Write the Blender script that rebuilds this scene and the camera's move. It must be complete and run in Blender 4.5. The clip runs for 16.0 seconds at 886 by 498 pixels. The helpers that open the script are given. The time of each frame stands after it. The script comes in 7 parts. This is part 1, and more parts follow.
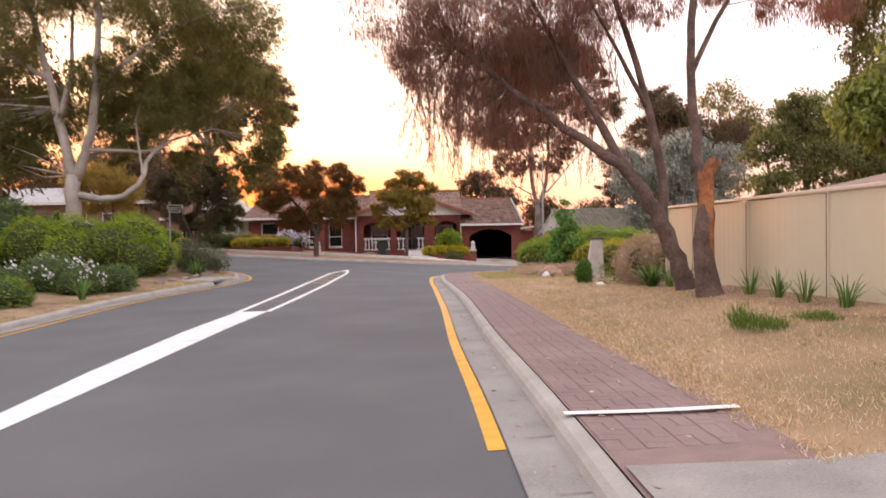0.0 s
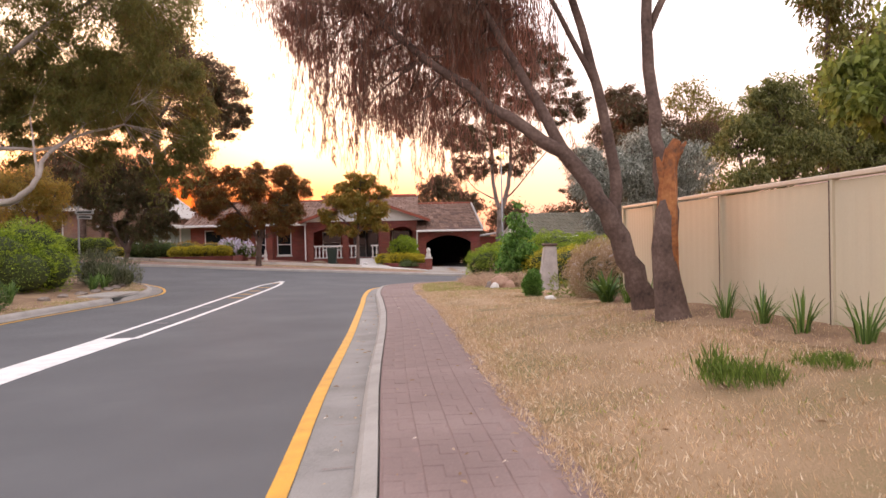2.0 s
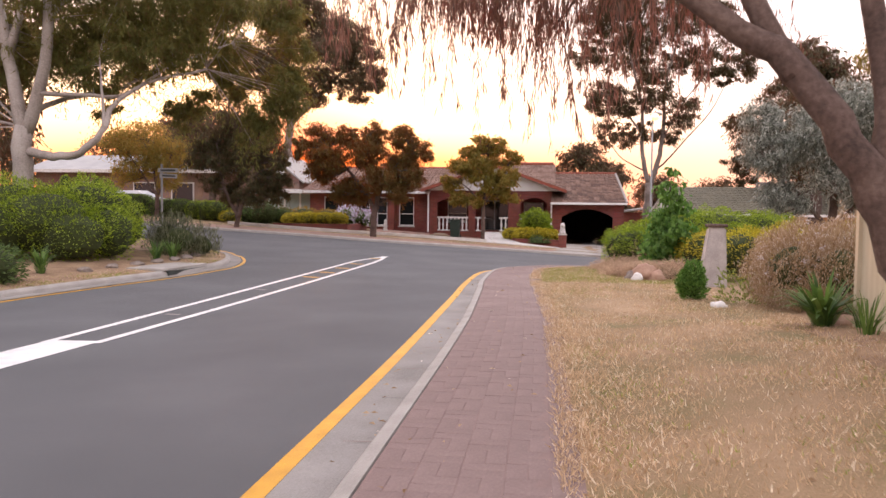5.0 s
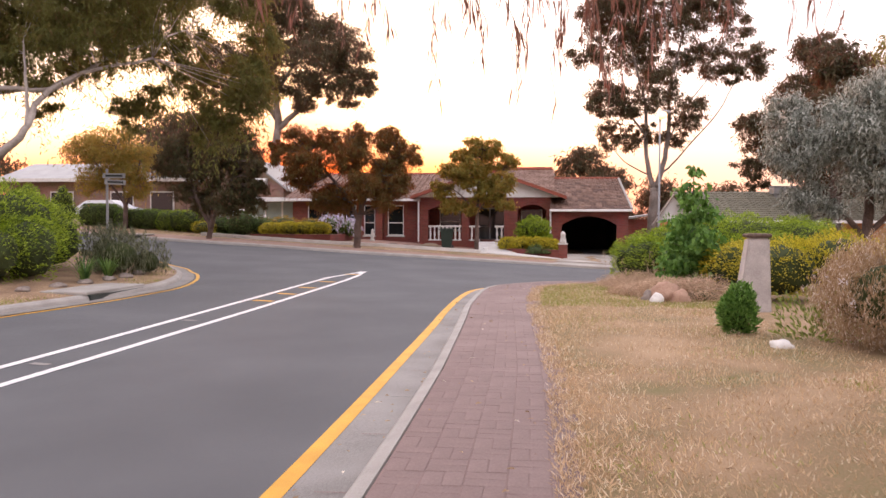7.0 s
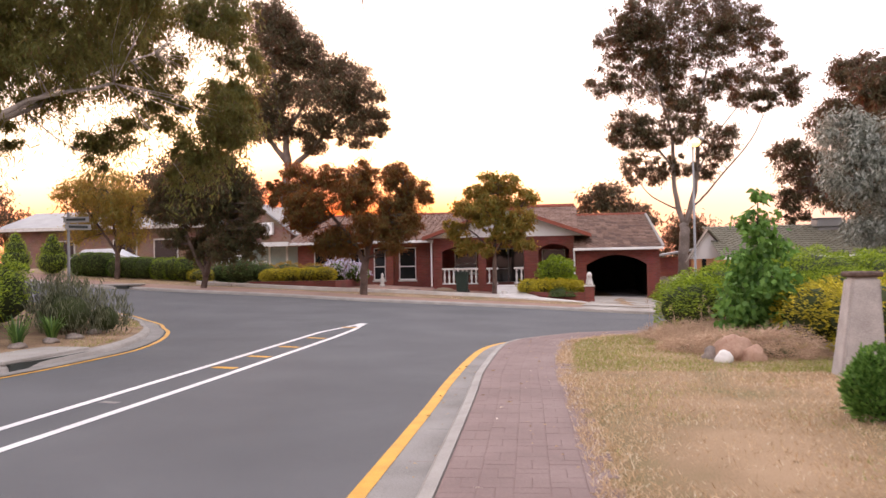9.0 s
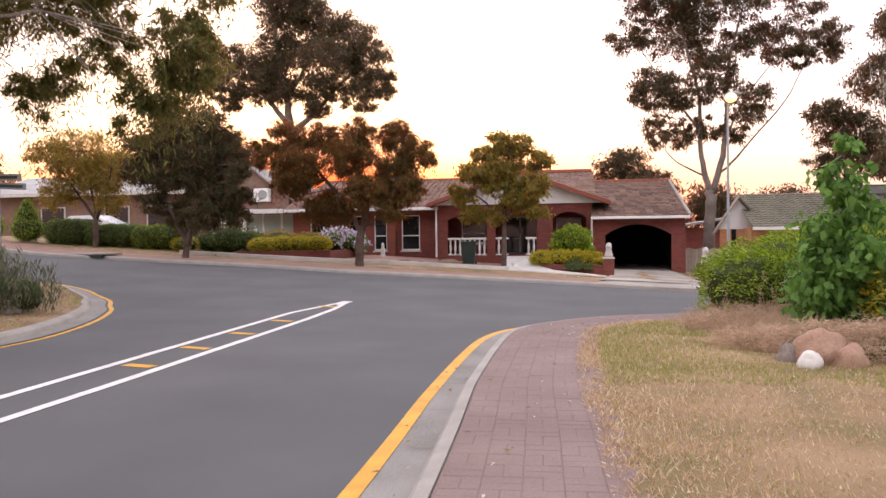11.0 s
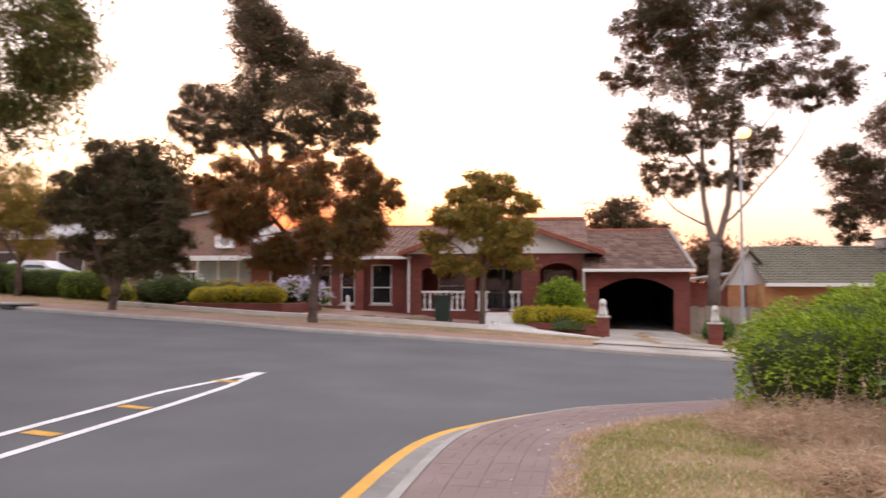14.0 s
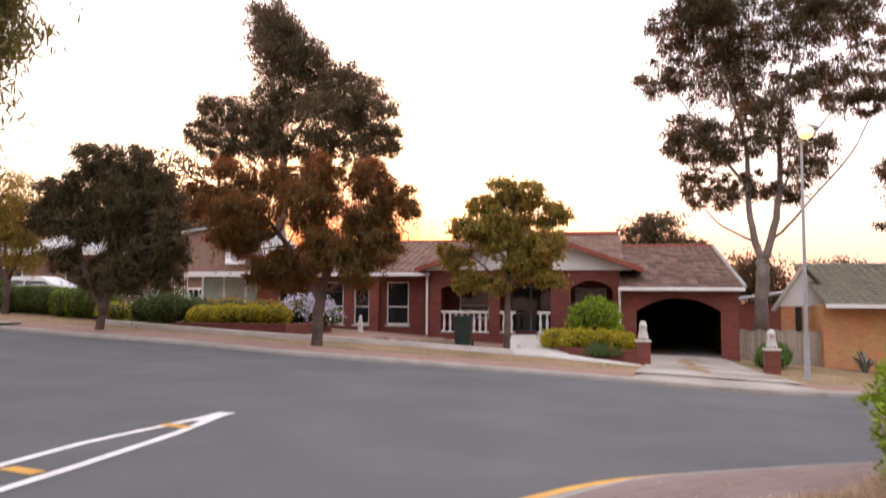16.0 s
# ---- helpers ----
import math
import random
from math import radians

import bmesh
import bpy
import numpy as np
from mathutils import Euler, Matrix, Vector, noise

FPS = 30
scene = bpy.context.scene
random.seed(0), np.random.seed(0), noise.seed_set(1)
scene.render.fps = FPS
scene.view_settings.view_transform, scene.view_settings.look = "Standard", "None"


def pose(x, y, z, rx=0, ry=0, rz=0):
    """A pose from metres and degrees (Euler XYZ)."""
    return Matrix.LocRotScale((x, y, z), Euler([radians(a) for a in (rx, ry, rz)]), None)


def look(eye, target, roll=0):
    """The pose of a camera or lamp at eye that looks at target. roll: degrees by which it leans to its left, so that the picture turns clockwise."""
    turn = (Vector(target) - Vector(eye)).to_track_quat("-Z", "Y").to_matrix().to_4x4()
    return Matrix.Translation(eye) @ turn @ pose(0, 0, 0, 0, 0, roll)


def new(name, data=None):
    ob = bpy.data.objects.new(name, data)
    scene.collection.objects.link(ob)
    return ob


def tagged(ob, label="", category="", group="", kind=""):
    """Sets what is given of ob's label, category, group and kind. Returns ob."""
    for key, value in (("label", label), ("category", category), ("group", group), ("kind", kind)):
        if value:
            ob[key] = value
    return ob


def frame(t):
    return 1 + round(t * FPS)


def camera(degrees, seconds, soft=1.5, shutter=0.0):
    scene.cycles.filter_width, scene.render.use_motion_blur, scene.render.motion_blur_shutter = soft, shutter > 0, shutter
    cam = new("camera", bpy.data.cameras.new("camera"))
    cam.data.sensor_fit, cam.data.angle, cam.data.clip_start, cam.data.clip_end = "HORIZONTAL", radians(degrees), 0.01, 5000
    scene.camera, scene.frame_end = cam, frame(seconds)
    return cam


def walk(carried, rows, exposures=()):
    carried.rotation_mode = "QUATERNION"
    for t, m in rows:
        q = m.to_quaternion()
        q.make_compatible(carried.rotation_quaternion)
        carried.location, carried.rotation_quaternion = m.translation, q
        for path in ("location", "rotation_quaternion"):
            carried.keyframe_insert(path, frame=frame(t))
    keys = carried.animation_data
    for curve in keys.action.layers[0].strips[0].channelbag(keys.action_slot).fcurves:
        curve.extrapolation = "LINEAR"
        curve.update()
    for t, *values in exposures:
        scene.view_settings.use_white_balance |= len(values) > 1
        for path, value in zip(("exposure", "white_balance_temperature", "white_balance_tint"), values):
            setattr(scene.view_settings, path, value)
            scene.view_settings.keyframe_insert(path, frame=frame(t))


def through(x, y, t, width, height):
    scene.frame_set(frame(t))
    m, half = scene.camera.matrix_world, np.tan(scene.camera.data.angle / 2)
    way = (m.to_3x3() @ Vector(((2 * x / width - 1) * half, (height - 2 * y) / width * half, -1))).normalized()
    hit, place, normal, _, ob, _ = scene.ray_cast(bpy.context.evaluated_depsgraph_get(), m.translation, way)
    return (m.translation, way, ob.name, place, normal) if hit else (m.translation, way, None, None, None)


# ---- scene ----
cam = camera(59.5, 16.0, 1.5, 0.4)
PATH = [
    (0, (0.08, -0.468, 1.45), (0.123, 1.532, 1.41), -0.8),
    (0.5, (0.383, 0.264, 1.411), (0.5, 2.258, 1.304), -0.3),
    (1, (0.703, 1.006, 1.395), (0.876, 2.998, 1.325), 0.4),
    (1.5, (0.949, 1.752, 1.395), (1.088, 3.747, 1.364), -0.2),
    (2, (1.241, 2.455, 1.43), (1.355, 4.452, 1.406), -1.2),
    (2.5, (1.494, 3.274, 1.464), (1.583, 5.272, 1.465), -0.5),
    (3, (1.741, 4.154, 1.462), (1.677, 6.152, 1.407), -1.3),
    (3.2, (1.804, 4.485, 1.461), (1.628, 6.476, 1.402), -1.4),
    (5.3, (1.919, 7.904, 1.435), (1.666, 9.885, 1.323), 0.6),
    (5.5, (1.927, 8.21, 1.456), (1.668, 10.189, 1.323), 0.4),
    (6, (1.917, 9.006, 1.453), (1.585, 10.974, 1.33), -0.7),
    (6.5, (1.915, 9.757, 1.446), (1.614, 11.733, 1.381), 0.5),
    (7, (1.898, 10.539, 1.457), (1.649, 12.522, 1.384), 0.2),
    (7.5, (1.87, 11.299, 1.434), (1.629, 13.28, 1.304), 0.3),
    (8, (1.866, 12.061, 1.422), (1.578, 14.038, 1.338), -0.5),
    (8.5, (1.846, 12.84, 1.431), (1.596, 14.824, 1.463), -0.6),
    (9, (1.753, 13.588, 1.454), (1.454, 15.565, 1.491), -1.0),
    (9.2, (1.7, 13.871, 1.485), (1.39, 15.847, 1.5), -0.9),
    (11.3, (1.624, 17.113, 1.386), (1.287, 19.084, 1.346), -0.6),
    (11.5, (1.619, 17.407, 1.375), (1.294, 19.38, 1.37), 0.0),
    (12, (1.673, 18.131, 1.356), (1.32, 20.098, 1.275), -0.4),
    (12.5, (1.756, 18.84, 1.352), (1.306, 20.789, 1.316), 0.2),
    (13, (1.764, 19.528, 1.359), (1.281, 21.468, 1.297), -0.0),
    (13.5, (1.83, 20.209, 1.373), (1.291, 22.135, 1.357), -0.0),
    (14, (1.812, 20.801, 1.387), (1.494, 22.773, 1.483), 0.1),
    (14.5, (1.755, 21.41, 1.344), (1.57, 23.4, 1.412), -0.5),
    (15, (1.643, 22.048, 1.314), (1.393, 24.032, 1.355), -0.6),
    (15.5, (1.642, 22.768, 1.315), (1.264, 24.732, 1.32), -0.5),
    (16, (1.593, 23.475, 1.398), (1.207, 25.431, 1.543), 0.4),
]
walk(cam, [(t, look(eye, target, roll)) for t, eye, target, roll in PATH], [(0, 1.86, 6750, 12), (3, 1.86, 6750, 13), (6, 1.96, 6650, 15), (8.5, 1.98, 6600, 13), (11.5, 1.88, 6550, 12), (16, 1.84, 6550, 11)])

# ---- sky and light ----
SUN_AZ, SUN_EL = radians(-18.7), radians(2.8)
sky_world = bpy.data.worlds.new("dusk_sky")
scene.world = sky_world
sky_world.use_nodes = True
wn, wl = sky_world.node_tree.nodes, sky_world.node_tree.links
sky = wn.new("ShaderNodeTexSky")
sky.sky_type, sky.sun_disc = "NISHITA", False
sky.sun_elevation, sky.sun_rotation = SUN_EL, SUN_AZ
sky.air_density, sky.dust_density, sky.ozone_density = 1.0, 3.0, 1.0
haze = wn.new("ShaderNodeMix")
haze.data_type, haze.blend_type = "RGBA", "MIX"
haze.inputs["Factor"].default_value = 0.68
wl.new(sky.outputs["Color"], haze.inputs["A"])
tint, rise, parts = wn.new("ShaderNodeMix"), wn.new("ShaderNodeMapRange"), wn.new("ShaderNodeSeparateXYZ")
tint.data_type = "RGBA"
tint.inputs["A"].default_value, tint.inputs["B"].default_value = (2.9, 1.62, 1.4, 1), (4.8, 4.4, 4.75, 1)
rise.inputs["From Min"].default_value, rise.inputs["From Max"].default_value = 0.0, 0.36
direction = wn.new("ShaderNodeTexCoord")
wl.new(direction.outputs["Generated"], parts.inputs[0])
wl.new(parts.outputs["Z"], rise.inputs["Value"])
wl.new(rise.outputs["Result"], tint.inputs["Factor"])
wl.new(tint.outputs["Result"], haze.inputs["B"])
glow = wn.new("ShaderNodeMix")
glow.data_type = "RGBA"
fire, low = wn.new("ShaderNodeMix"), wn.new("ShaderNodeMapRange")
fire.data_type = "RGBA"
fire.inputs["A"].default_value, fire.inputs["B"].default_value = (5.2, 0.75, 0.1, 1), (6.8, 4.0, 2.3, 1)
low.inputs["From Min"].default_value, low.inputs["From Max"].default_value = 0.065, 0.16
wl.new(parts.outputs["Z"], low.inputs["Value"])
wl.new(low.outputs["Result"], fire.inputs["Factor"])
wl.new(fire.outputs["Result"], glow.inputs["B"])
way, dot, up, power = wn.new("ShaderNodeTexCoord"), wn.new("ShaderNodeVectorMath"), wn.new("ShaderNodeMath"), wn.new("ShaderNodeMath")
dot.operation, up.operation, power.operation = "DOT_PRODUCT", "MAXIMUM", "POWER"
dot.inputs[1].default_value = (math.sin(SUN_AZ) * math.cos(SUN_EL), math.cos(SUN_AZ) * math.cos(SUN_EL), math.sin(SUN_EL))
up.inputs[1].default_value, power.inputs[1].default_value = 0.0, 75
wl.new(way.outputs["Generated"], dot.inputs[0])
wl.new(dot.outputs["Value"], up.inputs[0])
wl.new(up.outputs[0], power.inputs[0])
more = wn.new("ShaderNodeMath")
more.operation, more.use_clamp = "MULTIPLY", True
more.inputs[1].default_value = 1.2
wl.new(power.outputs[0], more.inputs[0])
wide, band, ease, both = (wn.new("ShaderNodeMath") for _ in range(4))
wide.operation, band.operation, ease.operation, both.operation = "POWER", "SUBTRACT", "MULTIPLY", "MAXIMUM"
wide.inputs[1].default_value, band.inputs[0].default_value = 13, 0.9
wl.new(up.outputs[0], wide.inputs[0])
wl.new(low.outputs["Result"], band.inputs[1])
band.use_clamp = True
wl.new(wide.outputs[0], ease.inputs[0])
wl.new(band.outputs[0], ease.inputs[1])
wl.new(more.outputs[0], both.inputs[0])
wl.new(ease.outputs[0], both.inputs[1])
wl.new(both.outputs[0], glow.inputs["Factor"])
wl.new(haze.outputs["Result"], glow.inputs["A"])
wl.new(glow.outputs["Result"], wn["Background"].inputs["Color"])
wn["Background"].inputs["Strength"].default_value = 0.15
sun_data = bpy.data.lights.new("low_sun", "SUN")
sun_data.energy, sun_data.angle, sun_data.color = 1.1, radians(10), (1.0, 0.38, 0.14)
sun = new("low_sun", sun_data)
sun.matrix_world = look((60 * math.sin(SUN_AZ), 60 * math.cos(SUN_AZ), 60 * math.tan(SUN_EL)), (0, 0, 0))


# ---- materials ----
def nodes_of(name):
    m = bpy.data.materials.new(name)
    m.use_nodes = True
    return m, m.node_tree.nodes, m.node_tree.links, m.node_tree.nodes["Principled BSDF"]


def mat(name, colours, rough=0.8, scale=3.0, fine=40.0, bump=0.2, metal=0.0, each=0.0, spread=0.35):
    """A surface of two or three colours mixed by coarse and fine noise, with a fine relief."""
    m, n, l, b = nodes_of(name)
    co = n.new("ShaderNodeTexCoord")
    big, small = n.new("ShaderNodeTexNoise"), n.new("ShaderNodeTexNoise")
    big.inputs["Scale"].default_value, small.inputs["Scale"].default_value = scale, fine
    big.inputs["Detail"].default_value, small.inputs["Detail"].default_value = 5, 3
    mix = n.new("ShaderNodeMath")
    mix.operation = "MULTIPLY_ADD"
    mix.inputs[1].default_value = 0.4
    half = n.new("ShaderNodeMath")
    half.operation = "MULTIPLY"
    half.inputs[1].default_value = 0.6
    ramp = n.new("ShaderNodeValToRGB")
    e = ramp.color_ramp.elements
    e[0].position, e[1].position = 0.5 - spread / 2, 0.5 + spread / 2
    e[0].color, e[1].color = (*colours[0], 1), (*colours[-1], 1)
    if len(colours) == 3:
        ramp.color_ramp.elements.new(0.5).color = (*colours[1], 1)
    for t in (big, small):
        l.new(co.outputs["Object"], t.inputs["Vector"])
    l.new(big.outputs["Fac"], half.inputs[0])
    l.new(small.outputs["Fac"], mix.inputs[0])
    l.new(half.outputs[0], mix.inputs[2])
    last = mix.outputs[0]
    if each:
        info = n.new("ShaderNodeObjectInfo")
        add = n.new("ShaderNodeMath")
        add.operation = "MULTIPLY_ADD"
        add.inputs[1].default_value = each
        off = n.new("ShaderNodeMath")
        off.operation = "SUBTRACT"
        off.inputs[1].default_value = each / 2
        l.new(info.outputs["Random"], add.inputs[0])
        l.new(last, add.inputs[2])
        l.new(add.outputs[0], off.inputs[0])
        last = off.outputs[0]
    l.new(last, ramp.inputs["Fac"])
    l.new(ramp.outputs["Color"], b.inputs["Base Color"])
    b.inputs["Roughness"].default_value, b.inputs["Metallic"].default_value = rough, metal
    if bump:
        bp = n.new("ShaderNodeBump")
        bp.inputs["Strength"].default_value, bp.inputs["Distance"].default_value = bump, 0.01
        l.new(small.outputs["Fac"], bp.inputs["Height"])
        l.new(bp.outputs["Normal"], b.inputs["Normal"])
    return m


def leaf_mat(name, dark, light, through=0.35, rough=0.6, third=None, lit=None):
    """Leaves: each leaf its own tone, some light let through; lit paints sunset backlight into that colour."""
    m, n, l, b = nodes_of(name)
    geo = n.new("ShaderNodeNewGeometry")
    ramp = n.new("ShaderNodeValToRGB")
    e = ramp.color_ramp.elements
    e[0].color, e[1].color = (*dark, 1), (*light, 1)
    if third:
        e[1].position = 0.8
        ramp.color_ramp.elements.new(0.93).color = (*third, 1)
    l.new(geo.outputs["Random Per Island"], ramp.inputs["Fac"])
    l.new(ramp.outputs["Color"], b.inputs["Base Color"])
    b.inputs["Roughness"].default_value = rough
    tr = n.new("ShaderNodeBsdfTranslucent")
    if lit:
        tr.inputs["Color"].default_value = (*lit, 1)
    else:
        l.new(ramp.outputs["Color"], tr.inputs["Color"])
    mx = n.new("ShaderNodeMixShader")
    mx.inputs["Fac"].default_value = through
    l.new(b.outputs[0], mx.inputs[1])
    l.new(tr.outputs[0], mx.inputs[2])
    l.new(mx.outputs[0], n["Material Output"].inputs["Surface"])
    return m


def brick_mat(name, a, c, mortar, w=0.24, h=0.086, joint=0.01, flat=False):
    m, n, l, b = nodes_of(name)
    co, mp, tex = n.new("ShaderNodeTexCoord"), n.new("ShaderNodeMapping"), n.new("ShaderNodeTexBrick")
    sep, comb, add = n.new("ShaderNodeSeparateXYZ"), n.new("ShaderNodeCombineXYZ"), n.new("ShaderNodeMath")
    l.new(co.outputs["Object"], sep.inputs[0])
    l.new(sep.outputs["X"], add.inputs[0])
    l.new(sep.outputs["Y"], add.inputs[1])
    l.new(add.outputs[0], comb.inputs["X"])
    l.new(sep.outputs["Z"], comb.inputs["Y"])
    l.new(comb.outputs[0], tex.inputs["Vector"])
    tex.inputs["Color1"].default_value, tex.inputs["Color2"].default_value = (*a, 1), (*c, 1)
    tex.inputs["Mortar"].default_value = (*mortar, 1)
    tex.inputs["Scale"].default_value, tex.inputs["Mortar Size"].default_value = 1.0, joint
    tex.inputs["Brick Width"].default_value, tex.inputs["Row Height"].default_value = w, h
    noi, mixc = n.new("ShaderNodeTexNoise"), n.new("ShaderNodeMix")
    noi.inputs["Scale"].default_value, noi.inputs["Detail"].default_value = 1.3, 5
    mixc.data_type, mixc.blend_type = "RGBA", "MULTIPLY"
    mixc.inputs["Factor"].default_value = 0.5
    l.new(co.outputs["Object"], noi.inputs["Vector"])
    l.new(tex.outputs["Color"], mixc.inputs["A"])
    l.new(noi.outputs["Color"], mixc.inputs["B"])
    hs = n.new("ShaderNodeHueSaturation")
    hs.inputs["Value"].default_value = 1.25
    l.new(mixc.outputs["Result"], hs.inputs["Color"])
    l.new(hs.outputs["Color"], b.inputs["Base Color"])
    bp = n.new("ShaderNodeBump")
    bp.inputs["Strength"].default_value, bp.inputs["Distance"].default_value = 0.5, 0.006
    l.new(tex.outputs["Fac"], bp.inputs["Height"])
    bp.invert = True
    l.new(bp.outputs["Normal"], b.inputs["Normal"])
    b.inputs["Roughness"].default_value = 0.85
    return m


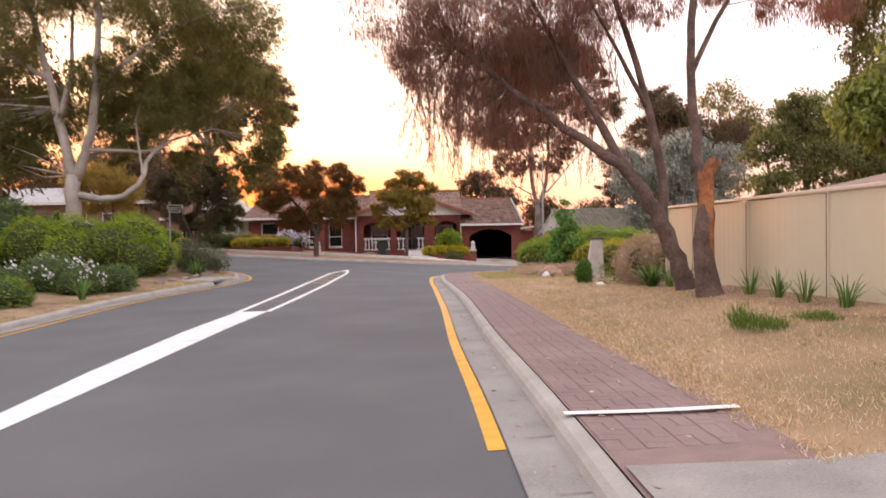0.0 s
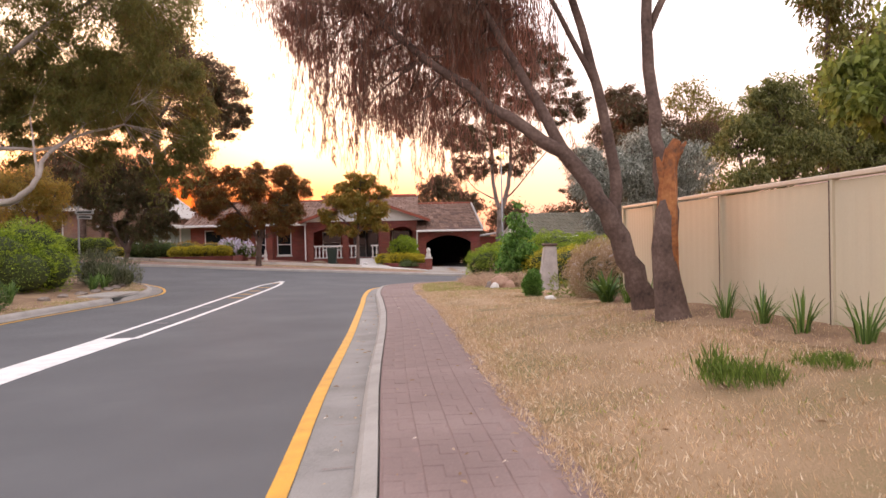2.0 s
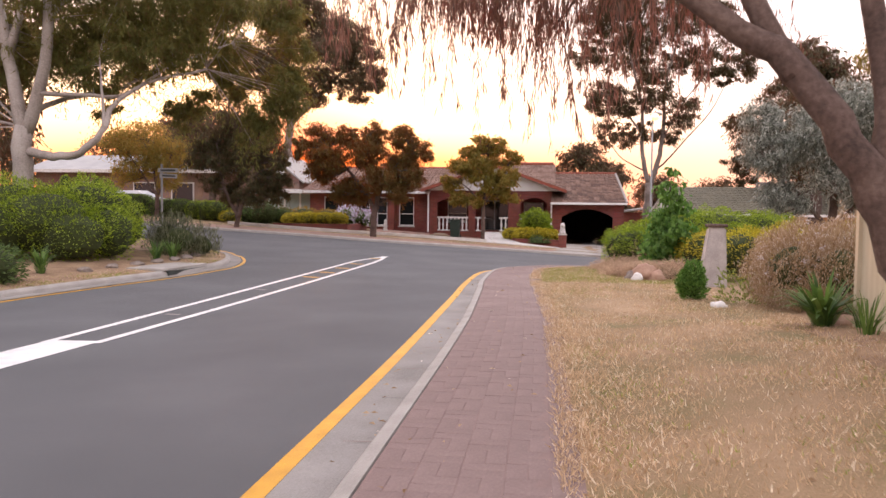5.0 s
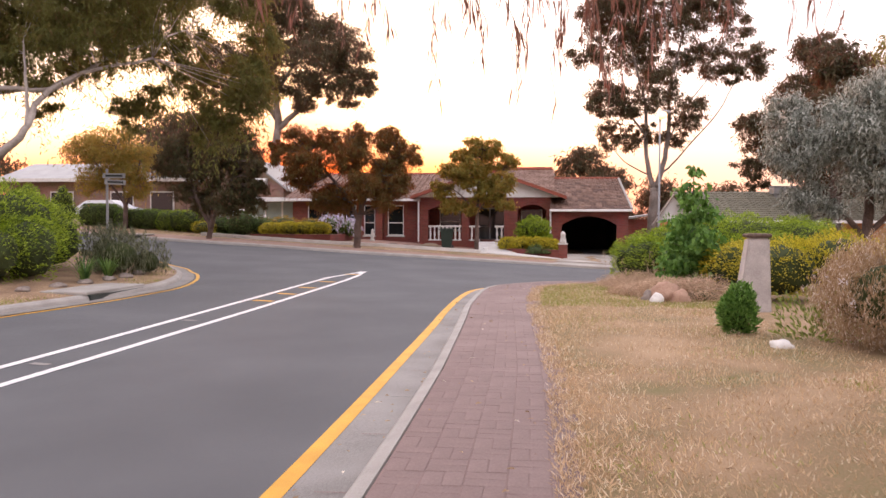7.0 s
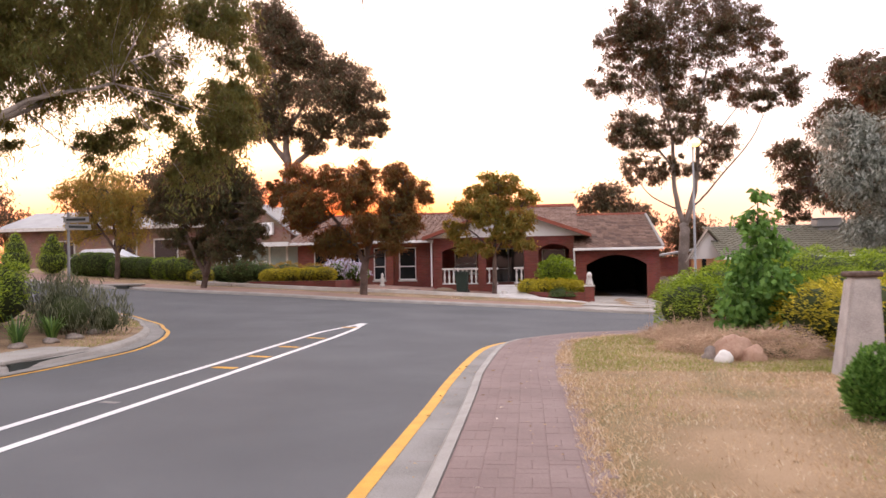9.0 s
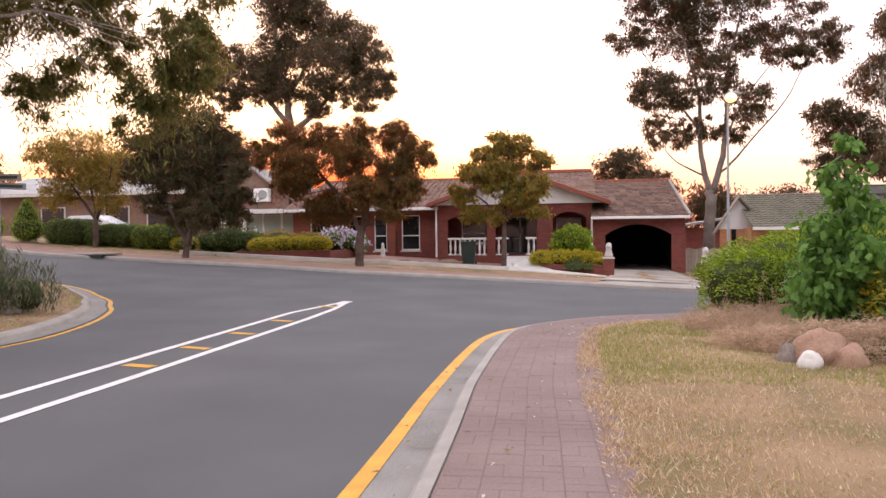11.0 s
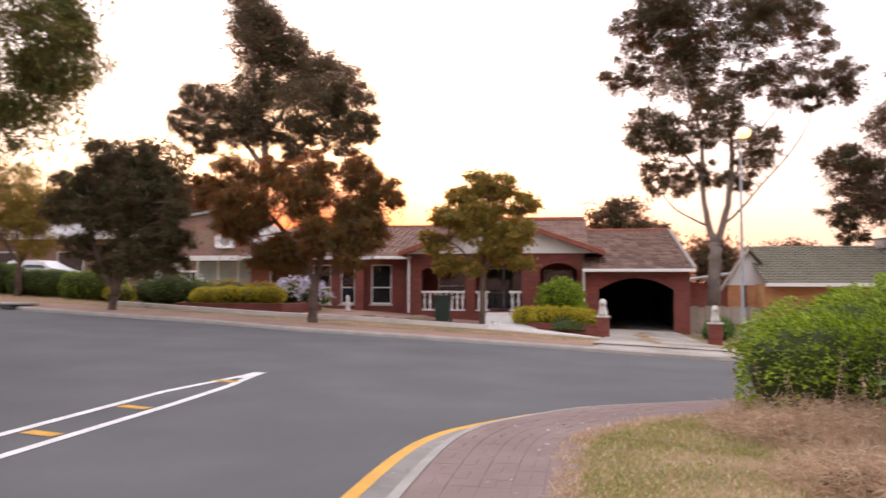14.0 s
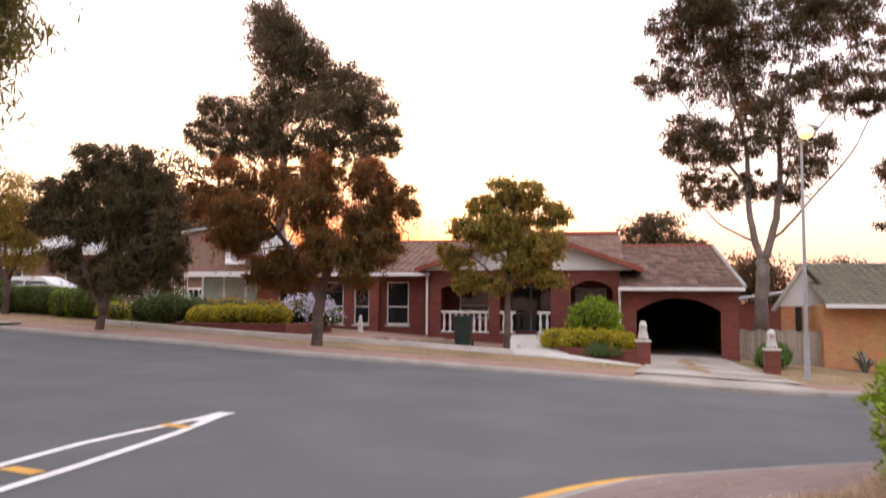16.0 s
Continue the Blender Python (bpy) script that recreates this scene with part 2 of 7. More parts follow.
M = {
    "asphalt": mat("asphalt", [(0.07, 0.074, 0.078), (0.09, 0.094, 0.098), (0.116, 0.12, 0.124)], 0.9, 0.5, 160, 0.35, spread=0.4),
    "soil": mat("soil", [(0.13, 0.09, 0.06), (0.22, 0.16, 0.1)], 0.95, 0.6, 30, 0.4),
    "dry_grass": mat("dry_grass_ground", [(0.155, 0.135, 0.05), (0.26, 0.175, 0.095), (0.37, 0.255, 0.15)], 0.95, 0.75, 90, 0.9, spread=0.24),
    "litter": mat("leaf_litter", [(0.13, 0.075, 0.045), (0.26, 0.17, 0.1), (0.36, 0.26, 0.15)], 0.95, 1.5, 50, 0.6, spread=0.35),
    "concrete": mat("concrete", [(0.16, 0.15, 0.135), (0.24, 0.225, 0.205), (0.32, 0.3, 0.275)], 0.85, 1.6, 70, 0.25),
    "gutter": mat("gutter_concrete", [(0.15, 0.142, 0.13), (0.235, 0.225, 0.21), (0.3, 0.287, 0.268)], 0.85, 1.2, 70, 0.3),
    "kerb": mat("kerb_concrete", [(0.25, 0.235, 0.212), (0.38, 0.36, 0.33)], 0.85, 2.5, 70, 0.3),
    "white_paint": mat("road_white", [(0.55, 0.55, 0.54), (0.8, 0.8, 0.78)], 0.6, 4, 90, 0.2),
    "yellow_paint": mat("road_yellow", [(0.5, 0.25, 0.022), (0.7, 0.375, 0.035)], 0.6, 4, 90, 0.2),
    "paver": mat("paver", [(0.158, 0.11, 0.1), (0.205, 0.146, 0.133), (0.255, 0.193, 0.175)], 0.85, 1.1, 60, 0.3, each=0.07),
    "joint": mat("paver_joint", [(0.18, 0.125, 0.112), (0.25, 0.175, 0.158)], 0.95, 5, 60, 0.3),
    "far_paving": mat("far_paving", [(0.22, 0.13, 0.1), (0.33, 0.21, 0.16)], 0.9, 1.2, 30, 0.3),
    "brick": brick_mat("red_brick", (0.165, 0.036, 0.026), (0.235, 0.056, 0.04), (0.16, 0.075, 0.06)),
    "brown_brick": brick_mat("brown_brick", (0.19, 0.1, 0.07), (0.26, 0.145, 0.1), (0.24, 0.18, 0.15)),
    "orange_brick": brick_mat("orange_brick", (0.54, 0.235, 0.09), (0.64, 0.31, 0.13), (0.46, 0.31, 0.18)),
    "tile": mat("roof_tile", [(0.115, 0.07, 0.052), (0.2, 0.122, 0.092), (0.29, 0.195, 0.15)], 0.85, 1.5, 25, 0.3, each=0.35),
    "tile_green": mat("grey_green_tile", [(0.12, 0.115, 0.085), (0.21, 0.195, 0.14)], 0.85, 1.5, 25, 0.3, each=0.3),
    "ridge": mat("ridge_tile", [(0.2, 0.05, 0.03), (0.3, 0.085, 0.05)], 0.8, 3, 40, 0.2),
    "white": mat("white_gloss_paint", [(0.68, 0.67, 0.65), (0.8, 0.79, 0.77)], 0.45, 2, 50, 0.05),
    "plaster": mat("weathered_white_concrete", [(0.42, 0.4, 0.37), (0.68, 0.66, 0.62)], 0.8, 5, 60, 0.3),
    "fence": mat("cream_fence", [(0.5, 0.45, 0.325), (0.57, 0.525, 0.39)], 0.55, 0.9, 30, 0.04, spread=0.6),
    "fence_cap": mat("fence_cap", [(0.55, 0.47, 0.37), (0.62, 0.54, 0.43)], 0.5, 2, 30, 0.05),
    "pale_concrete": mat("pale_concrete", [(0.52, 0.5, 0.47), (0.72, 0.7, 0.67)], 0.8, 2.5, 60, 0.2),
    "drive": mat("driveway_concrete", [(0.19, 0.165, 0.135), (0.33, 0.3, 0.26), (0.44, 0.41, 0.37)], 0.85, 0.6, 40, 0.25, spread=0.25),
    "glass": None,
    # near-black colour that stands in for the shade inside garage and rooms
    "dark": mat("interior_shade", [(0.02, 0.017, 0.015), (0.04, 0.033, 0.03)], 0.9, 2, 30, 0.0),
    "metal_grey": mat("galvanised_steel", [(0.2, 0.21, 0.22), (0.3, 0.3, 0.3)], 0.6, 3, 40, 0.05),
    "pale_glass": mat("curtained_glass", [(0.28, 0.34, 0.32), (0.4, 0.47, 0.45)], 0.15, 1.5, 20, 0.0),
    "black": mat("black_plastic", [(0.015, 0.02, 0.018), (0.03, 0.04, 0.035)], 0.5, 3, 40, 0.05),
    "bin_green": mat("dark_green_plastic", [(0.012, 0.03, 0.022), (0.025, 0.05, 0.038)], 0.5, 3, 40, 0.05),
    "wood": mat("grey_paling", [(0.21, 0.18, 0.145), (0.38, 0.33, 0.27)], 0.9, 4, 50, 0.3, each=0.3),
    "bark_grey": mat("smooth_pale_bark", [(0.2, 0.17, 0.145), (0.34, 0.3, 0.265), (0.44, 0.4, 0.36)], 0.8, 1.6, 25, 0.3),
    "bark_mid": mat("mottled_brown_grey_bark", [(0.12, 0.095, 0.078), (0.2, 0.165, 0.14), (0.32, 0.28, 0.245)], 0.85, 1.3, 25, 0.4),
    "bark_dark": mat("rough_brown_bark", [(0.045, 0.03, 0.024), (0.11, 0.074, 0.06), (0.18, 0.13, 0.106)], 0.95, 3, 22, 1.0),
    "bark_orange": mat("peeled_orange_wood", [(0.045, 0.028, 0.02), (0.26, 0.095, 0.03), (0.42, 0.19, 0.07)], 0.85, 3.5, 18, 0.8),
    "rock": mat("sandstone", [(0.27, 0.15, 0.1), (0.48, 0.33, 0.24)], 0.9, 4, 40, 0.6),
    "white_stone": mat("white_stone", [(0.6, 0.58, 0.54), (0.75, 0.73, 0.7)], 0.8, 8, 50, 0.3),
    "car_paint": mat("pale_car_paint", [(0.5, 0.53, 0.55), (0.56, 0.58, 0.6)], 0.25, 1, 10, 0.0),
    "tyre": mat("tyre_rubber", [(0.02, 0.02, 0.02), (0.035, 0.035, 0.035)], 0.8, 5, 40, 0.1),
    "sheet_grey": mat("grey_sheet_metal", [(0.22, 0.225, 0.22), (0.32, 0.32, 0.315)], 0.5, 1, 30, 0.05),
    "eaves_white": mat("eaves_white", [(0.6, 0.58, 0.55), (0.7, 0.68, 0.65)], 0.6, 2, 50, 0.05),
    # dark green that paints the shade between and behind the leaves
    "core": mat("shrub_shade_core", [(0.02, 0.03, 0.007), (0.045, 0.06, 0.014)], 1.0, 3, 20, 0.3),
    # the lit tints of the tree leaves paint a warm backlit glow into them
    "leaf_gum": leaf_mat("gum_leaf", (0.06, 0.085, 0.02), (0.22, 0.24, 0.06), 0.5, third=(0.2, 0.11, 0.05), lit=(0.21, 0.165, 0.045)),
    "leaf_gumdark": leaf_mat("dark_gum_leaf", (0.034, 0.042, 0.017), (0.115, 0.115, 0.045), 0.45, third=(0.2, 0.09, 0.055), lit=(0.14, 0.065, 0.042)),
    "leaf_casu": leaf_mat("casuarina_needle", (0.07, 0.055, 0.036), (0.2, 0.15, 0.1), 0.5, lit=(0.4, 0.16, 0.12)),
    # orange-red third tone puts the low sun's glow into the leaf colour
    "leaf_bottle": leaf_mat("bottlebrush_leaf", (0.045, 0.055, 0.012), (0.15, 0.15, 0.03), 0.5, third=(0.24, 0.075, 0.02), lit=(0.28, 0.055, 0.012)),
    "leaf_bottle2": leaf_mat("dark_bottlebrush_leaf", (0.03, 0.042, 0.015), (0.1, 0.115, 0.035), 0.45, third=(0.2, 0.09, 0.05), lit=(0.12, 0.055, 0.03)),
    "leaf_small": leaf_mat("street_tree_leaf", (0.085, 0.11, 0.018), (0.27, 0.29, 0.055), 0.55, third=(0.42, 0.19, 0.04), lit=(0.42, 0.24, 0.05)),
    "leaf_hedge": leaf_mat("hedge_leaf", (0.06, 0.115, 0.006), (0.38, 0.5, 0.025), 0.2),
    "leaf_olive": leaf_mat("olive_leaf", (0.085, 0.1, 0.03), (0.27, 0.28, 0.09), 0.5),
    "leaf_lime": leaf_mat("lime_leaf", (0.11, 0.15, 0.03), (0.33, 0.39, 0.09), 0.5),
    "pillar": mat("pillar_concrete", [(0.3, 0.275, 0.26), (0.54, 0.51, 0.48)], 0.85, 4, 60, 0.3),
    "leaf_dark": leaf_mat("dark_shrub_leaf", (0.045, 0.085, 0.022), (0.15, 0.23, 0.06), 0.4),
    "leaf_rosemary": leaf_mat("rosemary_leaf", (0.05, 0.06, 0.03), (0.19, 0.2, 0.11), 0.35),
    "leaf_box": leaf_mat("box_leaf", (0.06, 0.11, 0.015), (0.2, 0.3, 0.045), 0.4),
    "leaf_yellow": leaf_mat("yellow_green_leaf", (0.26, 0.235, 0.015), (0.72, 0.6, 0.05), 0.4),
    "leaf_silver": leaf_mat("silver_leaf", (0.08, 0.095, 0.065), (0.36, 0.38, 0.33), 0.3, third=(0.5, 0.52, 0.46)),
    "leaf_maple": leaf_mat("maple_leaf", (0.05, 0.135, 0.02), (0.21, 0.39, 0.08), 0.45),
    "leaf_strap": leaf_mat("strap_leaf", (0.04, 0.1, 0.02), (0.17, 0.28, 0.06), 0.35),
    "straw": leaf_mat("dry_straw", (0.42, 0.28, 0.19), (0.7, 0.54, 0.38), 0.3, 0.9),
    "tuft": leaf_mat("dry_tuft", (0.38, 0.26, 0.145), (0.73, 0.545, 0.35), 0.4, 0.9, third=(0.85, 0.75, 0.58)),
    "tuft_green": leaf_mat("green_tuft", (0.19, 0.23, 0.05), (0.4, 0.42, 0.11), 0.45, 0.9),
    "bloom_brown": leaf_mat("brown_seed_head", (0.24, 0.15, 0.08), (0.52, 0.38, 0.23), 0.4, 0.9, third=(0.78, 0.7, 0.6)),
    "petal_white": leaf_mat("white_petal", (0.6, 0.58, 0.62), (0.82, 0.8, 0.82), 0.3),
    "petal_mauve": leaf_mat("mauve_petal", (0.5, 0.42, 0.6), (0.8, 0.76, 0.84), 0.3),
    "petal_red": leaf_mat("red_petal", (0.4, 0.05, 0.03), (0.6, 0.14, 0.05), 0.3),
}
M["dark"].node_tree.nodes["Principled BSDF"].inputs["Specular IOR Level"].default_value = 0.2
gm, gn, gl, gb = nodes_of("window_glass")
gb.inputs["Base Color"].default_value = (0.012, 0.014, 0.016, 1)
gb.inputs["Roughness"].default_value, gb.inputs["IOR"].default_value = 0.06, 1.5
M["glass"] = gm
lm, ln, ll, lb = nodes_of("lit_lamp_lens")
lb.inputs["Emission Color"].default_value, lb.inputs["Emission Strength"].default_value = (1.0, 0.6, 0.11, 1), 0.8
M["lamp"] = lm


# ---- building helpers ----
def mesh_np(name, verts, faces, material, smooth=False):
    """A mesh from arrays: verts (n, 3), faces (m, k) of one size."""
    me = bpy.data.meshes.new(name)
    verts, faces = np.asarray(verts, np.float32), np.asarray(faces, np.int32)
    k = faces.shape[1]
    me.vertices.add(len(verts))
    me.vertices.foreach_set("co", verts.ravel())
    me.loops.add(faces.size)
    me.loops.foreach_set("vertex_index", faces.ravel())
    me.polygons.add(len(faces))
    me.polygons.foreach_set("loop_start", np.arange(len(faces), dtype=np.int32) * k)
    me.polygons.foreach_set("use_smooth", np.full(len(faces), smooth))
    me.update(calc_edges=True)
    if material:
        me.materials.append(material)
    return me


def put(name, me, parent=None, label="", at=None):
    ob = new(name, me)
    if parent:
        ob.parent = parent
    if at is not None:
        ob.matrix_basis = at if isinstance(at, Matrix) else Matrix.Translation(at)
    if label:
        tagged(ob, label)
    return ob


def part(name, bm, material, parent, label="", smooth=False, at=None):
    me = bpy.data.meshes.new(name)
    bmesh.ops.recalc_face_normals(bm, faces=bm.faces)
    bm.to_mesh(me)
    bm.free()
    me.materials.append(material)
    if smooth:
        me.polygons.foreach_set("use_smooth", np.full(len(me.polygons), True))
    return put(name, me, parent, label, at)


def thing(name, at, label, category, group="", kind="", turn=0):
    ob = new(name)
    ob.matrix_basis = pose(*at, 0, 0, turn)
    ob.empty_display_size = 0.1
    return tagged(ob, label, category, group, kind)


def box(bm, x0, x1, y0, y1, z0, z1, bevel=0.0):
    r = bmesh.ops.create_cube(bm, size=1, matrix=Matrix.LocRotScale(((x0 + x1) / 2, (y0 + y1) / 2, (z0 + z1) / 2), None, (x1 - x0, y1 - y0, z1 - z0)))
    if bevel:
        edges = list({e for v in r["verts"] for e in v.link_edges})
        bmesh.ops.bevel(bm, geom=edges, offset=bevel, segments=1, affect="EDGES")
    return bm


def boxes(*args, bevel=0.0):
    bm = bmesh.new()
    for a in args:
        box(bm, *a, bevel=bevel)
    return bm


def lathe(bm, profile, seg=12, at=(0, 0, 0)):
    """A turned shape from (radius, height) pairs."""
    rings = []
    for r, z in profile:
        rings.append([bm.verts.new((at[0] + r * math.cos(2 * math.pi * i / seg), at[1] + r * math.sin(2 * math.pi * i / seg), at[2] + z)) for i in range(seg)])
    for a, b in zip(rings, rings[1:]):
        for i in range(seg):
            bm.faces.new((a[i], a[(i + 1) % seg], b[(i + 1) % seg], b[i]))
    bm.faces.new(rings[0][::-1])
    bm.faces.new(rings[-1])
    return bm


def tube(bm, pts, radii, seg=8, wob=0.0):
    """A tapered limb along points."""
    pts = [Vector(p) for p in pts]
    rings = []
    for i, p in enumerate(pts):
        d = (pts[min(i + 1, len(pts) - 1)] - pts[max(i - 1, 0)]).normalized()
        u = d.orthogonal().normalized() if i == 0 else (u - d * u.dot(d)).normalized()
        v = d.cross(u)
        rings.append([bm.verts.new(p + (u * math.cos(a) + v * math.sin(a)) * radii[i] * (1 + wob * math.sin(3 * a + i))) for a in [2 * math.pi * k / seg for k in range(seg)]])
    for a, b in zip(rings, rings[1:]):
        for i in range(seg):
            bm.faces.new((a[i], a[(i + 1) % seg], b[(i + 1) % seg], b[i]))
    bm.faces.new(rings[-1])
    bm.faces.new(rings[0][::-1])
    return bm


def smooth_line(pts, n=6):
    """A rounded line through the points (Catmull-Rom)."""
    P = [np.array(p, float) for p in pts]
    P = [2 * P[0] - P[1]] + P + [2 * P[-1] - P[-2]]
    out = []
    for a, b, c, d in zip(P, P[1:], P[2:], P[3:]):
        for k in range(n):
            s = k / n
            out.append(0.5 * (2 * b + (c - a) * s + (2 * a - 5 * b + 4 * c - d) * s * s + (3 * b - a - 3 * c + d) * s ** 3))
    out.append(P[-2])
    return np.array(out)


# ---- lie of the land ----
def road_z(x, y):
    x, y = np.clip(x, -26, 16), np.clip(y, -2, 50)
    return -0.012 + 0.0541 * x - 0.0053 * y - 0.00239 * x * y


def verge_z(x, y):
    bank = np.clip((x - 2.1) / 3.2, 0, 1.3) * np.clip((18 - y) / 5, 0, 1) * 0.27
    lot = np.clip((x - 1.0) / 4, 0, 1) * np.clip((y - 47) / 4, 0, 1) * 0.12
    return road_z(x, y) + 0.11 + np.where(x > 0, bank, 0) + lot


KERB_R = smooth_line([(0.6, -14), (0.6, -4), (0.6, 5), (0.51, 10), (0.49, 15), (0.43, 18.8), (0.37, 22), (0.31, 24), (0.3, 26.5), (0.36, 28), (0.53, 28.9), (0.78, 29.45), (1.12, 30.0), (1.55, 30.62), (2.05, 31.1), (3.0, 31.75), (4.2, 32.5), (8, 34.6), (16, 38.5), (34, 47)], 8)
KERB_L = smooth_line([(-7.7, -14), (-7.6, 4), (-7.42, 15.7), (-7.27, 19.3), (-6.85, 22), (-6.42, 24.2), (-6.28, 26), (-6.3, 27.3), (-6.74, 29), (-7.4, 30.5), (-7.95, 31.3), (-8.45, 32.1), (-9.3, 33.0), (-11.2, 34.8), (-14.9, 36.8), (-22, 40.5), (-42, 51)], 8)
KERB_F = smooth_line([(-42, 56), (-22, 45.2), (-15.3, 43.8), (-9.8, 43.5), (-6.15, 42.8), (-3, 42.6), (0.35, 42.25), (2.1, 41.95), (4.4, 41.4), (6.1, 41.7), (12, 44.6), (34, 56)], 8)


def normals(line):
    d = np.gradient(line, axis=0)
    d /= np.linalg.norm(d, axis=1)[:, None]
    return np.stack([d[:, 1], -d[:, 0]], 1)


def offset(line, dist):
    """The line moved to its right by so many metres."""
    return line + normals(line) * dist


# the gutter narrows towards the corner: the line that kerb, path and verge keep to
NARROW = np.interp(KERB_R[:, 1], [18, 24], [0, -0.13])[:, None]
KERB_B = offset(KERB_R, NARROW)


def strip(name, lines, heights, material, zfun, kind="structure", label="", category="", parent=None, sub=1, closed=False):
    """A sheet ruled between lines of equal length, each lying at its height above the land."""
    rows, hs = [], []
    for (a, ha), (b, hb) in zip(zip(lines, heights), zip(lines[1:], heights[1:])):
        for k in range(sub):
            s = k / sub
            rows.append(a * (1 - s) + b * s)
            hs.append(ha * (1 - s) + hb * s)
    rows.append(lines[-1])
    hs.append(heights[-1])
    V = np.concatenate([np.column_stack([r, zfun(r[:, 0], r[:, 1]) + h]) for r, h in zip(rows, hs)])
    n, m = len(rows[0]), len(rows)
    i, j = np.meshgrid(np.arange(m - 1), np.arange(n - 1), indexing="ij")
    q = (i * n + j).ravel()
    me = mesh_np(name, V, np.column_stack([q, q + 1, q + n + 1, q + n]), material)
    # faces look up
    if me.polygons[0].normal.z < 0:
        me.flip_normals()
    ob = put(name, me, parent)
    if not parent:
        tagged(ob, label, category, kind=kind)
    return ob


# ---- ground, road and kerbs ----
gx = np.concatenate([[-1500, -600, -250, -120, -70], np.arange(-45, 46, 3.0), [70, 120, 250, 600, 1500]])
gy = np.concatenate([[-900, -300, -100, -40], np.arange(-15, 91, 3.0), [120, 200, 400, 900, 2000]])
GX, GY = np.meshgrid(gx, gy)
GZ = road_z(GX, GY) + np.where(GY > 58, 0.08, -0.06)
nx = len(gx)
i, j = np.meshgrid(np.arange(len(gy) - 1), np.arange(nx - 1), indexing="ij")
q = (i * nx + j).ravel()
ground = put("ground", mesh_np("ground", np.column_stack([GX.ravel(), GY.ravel(), GZ.ravel()]), np.column_stack([q, q + 1, q + nx + 1, q + nx]), M["soil"]))
tagged(ground, "dry brown earth running out to the horizon", "ground", kind="structure")

ax, ay = np.arange(-46, 37, 1.5), np.arange(-14, 58, 1.5)
AX, AY = np.meshgrid(ax, ay)
nx = len(ax)
i, j = np.meshgrid(np.arange(len(ay) - 1), np.arange(nx - 1), indexing="ij")
q = (i * nx + j).ravel()
road = put("road", mesh_np("road", np.column_stack([AX.ravel(), AY.ravel(), road_z(AX, AY).ravel()]), np.column_stack([q, q + 1, q + nx + 1, q + nx]), M["asphalt"]))
tagged(road, "smooth grey asphalt road at a T junction", "road", kind="structure")


def kerb_block(name, line, back, side, pan, label):
    """Gutter pan out to the back line's kerb; the kerb faces the road."""
    w = side
    if pan:
        strip("gutter_" + name, [offset(line, w * 0.01), (offset(line, w * 0.01) + offset(back, w * (pan + 0.01))) / 2, offset(back, w * (pan + 0.01))], [0.014, 0.006, 0.01], M["gutter"], road_z, label="pale concrete gutter with cracked joints", category="gutter")
    return strip("kerb_" + name, [offset(back, w * (pan + d)) for d in (0, 0.025, 0.06, 0.155, 0.17)], [-0.03, 0.07, 0.108, 0.122, 0.05], M["kerb"], road_z, label=label, category="kerb")


kerb_block("right", KERB_R, KERB_B, 1, 0.36, "rounded grey concrete kerb beside the brick path")
kerb_block("left", KERB_L, KERB_L, -1, 0.3, "worn concrete kerb round the opposite corner")
kerb_block("far", KERB_F, KERB_F, -1, 0.0, "low worn concrete kerb in front of the houses")

# verges
edge_r = np.column_stack([np.full(len(KERB_R), 45.0), np.linspace(-14, 52, len(KERB_R))])
strip("verge_right", [offset(KERB_B, 1.62), offset(KERB_B, 2.6), offset(KERB_B, 4.6), edge_r], [0.012, 0.03, 0.02, 0.0], M["dry_grass"], verge_z, label="dry straw-coloured grass verge with green patches", category="verge", sub=8)
edge_l = np.column_stack([np.linspace(-60, -75, len(KERB_L)), np.linspace(-14, 52, len(KERB_L))])
strip("verge_left", [offset(KERB_L, -0.46), offset(KERB_L, -1.6), offset(KERB_L, -3), edge_l], [0.0, 0.06, 0.15, 0.1], M["litter"], verge_z, label="bare verge strewn with brown leaf litter", category="verge", sub=6)
edge_f = np.column_stack([np.linspace(-60, 48, len(KERB_F)), np.full(len(KERB_F), 75.0)])
strip("pavement_far", [offset(KERB_F, -0.16), offset(KERB_F, -1.9)], [0.0, 0.015], M["far_paving"], verge_z, label="reddish paved footpath in front of the houses", category="pavement", sub=2)
strip("verge_far", [offset(KERB_F, -1.9), offset(KERB_F, -5.2), offset(KERB_F, -13), edge_f], [0.012, 0.02, 0.02, 0.0], M["dry_grass"], verge_z, label="thin dry grass in front of the houses", category="verge", sub=12)


# ---- road markings ----
def along(line, s0, s1, step=0.4):
    """The stretch of a line between two distances from its first point."""
    seg = np.concatenate([[0], np.cumsum(np.linalg.norm(np.diff(line, axis=0), axis=1))])
    s = np.arange(s0, s1 + step / 2, step)
    return np.column_stack([np.interp(s, seg, line[:, k]) for k in (0, 1)])


def mark(name, line, width, material, label, h=0.005):
    return strip(name, [offset(line, -width / 2), offset(line, width / 2)], [h, h], material, road_z, label=label, category="road marking")


mark("edge_line", along(offset(KERB_R, -0.065), 18.7, 48.6, 0.25), 0.125, M["yellow_paint"], "yellow edge line along the gutter")
mark("edge_line", along(offset(KERB_L, 0.08), 4, 52), 0.09, M["yellow_paint"], "worn yellow edge line along the far gutter")
cx = np.linspace(-14, 16.05, 40)
edges = [np.column_stack([np.interp(cx, [-14, 6, 9, 13, 16], side), cx]) for side in ((-3.92, -3.93, -4.08, -4.1, -3.96), (-3.6, -3.6, -3.51, -3.42, -3.29))]
strip("centre_line", edges, [0.005, 0.005], M["white_paint"], road_z, label="broad solid white centre line", category="road marking")
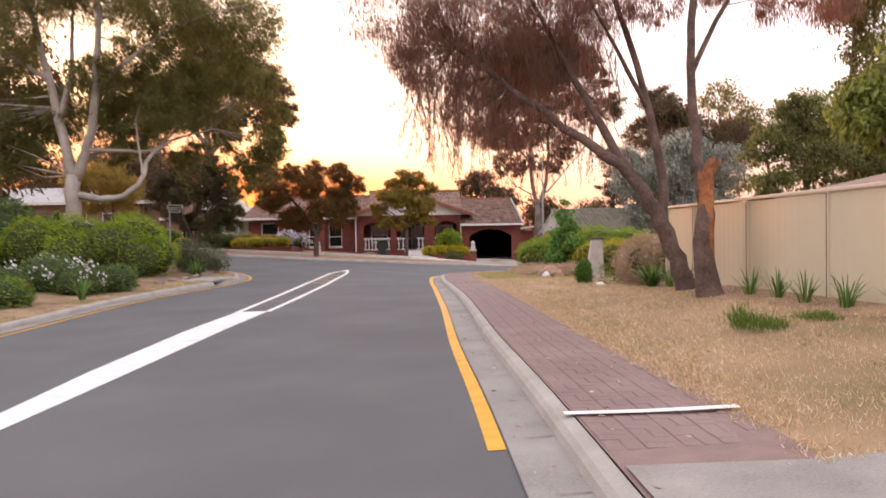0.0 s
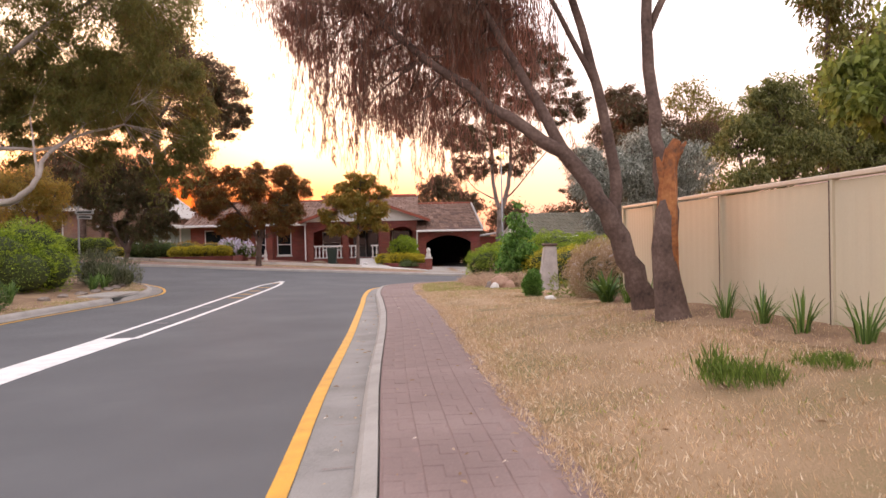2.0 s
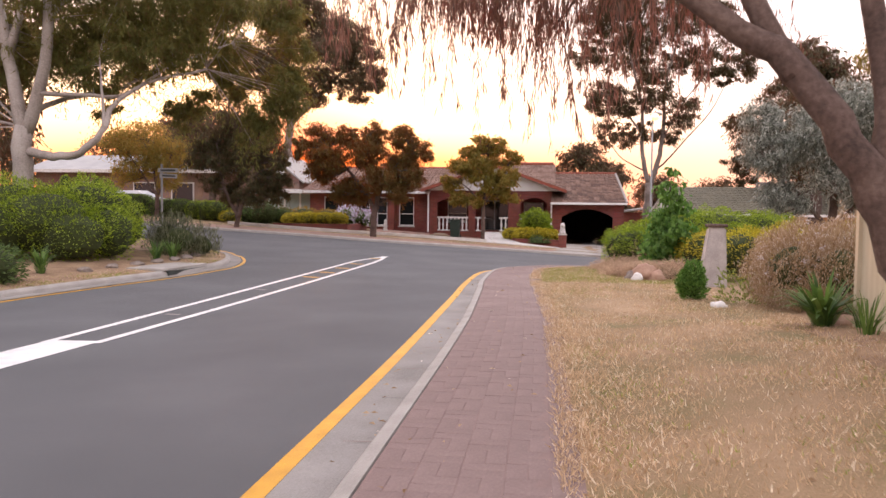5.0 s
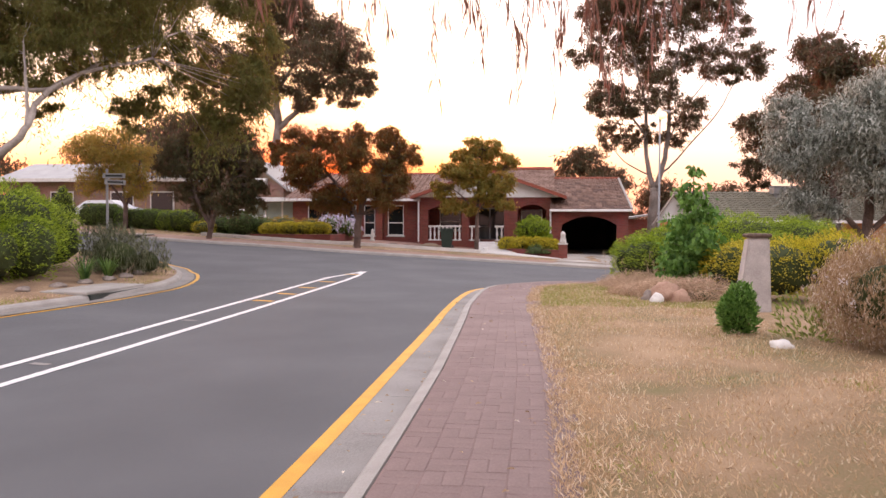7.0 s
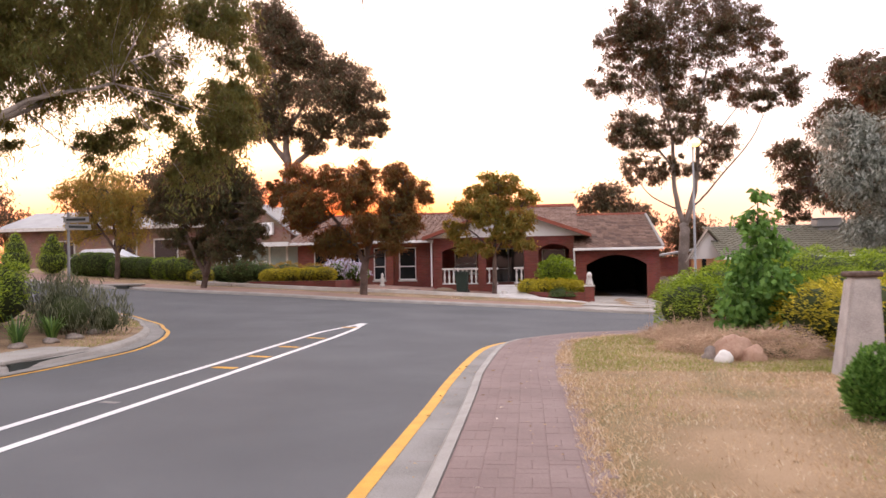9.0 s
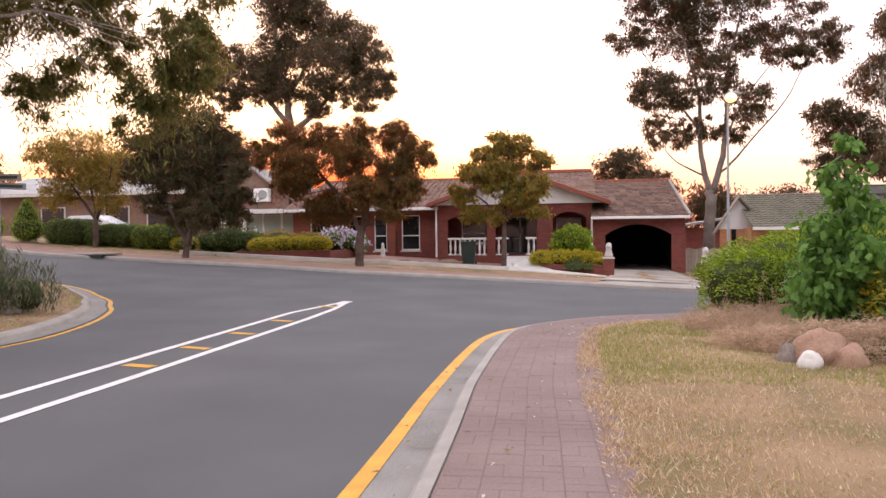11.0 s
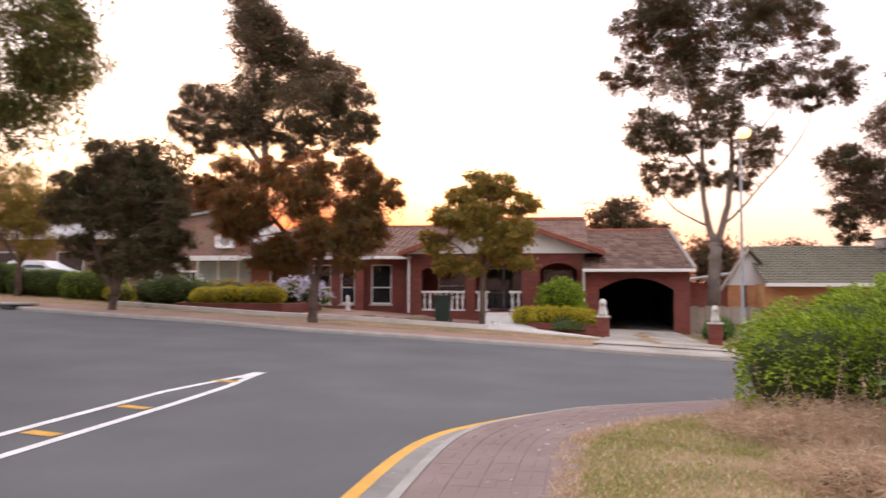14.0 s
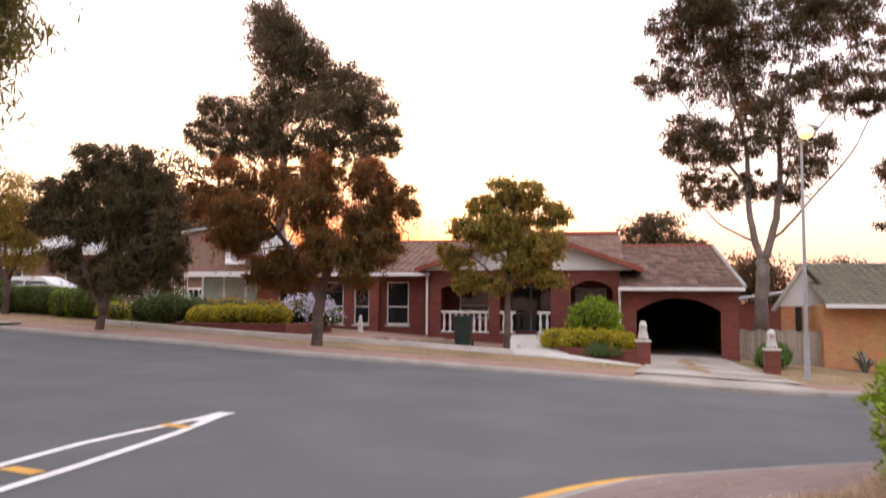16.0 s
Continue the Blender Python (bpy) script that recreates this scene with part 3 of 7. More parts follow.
iy = np.linspace(15.9, 33.2, 40)
mark("island_line", np.column_stack([np.interp(iy, [16, 19, 24, 30, 31.8, 33.2], [-3.28, -3.2, -3.13, -3.14, -3.2, -3.36]), iy]), 0.125, M["white_paint"], "white line bounding a painted traffic island", 0.006)
mark("island_line", np.column_stack([np.interp(iy, [16, 20, 31, 33.2], [-3.92, -3.86, -3.8, -3.46]), iy]), 0.125, M["white_paint"], "white line bounding a painted traffic island", 0.006)
mark("island_nose", np.array([(-3.44, 32.7), (-3.41, 33.1), (-3.39, 33.5)]), 0.24, M["white_paint"], "solid white nose of the painted island", 0.01)
for y in (25.05, 26.45, 27.95, 29.65, 32.25):
    mark("island_dash", np.array([(-3.68, y + 0.1), (-3.48, y + 0.05), (-3.26, y)]), 0.17, M["yellow_paint"], "short yellow reflector bar inside the island", 0.007)
for y in (18.4, 22.1):
    mark("island_stud", np.array([(-3.7, y + 0.06), (-3.58, y + 0.03), (-3.45, y)]), 0.1, M["gutter"], "worn pale bar inside the painted island", 0.007)


# ---- plants: helpers ----
RNG = np.random.default_rng(7)


def unit(n):
    d = RNG.normal(size=(n, 3))
    return d / np.linalg.norm(d, axis=1)[:, None]


def leaves(P, D, length, width, curl=0.0):
    """Pointed leaves: bases P, directions D."""
    n = len(P)
    L = length * RNG.uniform(0.6, 1.3, n)[:, None]
    W = width * RNG.uniform(0.7, 1.2, n)[:, None]
    side = np.cross(D, unit(n))
    side /= np.linalg.norm(side, axis=1)[:, None] + 1e-6
    mid = P + D * L * 0.45
    tip = P + D * L
    tip[:, 2] -= curl * L[:, 0]
    V = np.stack([P, mid + side * W / 2, tip, mid - side * W / 2], 1).reshape(-1, 3)
    return V, np.arange(n * 4).reshape(n, 4)


def crown_points(blobs, clumps, per, tight=0.28, flat=0.8, shell=0.5):
    """Leaf bases gathered in clumps through round masses (x, y, z, r). Returns bases and clump middles."""
    P, C = [], []
    tot = sum(b[3] ** 2 for b in blobs)
    for x, y, z, r in blobs:
        k = max(3, int(clumps * r * r / tot))
        c = unit(k) * (r * RNG.uniform(0.2, 1.12, k) ** shell)[:, None] * [1, 1, flat] + [x, y, z + RNG.normal() * 0.18 * r]
        C.append(c)
        p = np.repeat(c, per, 0)
        p = p + RNG.normal(size=p.shape) * (r * tight * RNG.uniform(0.6, 1.3, (k, 1, 1)) * np.ones((k, per, 1))).reshape(-1, 1) * [1, 1, 0.7]
        P.append(p)
    return np.concatenate(P), np.concatenate(C)


def crown_mesh(name, P, kind, length, width, material, centre=None):
    n = len(P)
    D = unit(n)
    if kind == "weep":
        D = D * 0.35 + [0, 0, -1]
    elif kind == "hang":
        D = D * 0.8 + [0, 0, -0.7]
    elif kind == "out" and centre is not None:
        o = P - centre
        D = D * 0.7 + o / (np.linalg.norm(o, axis=1)[:, None] + 1e-6) + [0, 0, 0.25]
    elif kind == "tangle":
        D = D * [1, 1, 0.6] + [0, 0, 0.15]
    elif kind == "up":
        D = D * 0.45 + [0, 0, 1]
    D /= np.linalg.norm(D, axis=1)[:, None] + 1e-6
    V, F = leaves(P, D, length, width, 0.12)
    return mesh_np(name, V, F, material)


def weeping_strings(P, count, drop, step=0.07):
    """Extra leaf bases hanging in strings below a few of the bases."""
    pick = P[RNG.choice(len(P), count, replace=False)]
    out = []
    sway = RNG.normal(size=(count, 3)) * 0.06
    for k in range(int(drop / step)):
        keep = RNG.uniform(0.3, 1.0, count) > k * step / drop
        out.append((pick + sway * k * 0.3 - [0, 0, k * step] + RNG.normal(size=pick.shape) * 0.03)[keep])
    return np.concatenate(out)


def tree(name, at, label, limbs, blobs, clumps, per, leaf, size, bark, kind="hang", tight=0.28, twigs=True, strings=None, shell=0.5, flat=0.8, group="", every=2):
    """Trunk and limbs as tapered tubes; twigs run from the limbs to the clumps of leaves. All in metres from the foot."""
    t = thing(name, at, label, "tree", group)
    bm = bmesh.new()
    nodes = []
    for pts, r0, r1 in limbs:
        line = smooth_line(pts, 4)
        line[1:-1] += RNG.normal(size=line[1:-1].shape) * r0 * 0.12
        rad = np.linspace(r0, r1, len(line))
        tube(bm, line, rad, 9 if r0 > 0.06 else 6, 0.05)
        nodes += [(Vector(p), r) for p, r in zip(line, rad)][len(line) // 3:]
    part("trunk", bm, bark, t, smooth=True)
    P, C = crown_points(blobs, clumps, per, tight, flat, shell)
    if twigs:
        bm = bmesh.new()
        for c in C[::every]:
            c = Vector(c)
            p, r = min(nodes, key=lambda nr: (nr[0] - c).length + 0.6 * max(0, nr[0].z - c.z))
            m = p.lerp(c, 0.5) + Vector(RNG.normal(size=3) * 0.12 * (c - p).length * 0.5)
            tube(bm, [p, m, c], [min(r * 0.4, 0.03), min(r * 0.3, 0.018), 0.005], 4)
        tagged(part("twig_mass", bm, bark, t), kind="stuff")
    if strings:
        P = np.concatenate([P, weeping_strings(P, *strings)])
    put("crown", crown_mesh("crown", P, kind, size[0], size[1], leaf), t)
    return t


def shrub(name, at, label, blobs, leaf, n, size, kind="out", category="bush", core=0.86, rough=0.09, group="", flowers=None, turn=0, puffs=0, deep=0.2):
    """A bush: rounded leafy masses with an uneven skin over a core painted dark as inner shade."""
    t = thing(name, at, label, category, group, turn=turn)
    bm = bmesh.new()
    P, tot = [], sum(b[3] * b[4] for b in blobs)
    mid = np.mean([b[:3] for b in blobs], 0)
    for x, y, z, rx, rz in blobs:
        m = Matrix.LocRotScale((x, y, z), None, (rx * core, rx * core, rz * core))
        r = bmesh.ops.create_icosphere(bm, subdivisions=2, radius=1, matrix=m)
        for v in r["verts"]:
            v.co += Vector(v.co - Vector((x, y, z))) * 0.12 * noise.noise(v.co * 3)
            v.co.z = max(v.co.z, 0.02)
        k = int(n * rx * rz / tot)
        d = unit(k)
        bump = np.array([noise.noise(Vector(q * 3.1 + [x, y, z])) + 0.5 * noise.noise(Vector(q * 8 + [x, y, z])) for q in d])
        s = 1 + rough * 1.6 * bump - 0.25 * RNG.uniform(0, 1, k) ** 3
        if puffs:
            c = unit(puffs)
            near = np.sort(np.arccos(np.clip(d @ c.T, -1, 1)), axis=1)[:, :2]
            h = np.clip((near[:, 1] - near[:, 0]) / 0.3, 0, 1) ** 0.6
            s = s - deep * (1 - h)
            # fewer leaves in valleys and below, so the core's painted shade shows
            keep = RNG.uniform(0, 1, k) < (0.2 + 0.8 * h) * np.clip(0.75 + 1.3 * d[:, 2], 0.3, 1)
            d, s = d[keep], s[keep]
        p = d * s[:, None] * [rx, rx, rz] + [x, y, z]
        P.append(p[p[:, 2] > 0.02])
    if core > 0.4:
        part("shade_core", bm, M["core"], t)
    else:
        bm.free()
    P = np.concatenate(P)
    put("foliage", crown_mesh("foliage", P, kind, size[0], size[1], leaf, mid - [0, 0, 0.3]), t)
    if flowers:
        mt, k, fs = flowers
        top = P[P[:, 2] > np.percentile(P[:, 2], 35)]
        heads = top[RNG.choice(len(top), k)]
        Q = np.repeat(heads, 14, 0) + RNG.normal(size=(k * 14, 3)) * fs
        tagged(put("bloom", crown_mesh("bloom", Q, "up", fs * 1.2, fs, mt), t, "clustered flower heads"), kind="stuff")
    return t


def strappy(name, at, label, n, length, width, leaf, spread=0.9, group="", category="plant", flowers=None):
    """A rosette of arching strap leaves, each bent in three."""
    t = thing(name, at, label, category, group)
    V, F = [], []
    for k in range(n):
        a, L, w = RNG.uniform(0, 6.28), length * RNG.uniform(0.6, 1.1), width * RNG.uniform(0.8, 1.2)
        out, b = np.array([math.cos(a), math.sin(a), 0]), np.array([-math.sin(a), math.cos(a), 0]) * w / 2
        lean = RNG.uniform(0.25, 1) * spread
        foot = out * RNG.uniform(0, 0.08)
        for i, (s, g) in enumerate(((0, 1.0), (0.35, 1.1), (0.75, 0.8), (1.0, 0.12))):
            c = foot + out * L * lean * (s ** 1.4) * 0.8 + np.array([0, 0, 1]) * L * (s - 0.62 * lean * s ** 2.4)
            V += [c - b * g, c + b * g]
        o = k * 8
        F += [(o, o + 1, o + 3, o + 2), (o + 2, o + 3, o + 5, o + 4), (o + 4, o + 5, o + 7, o + 6)]
    put("leaves", mesh_np("leaves", V, F, leaf), t)
    return t


# ---- trees ----
def zt(x, y, d=0.0):
    return float(verge_z(np.float64(x), np.float64(y))) + d


# pale-barked gum over the corner
G = (-12.5, 27.5, zt(-12.5, 27.5))
tree("gum_tree", G, "tall gum with smooth pale grey bark and drooping foliage", [
    ([(0, 0, -0.1), (0.02, 0, 1.6), (0.06, 0, 3.6)], 0.3, 0.25),
    ([(0.05, 0, 3.4), (-0.45, 0.1, 5.6), (-0.9, 0.2, 7.4), (-1.6, 0.3, 10.2), (-1.9, 0.4, 12.5)], 0.2, 0.05),
    ([(0.08, 0, 3.4), (0.75, -0.1, 5.2), (1.05, -0.2, 7.8), (1.2, -0.2, 10.5), (1.6, -0.3, 13)], 0.19, 0.05),
    ([(-0.45, 0.1, 5.6), (-0.1, 0.4, 7.6), (-0.2, 0.8, 10.5)], 0.13, 0.04),
    ([(0.15, 0, 2.9), (1.1, -0.25, 2.75), (2.0, -0.4, 2.85), (2.55, -0.3, 3.4), (2.7, 0.1, 4.2), (3.3, 0.8, 4.9), (4.5, 2.0, 5.5)], 0.14, 0.03),
    ([(2.6, -0.3, 3.5), (2.4, 0.0, 4.4), (2.2, 0.2, 5.6)], 0.06, 0.02),
    ([(0.6, -0.1, 4.5), (1.6, 0.3, 4.5), (2.6, 0.9, 4.6), (3.2, 2.0, 5.5), (4.6, 3.6, 6.6)], 0.075, 0.02),
    ([(0.1, 0, 3.9), (0.3, 1.6, 4.6), (0.9, 3.2, 5.1), (1.9, 4.2, 6.0), (2.9, 4.5, 7.0)], 0.09, 0.02),
    ([(0.95, -0.1, 6.6), (2.4, -0.3, 7.8), (4.4, -0.5, 8.9), (6.2, -0.6, 9.4)], 0.09, 0.03),
    ([(-0.8, 0.2, 7.0), (-2.2, 0.2, 7.9), (-3.6, 0.1, 8.4)], 0.1, 0.03),
], [(-1.3, 0.3, 10.2, 1.8), (1.2, 0, 10.6, 1.8), (3.6, -0.3, 9.6, 1.8), (6.0, 0.4, 9.2, 1.5), (-2.6, 0.2, 8, 1.5), (-3.5, 0.8, 6.1, 1.2), (0.2, 0.2, 13.2, 2.2), (-1.6, 1.2, 6.4, 1.2), (1.6, 1.0, 7.6, 1.1), (-2.4, 0.6, 4.6, 0.9), (3.4, 0.6, 7.5, 1.2), (5.2, 0.8, 7.3, 1.1),
    (1.9, 4.2, 7.3, 0.9), (2.9, 4.6, 7.8, 1.0), (2.6, 4.4, 6.4, 1.1), (1.15, 4.2, 5.9, 0.65), (2.5, 4.6, 4.7, 0.65), (4.0, 4.7, 6.6, 0.85), (4.2, 4.4, 5.3, 0.7), (6.0, 4.4, 7.3, 0.9), (6.4, 4.7, 6.6, 0.6), (5.3, 4.6, 4.5, 0.8), (6.0, 4.5, 5.0, 0.85), (6.1, 4.2, 5.7, 0.75), (5.0, 4.3, 3.9, 0.55), (0.1, 4.4, 7.3, 1.0), (-0.1, 4.3, 4.8, 0.55), (3.9, 4.4, 8.1, 0.9), (5.6, 4.6, 8.0, 0.8), (3.0, 4.9, 5.0, 0.6), (0.8, 1.0, 5.7, 0.9), (1.9, 0.6, 5.3, 0.75), (3.0, 0.2, 5.9, 0.85), (0.5, 2.0, 6.8, 1.0), (2.4, 1.8, 6.6, 0.95), (-0.8, 0.8, 5.4, 0.9), (4.0, 1.5, 6.2, 0.85), (1.0, -0.5, 7.2, 0.9), (-1.9, 0.4, 4.2, 0.8), (-2.8, -0.2, 5.4, 1.0)],
    1760, 100, M["leaf_gum"], (0.17, 0.034), M["bark_grey"], "hang", 0.16, strings=(3400, 1.2), every=6)

# casuarina on the verge: two trunks from one foot, one broken off
cz = zt(4.7, 12.4)
casuarina = tree("casuarina_tree", (4.7, 12.4, cz), "leaning casuarina with rough brown bark and weeping needles", [
    ([(0.1, 1.0, -0.15), (-0.1, 1.05, 0.6), (-0.45, 1.1, 1.4), (-0.93, 1.15, 2.15), (-1.55, 1.2, 2.6), (-2.7, 1.5, 3.5), (-4.0, 1.9, 4.6)], 0.19, 0.04),
    ([(-0.93, 1.15, 2.1), (-1.38, 1.3, 3.0), (-2.0, 1.5, 4.2), (-2.7, 1.6, 5.6)], 0.1, 0.03),
    ([(-0.34, 1.08, 1.1), (-0.32, 1.1, 2.0), (-0.55, 1.15, 3.2), (-0.85, 1.2, 4.4), (-1.2, 1.2, 5.6), (-1.3, 1.2, 7)], 0.1, 0.03),
    ([(-0.58, 1.15, 3.3), (-1.1, 1.12, 4.3), (-1.9, 0.9, 5.6)], 0.05, 0.02),
    ([(0.1, -0.4, -0.15), (-0.04, -0.4, 0.7), (-0.12, -0.35, 1.6), (-0.2, -0.3, 2.6), (-0.25, -0.2, 3.8), (-0.1, -0.1, 5.2), (0.1, 0, 7)], 0.11, 0.05),
    ([(-0.25, -0.2, 3.6), (0.4, 0, 4.8), (1.2, 0.2, 5.6), (2.4, 0.5, 5.5)], 0.05, 0.015),
], [(-5.0, 1.9, 4.9, 1.1), (-4.3, 2.0, 4.3, 1.0), (-3.6, 2.4, 3.7, 0.8), (-3.2, 1.6, 5.0, 1.2), (-2.2, 1.5, 5.2, 1.1), (-2.6, 2.4, 4.3, 0.9), (-1.4, 1.2, 6.0, 1.1), (-4.2, 1.2, 6.2, 1.3), (-2.8, 0.6, 6.6, 1.4), (-0.8, 1.4, 7.0, 1.2), (0.9, 0, 6.4, 1.0), (1.8, 0.3, 5.6, 0.8), (-3.1, 2.9, 3.3, 0.6), (-1.6, 2.0, 4.5, 0.7), (-4.9, 2.4, 4.3, 0.6), (2.6, 0.6, 5.2, 0.6), (0.3, 0, 5.1, 0.5), (-0.6, 0.6, 5.1, 0.5), (1.4, 0.3, 5.0, 0.45), (-2.4, 2.2, 4.6, 0.8), (-3.4, 2.6, 4.6, 0.8)],
    1150, 95, M["leaf_casu"], (0.12, 0.013), M["bark_dark"], "weep", 0.19, strings=(2600, 0.45), every=6)
# thin branchlets that hang out of the crown over the path
bm = bmesh.new()
needles = []
for k in range(260):
    x, y = RNG.uniform(-4.9, -1.0), RNG.uniform(1.0, 3.6)
    top = RNG.uniform(4.1, 4.8)
    low = 1.7 + 0.3 * abs(x + 2.75) + 1.4 * RNG.uniform(0, 1) ** 1.7 + max(0, 1.9 - y) * 0.5 + max(0, y - 2.6) * 0.7
    n = max(4, int((top - low) / 0.22))
    drift, wob = RNG.normal(size=2) * 0.22, RNG.normal(size=(n + 1, 2)) * 0.025
    line = [(x + drift[0] * (q / n) ** 1.5 + wob[q][0], y + drift[1] * (q / n) ** 1.5 + wob[q][1], top + (low - top) * q / n) for q in range(n + 1)]
    tube(bm, line, np.linspace(0.006, 0.002, n + 1), 4)
    pts = np.array(line)
    u = RNG.uniform(0.25, 1, int(26 * (top - low))) * n
    base = np.column_stack([np.interp(u, np.arange(n + 1), pts[:, q]) for q in range(3)])
    needles.append(base + RNG.normal(size=base.shape) * 0.012)
tagged(part("hanging_twig", bm, M["bark_dark"], casuarina), kind="stuff")
tagged(put("hanging_foliage", crown_mesh("hanging_foliage", np.concatenate(needles), "weep", 0.13, 0.011, M["leaf_casu"]), casuarina), kind="stuff")
stump = thing("broken_trunk", (4.5, 11.8, cz), "broken trunk stub with peeled orange wood", "tree stump")
bm = bmesh.new()
tube(bm, [(0.05, -0.03, 0.6), (0.03, -0.04, 1.1), (0.05, -0.04, 1.5), (0.06, -0.03, 1.85), (0.1, -0.03, 2.1), (0.16, -0.03, 2.22)], [0.1, 0.12, 0.115, 0.1, 0.085, 0.055], 12, 0.2)
tube(bm, [(0.03, -0.03, 1.6), (-0.03, -0.02, 1.85), (-0.07, 0.0, 2.02)], [0.07, 0.055, 0.02], 7, 0.2)
tube(bm, [(0.1, -0.03, 1.9), (0.2, -0.05, 2.1), (0.27, -0.06, 2.2)], [0.05, 0.045, 0.015], 7, 0.2)
part("peeled_wood", bm, M["bark_orange"], stump)
bm = bmesh.new()
tube(bm, [(0.14, 0, -0.2), (0.1, 0, 0.08), (0.03, 0, 0.5), (0.0, 0, 0.9), (0.03, -0.02, 1.35), (0.05, 0.02, 1.7)], [0.28, 0.21, 0.17, 0.155, 0.14, 0.06], 11, 0.1)
part("bark", bm, M["bark_dark"], stump, smooth=True)

# street trees before the house
tree("bottlebrush_tree", (-6.35, 45.0, zt(-6.35, 45)), "bushy bottlebrush tree with drooping leaves, sunset glow painted in as red", [
    ([(0, 0, -0.1), (0.02, 0, 0.9), (0.1, 0, 1.5)], 0.17, 0.14),
    ([(0.08, 0, 1.2), (-0.5, 0.1, 2.3), (-1.6, 0.1, 3.6), (-2.2, 0, 4.4)], 0.1, 0.04),
    ([(0.1, 0, 1.3), (0.4, 0, 2.4), (1.2, 0.1, 3.6), (1.9, 0.2, 4.1)], 0.1, 0.04),
    ([(0.1, 0, 1.3), (0.1, 0.3, 2.6), (-0.3, 0.2, 4.0), (-0.4, 0.1, 5)], 0.09, 0.04),
], [(-2.78, 0.1, 5.0, 0.75), (-1.49, 0.3, 5.15, 0.68), (-0.02, 0.4, 5.3, 0.68), (1.25, 0.5, 5.0, 0.74), (2.15, 0.3, 4.21, 0.66), (2.78, 0.5, 4.08, 0.28), (-2.22, -0.6, 4.03, 0.95), (-0.38, -0.0, 4.0, 0.98), (1.25, 0.5, 3.61, 0.9), (-2.78, 0.2, 3.15, 0.74), (-1.3, 0.5, 2.77, 0.86), (0.34, -0.5, 2.6, 0.8), (1.61, -0.0, 2.75, 0.62), (1.97, -0.3, 3.07, 0.55), (-1.85, 0.1, 2.15, 0.45), (-0.75, 0.1, 2.05, 0.5), (1.34, -0.6, 2.1, 0.5), (-3.43, -0.3, 4.24, 0.55), (-3.72, -0.3, 4.6, 0.33)],
    880, 72, M["leaf_bottle"], (0.17, 0.036), M["bark_dark"], "hang", 0.15, strings=(450, 0.9))
tree("young_street_tree", (-1.15, 47.7, zt(-1.15, 47.7)), "small street tree with sparse yellow-green leaves", [
    ([(0, 0, -0.1), (0.02, 0, 1.2), (0.05, 0, 2.2), (0.1, 0, 3.6), (0.25, 0, 4.9)], 0.12, 0.03),
    ([(0.03, 0, 1.9), (-0.6, 0.1, 2.6), (-1.2, 0.2, 3.1)], 0.06, 0.02),
    ([(0.05, 0, 2.0), (0.6, -0.1, 2.7), (1.2, 0, 3.9)], 0.06, 0.02),
], [(-0.17, 0.1, 5.2, 0.48), (0.6, 0.2, 5.0, 0.55), (-0.76, 0.2, 4.82, 0.5), (1.41, 0.4, 4.45, 0.55), (0.01, 0.2, 4.29, 0.75), (-1.36, 0.3, 3.92, 0.56), (1.17, -0.4, 3.49, 0.62), (-0.38, -0.0, 3.33, 0.78), (-1.56, 0.4, 3.15, 0.5), (0.58, 0.1, 2.73, 0.78), (-1.27, 0.3, 2.4, 0.5), (1.35, -0.3, 2.3, 0.44), (-0.39, -0.0, 2.2, 0.48), (1.75, -0.2, 4.45, 0.26), (-1.95, 0.0, 3.25, 0.26)],
    560, 40, M["leaf_small"], (0.15, 0.07), M["bark_dark"], "hang", 0.17)
tree("dark_street_tree", (-13.4, 44.9, zt(-13.4, 44.9)), "dense dark bottlebrush tree beside the footpath", [
    ([(0, 0, -0.1), (0.1, 0, 0.6), (-0.3, 0, 1.3), (-0.8, 0, 2.6), (-1.0, 0, 4.2)], 0.14, 0.04),
    ([(0.1, 0, 0.5), (0.4, 0, 1.3), (1.0, 0.1, 2.5), (1.4, 0.1, 4)], 0.13, 0.04),
    ([(0.1, 0, 0.6), (0.1, 0.1, 1.5), (0.3, 0.1, 4.8)], 0.1, 0.03),
], [(-0.42, 0.1, 5.45, 0.66), (0.73, 0.2, 5.28, 0.66), (1.5, 0.3, 4.75, 0.65), (-0.79, 0.4, 4.67, 0.75), (0.55, 0.2, 4.28, 1.0), (1.88, 0.4, 3.89, 0.72), (2.45, -0.5, 3.33, 0.5), (-0.78, -0.0, 3.39, 0.84), (0.75, 0.4, 2.82, 1.0), (2.08, 0.1, 2.44, 0.75), (-0.38, 0.4, 1.98, 0.75), (0.95, -0.4, 1.65, 0.75), (2.27, -0.0, 1.65, 0.52), (-1.15, -0.3, 2.15, 0.55), (-1.56, 0.0, 4.32, 0.68), (-1.94, 0.1, 3.41, 0.68), (2.55, -0.5, 2.43, 0.42)],
    800, 70, M["leaf_bottle2"], (0.17, 0.036), M["bark_dark"], "hang", 0.14, strings=(420, 0.8))
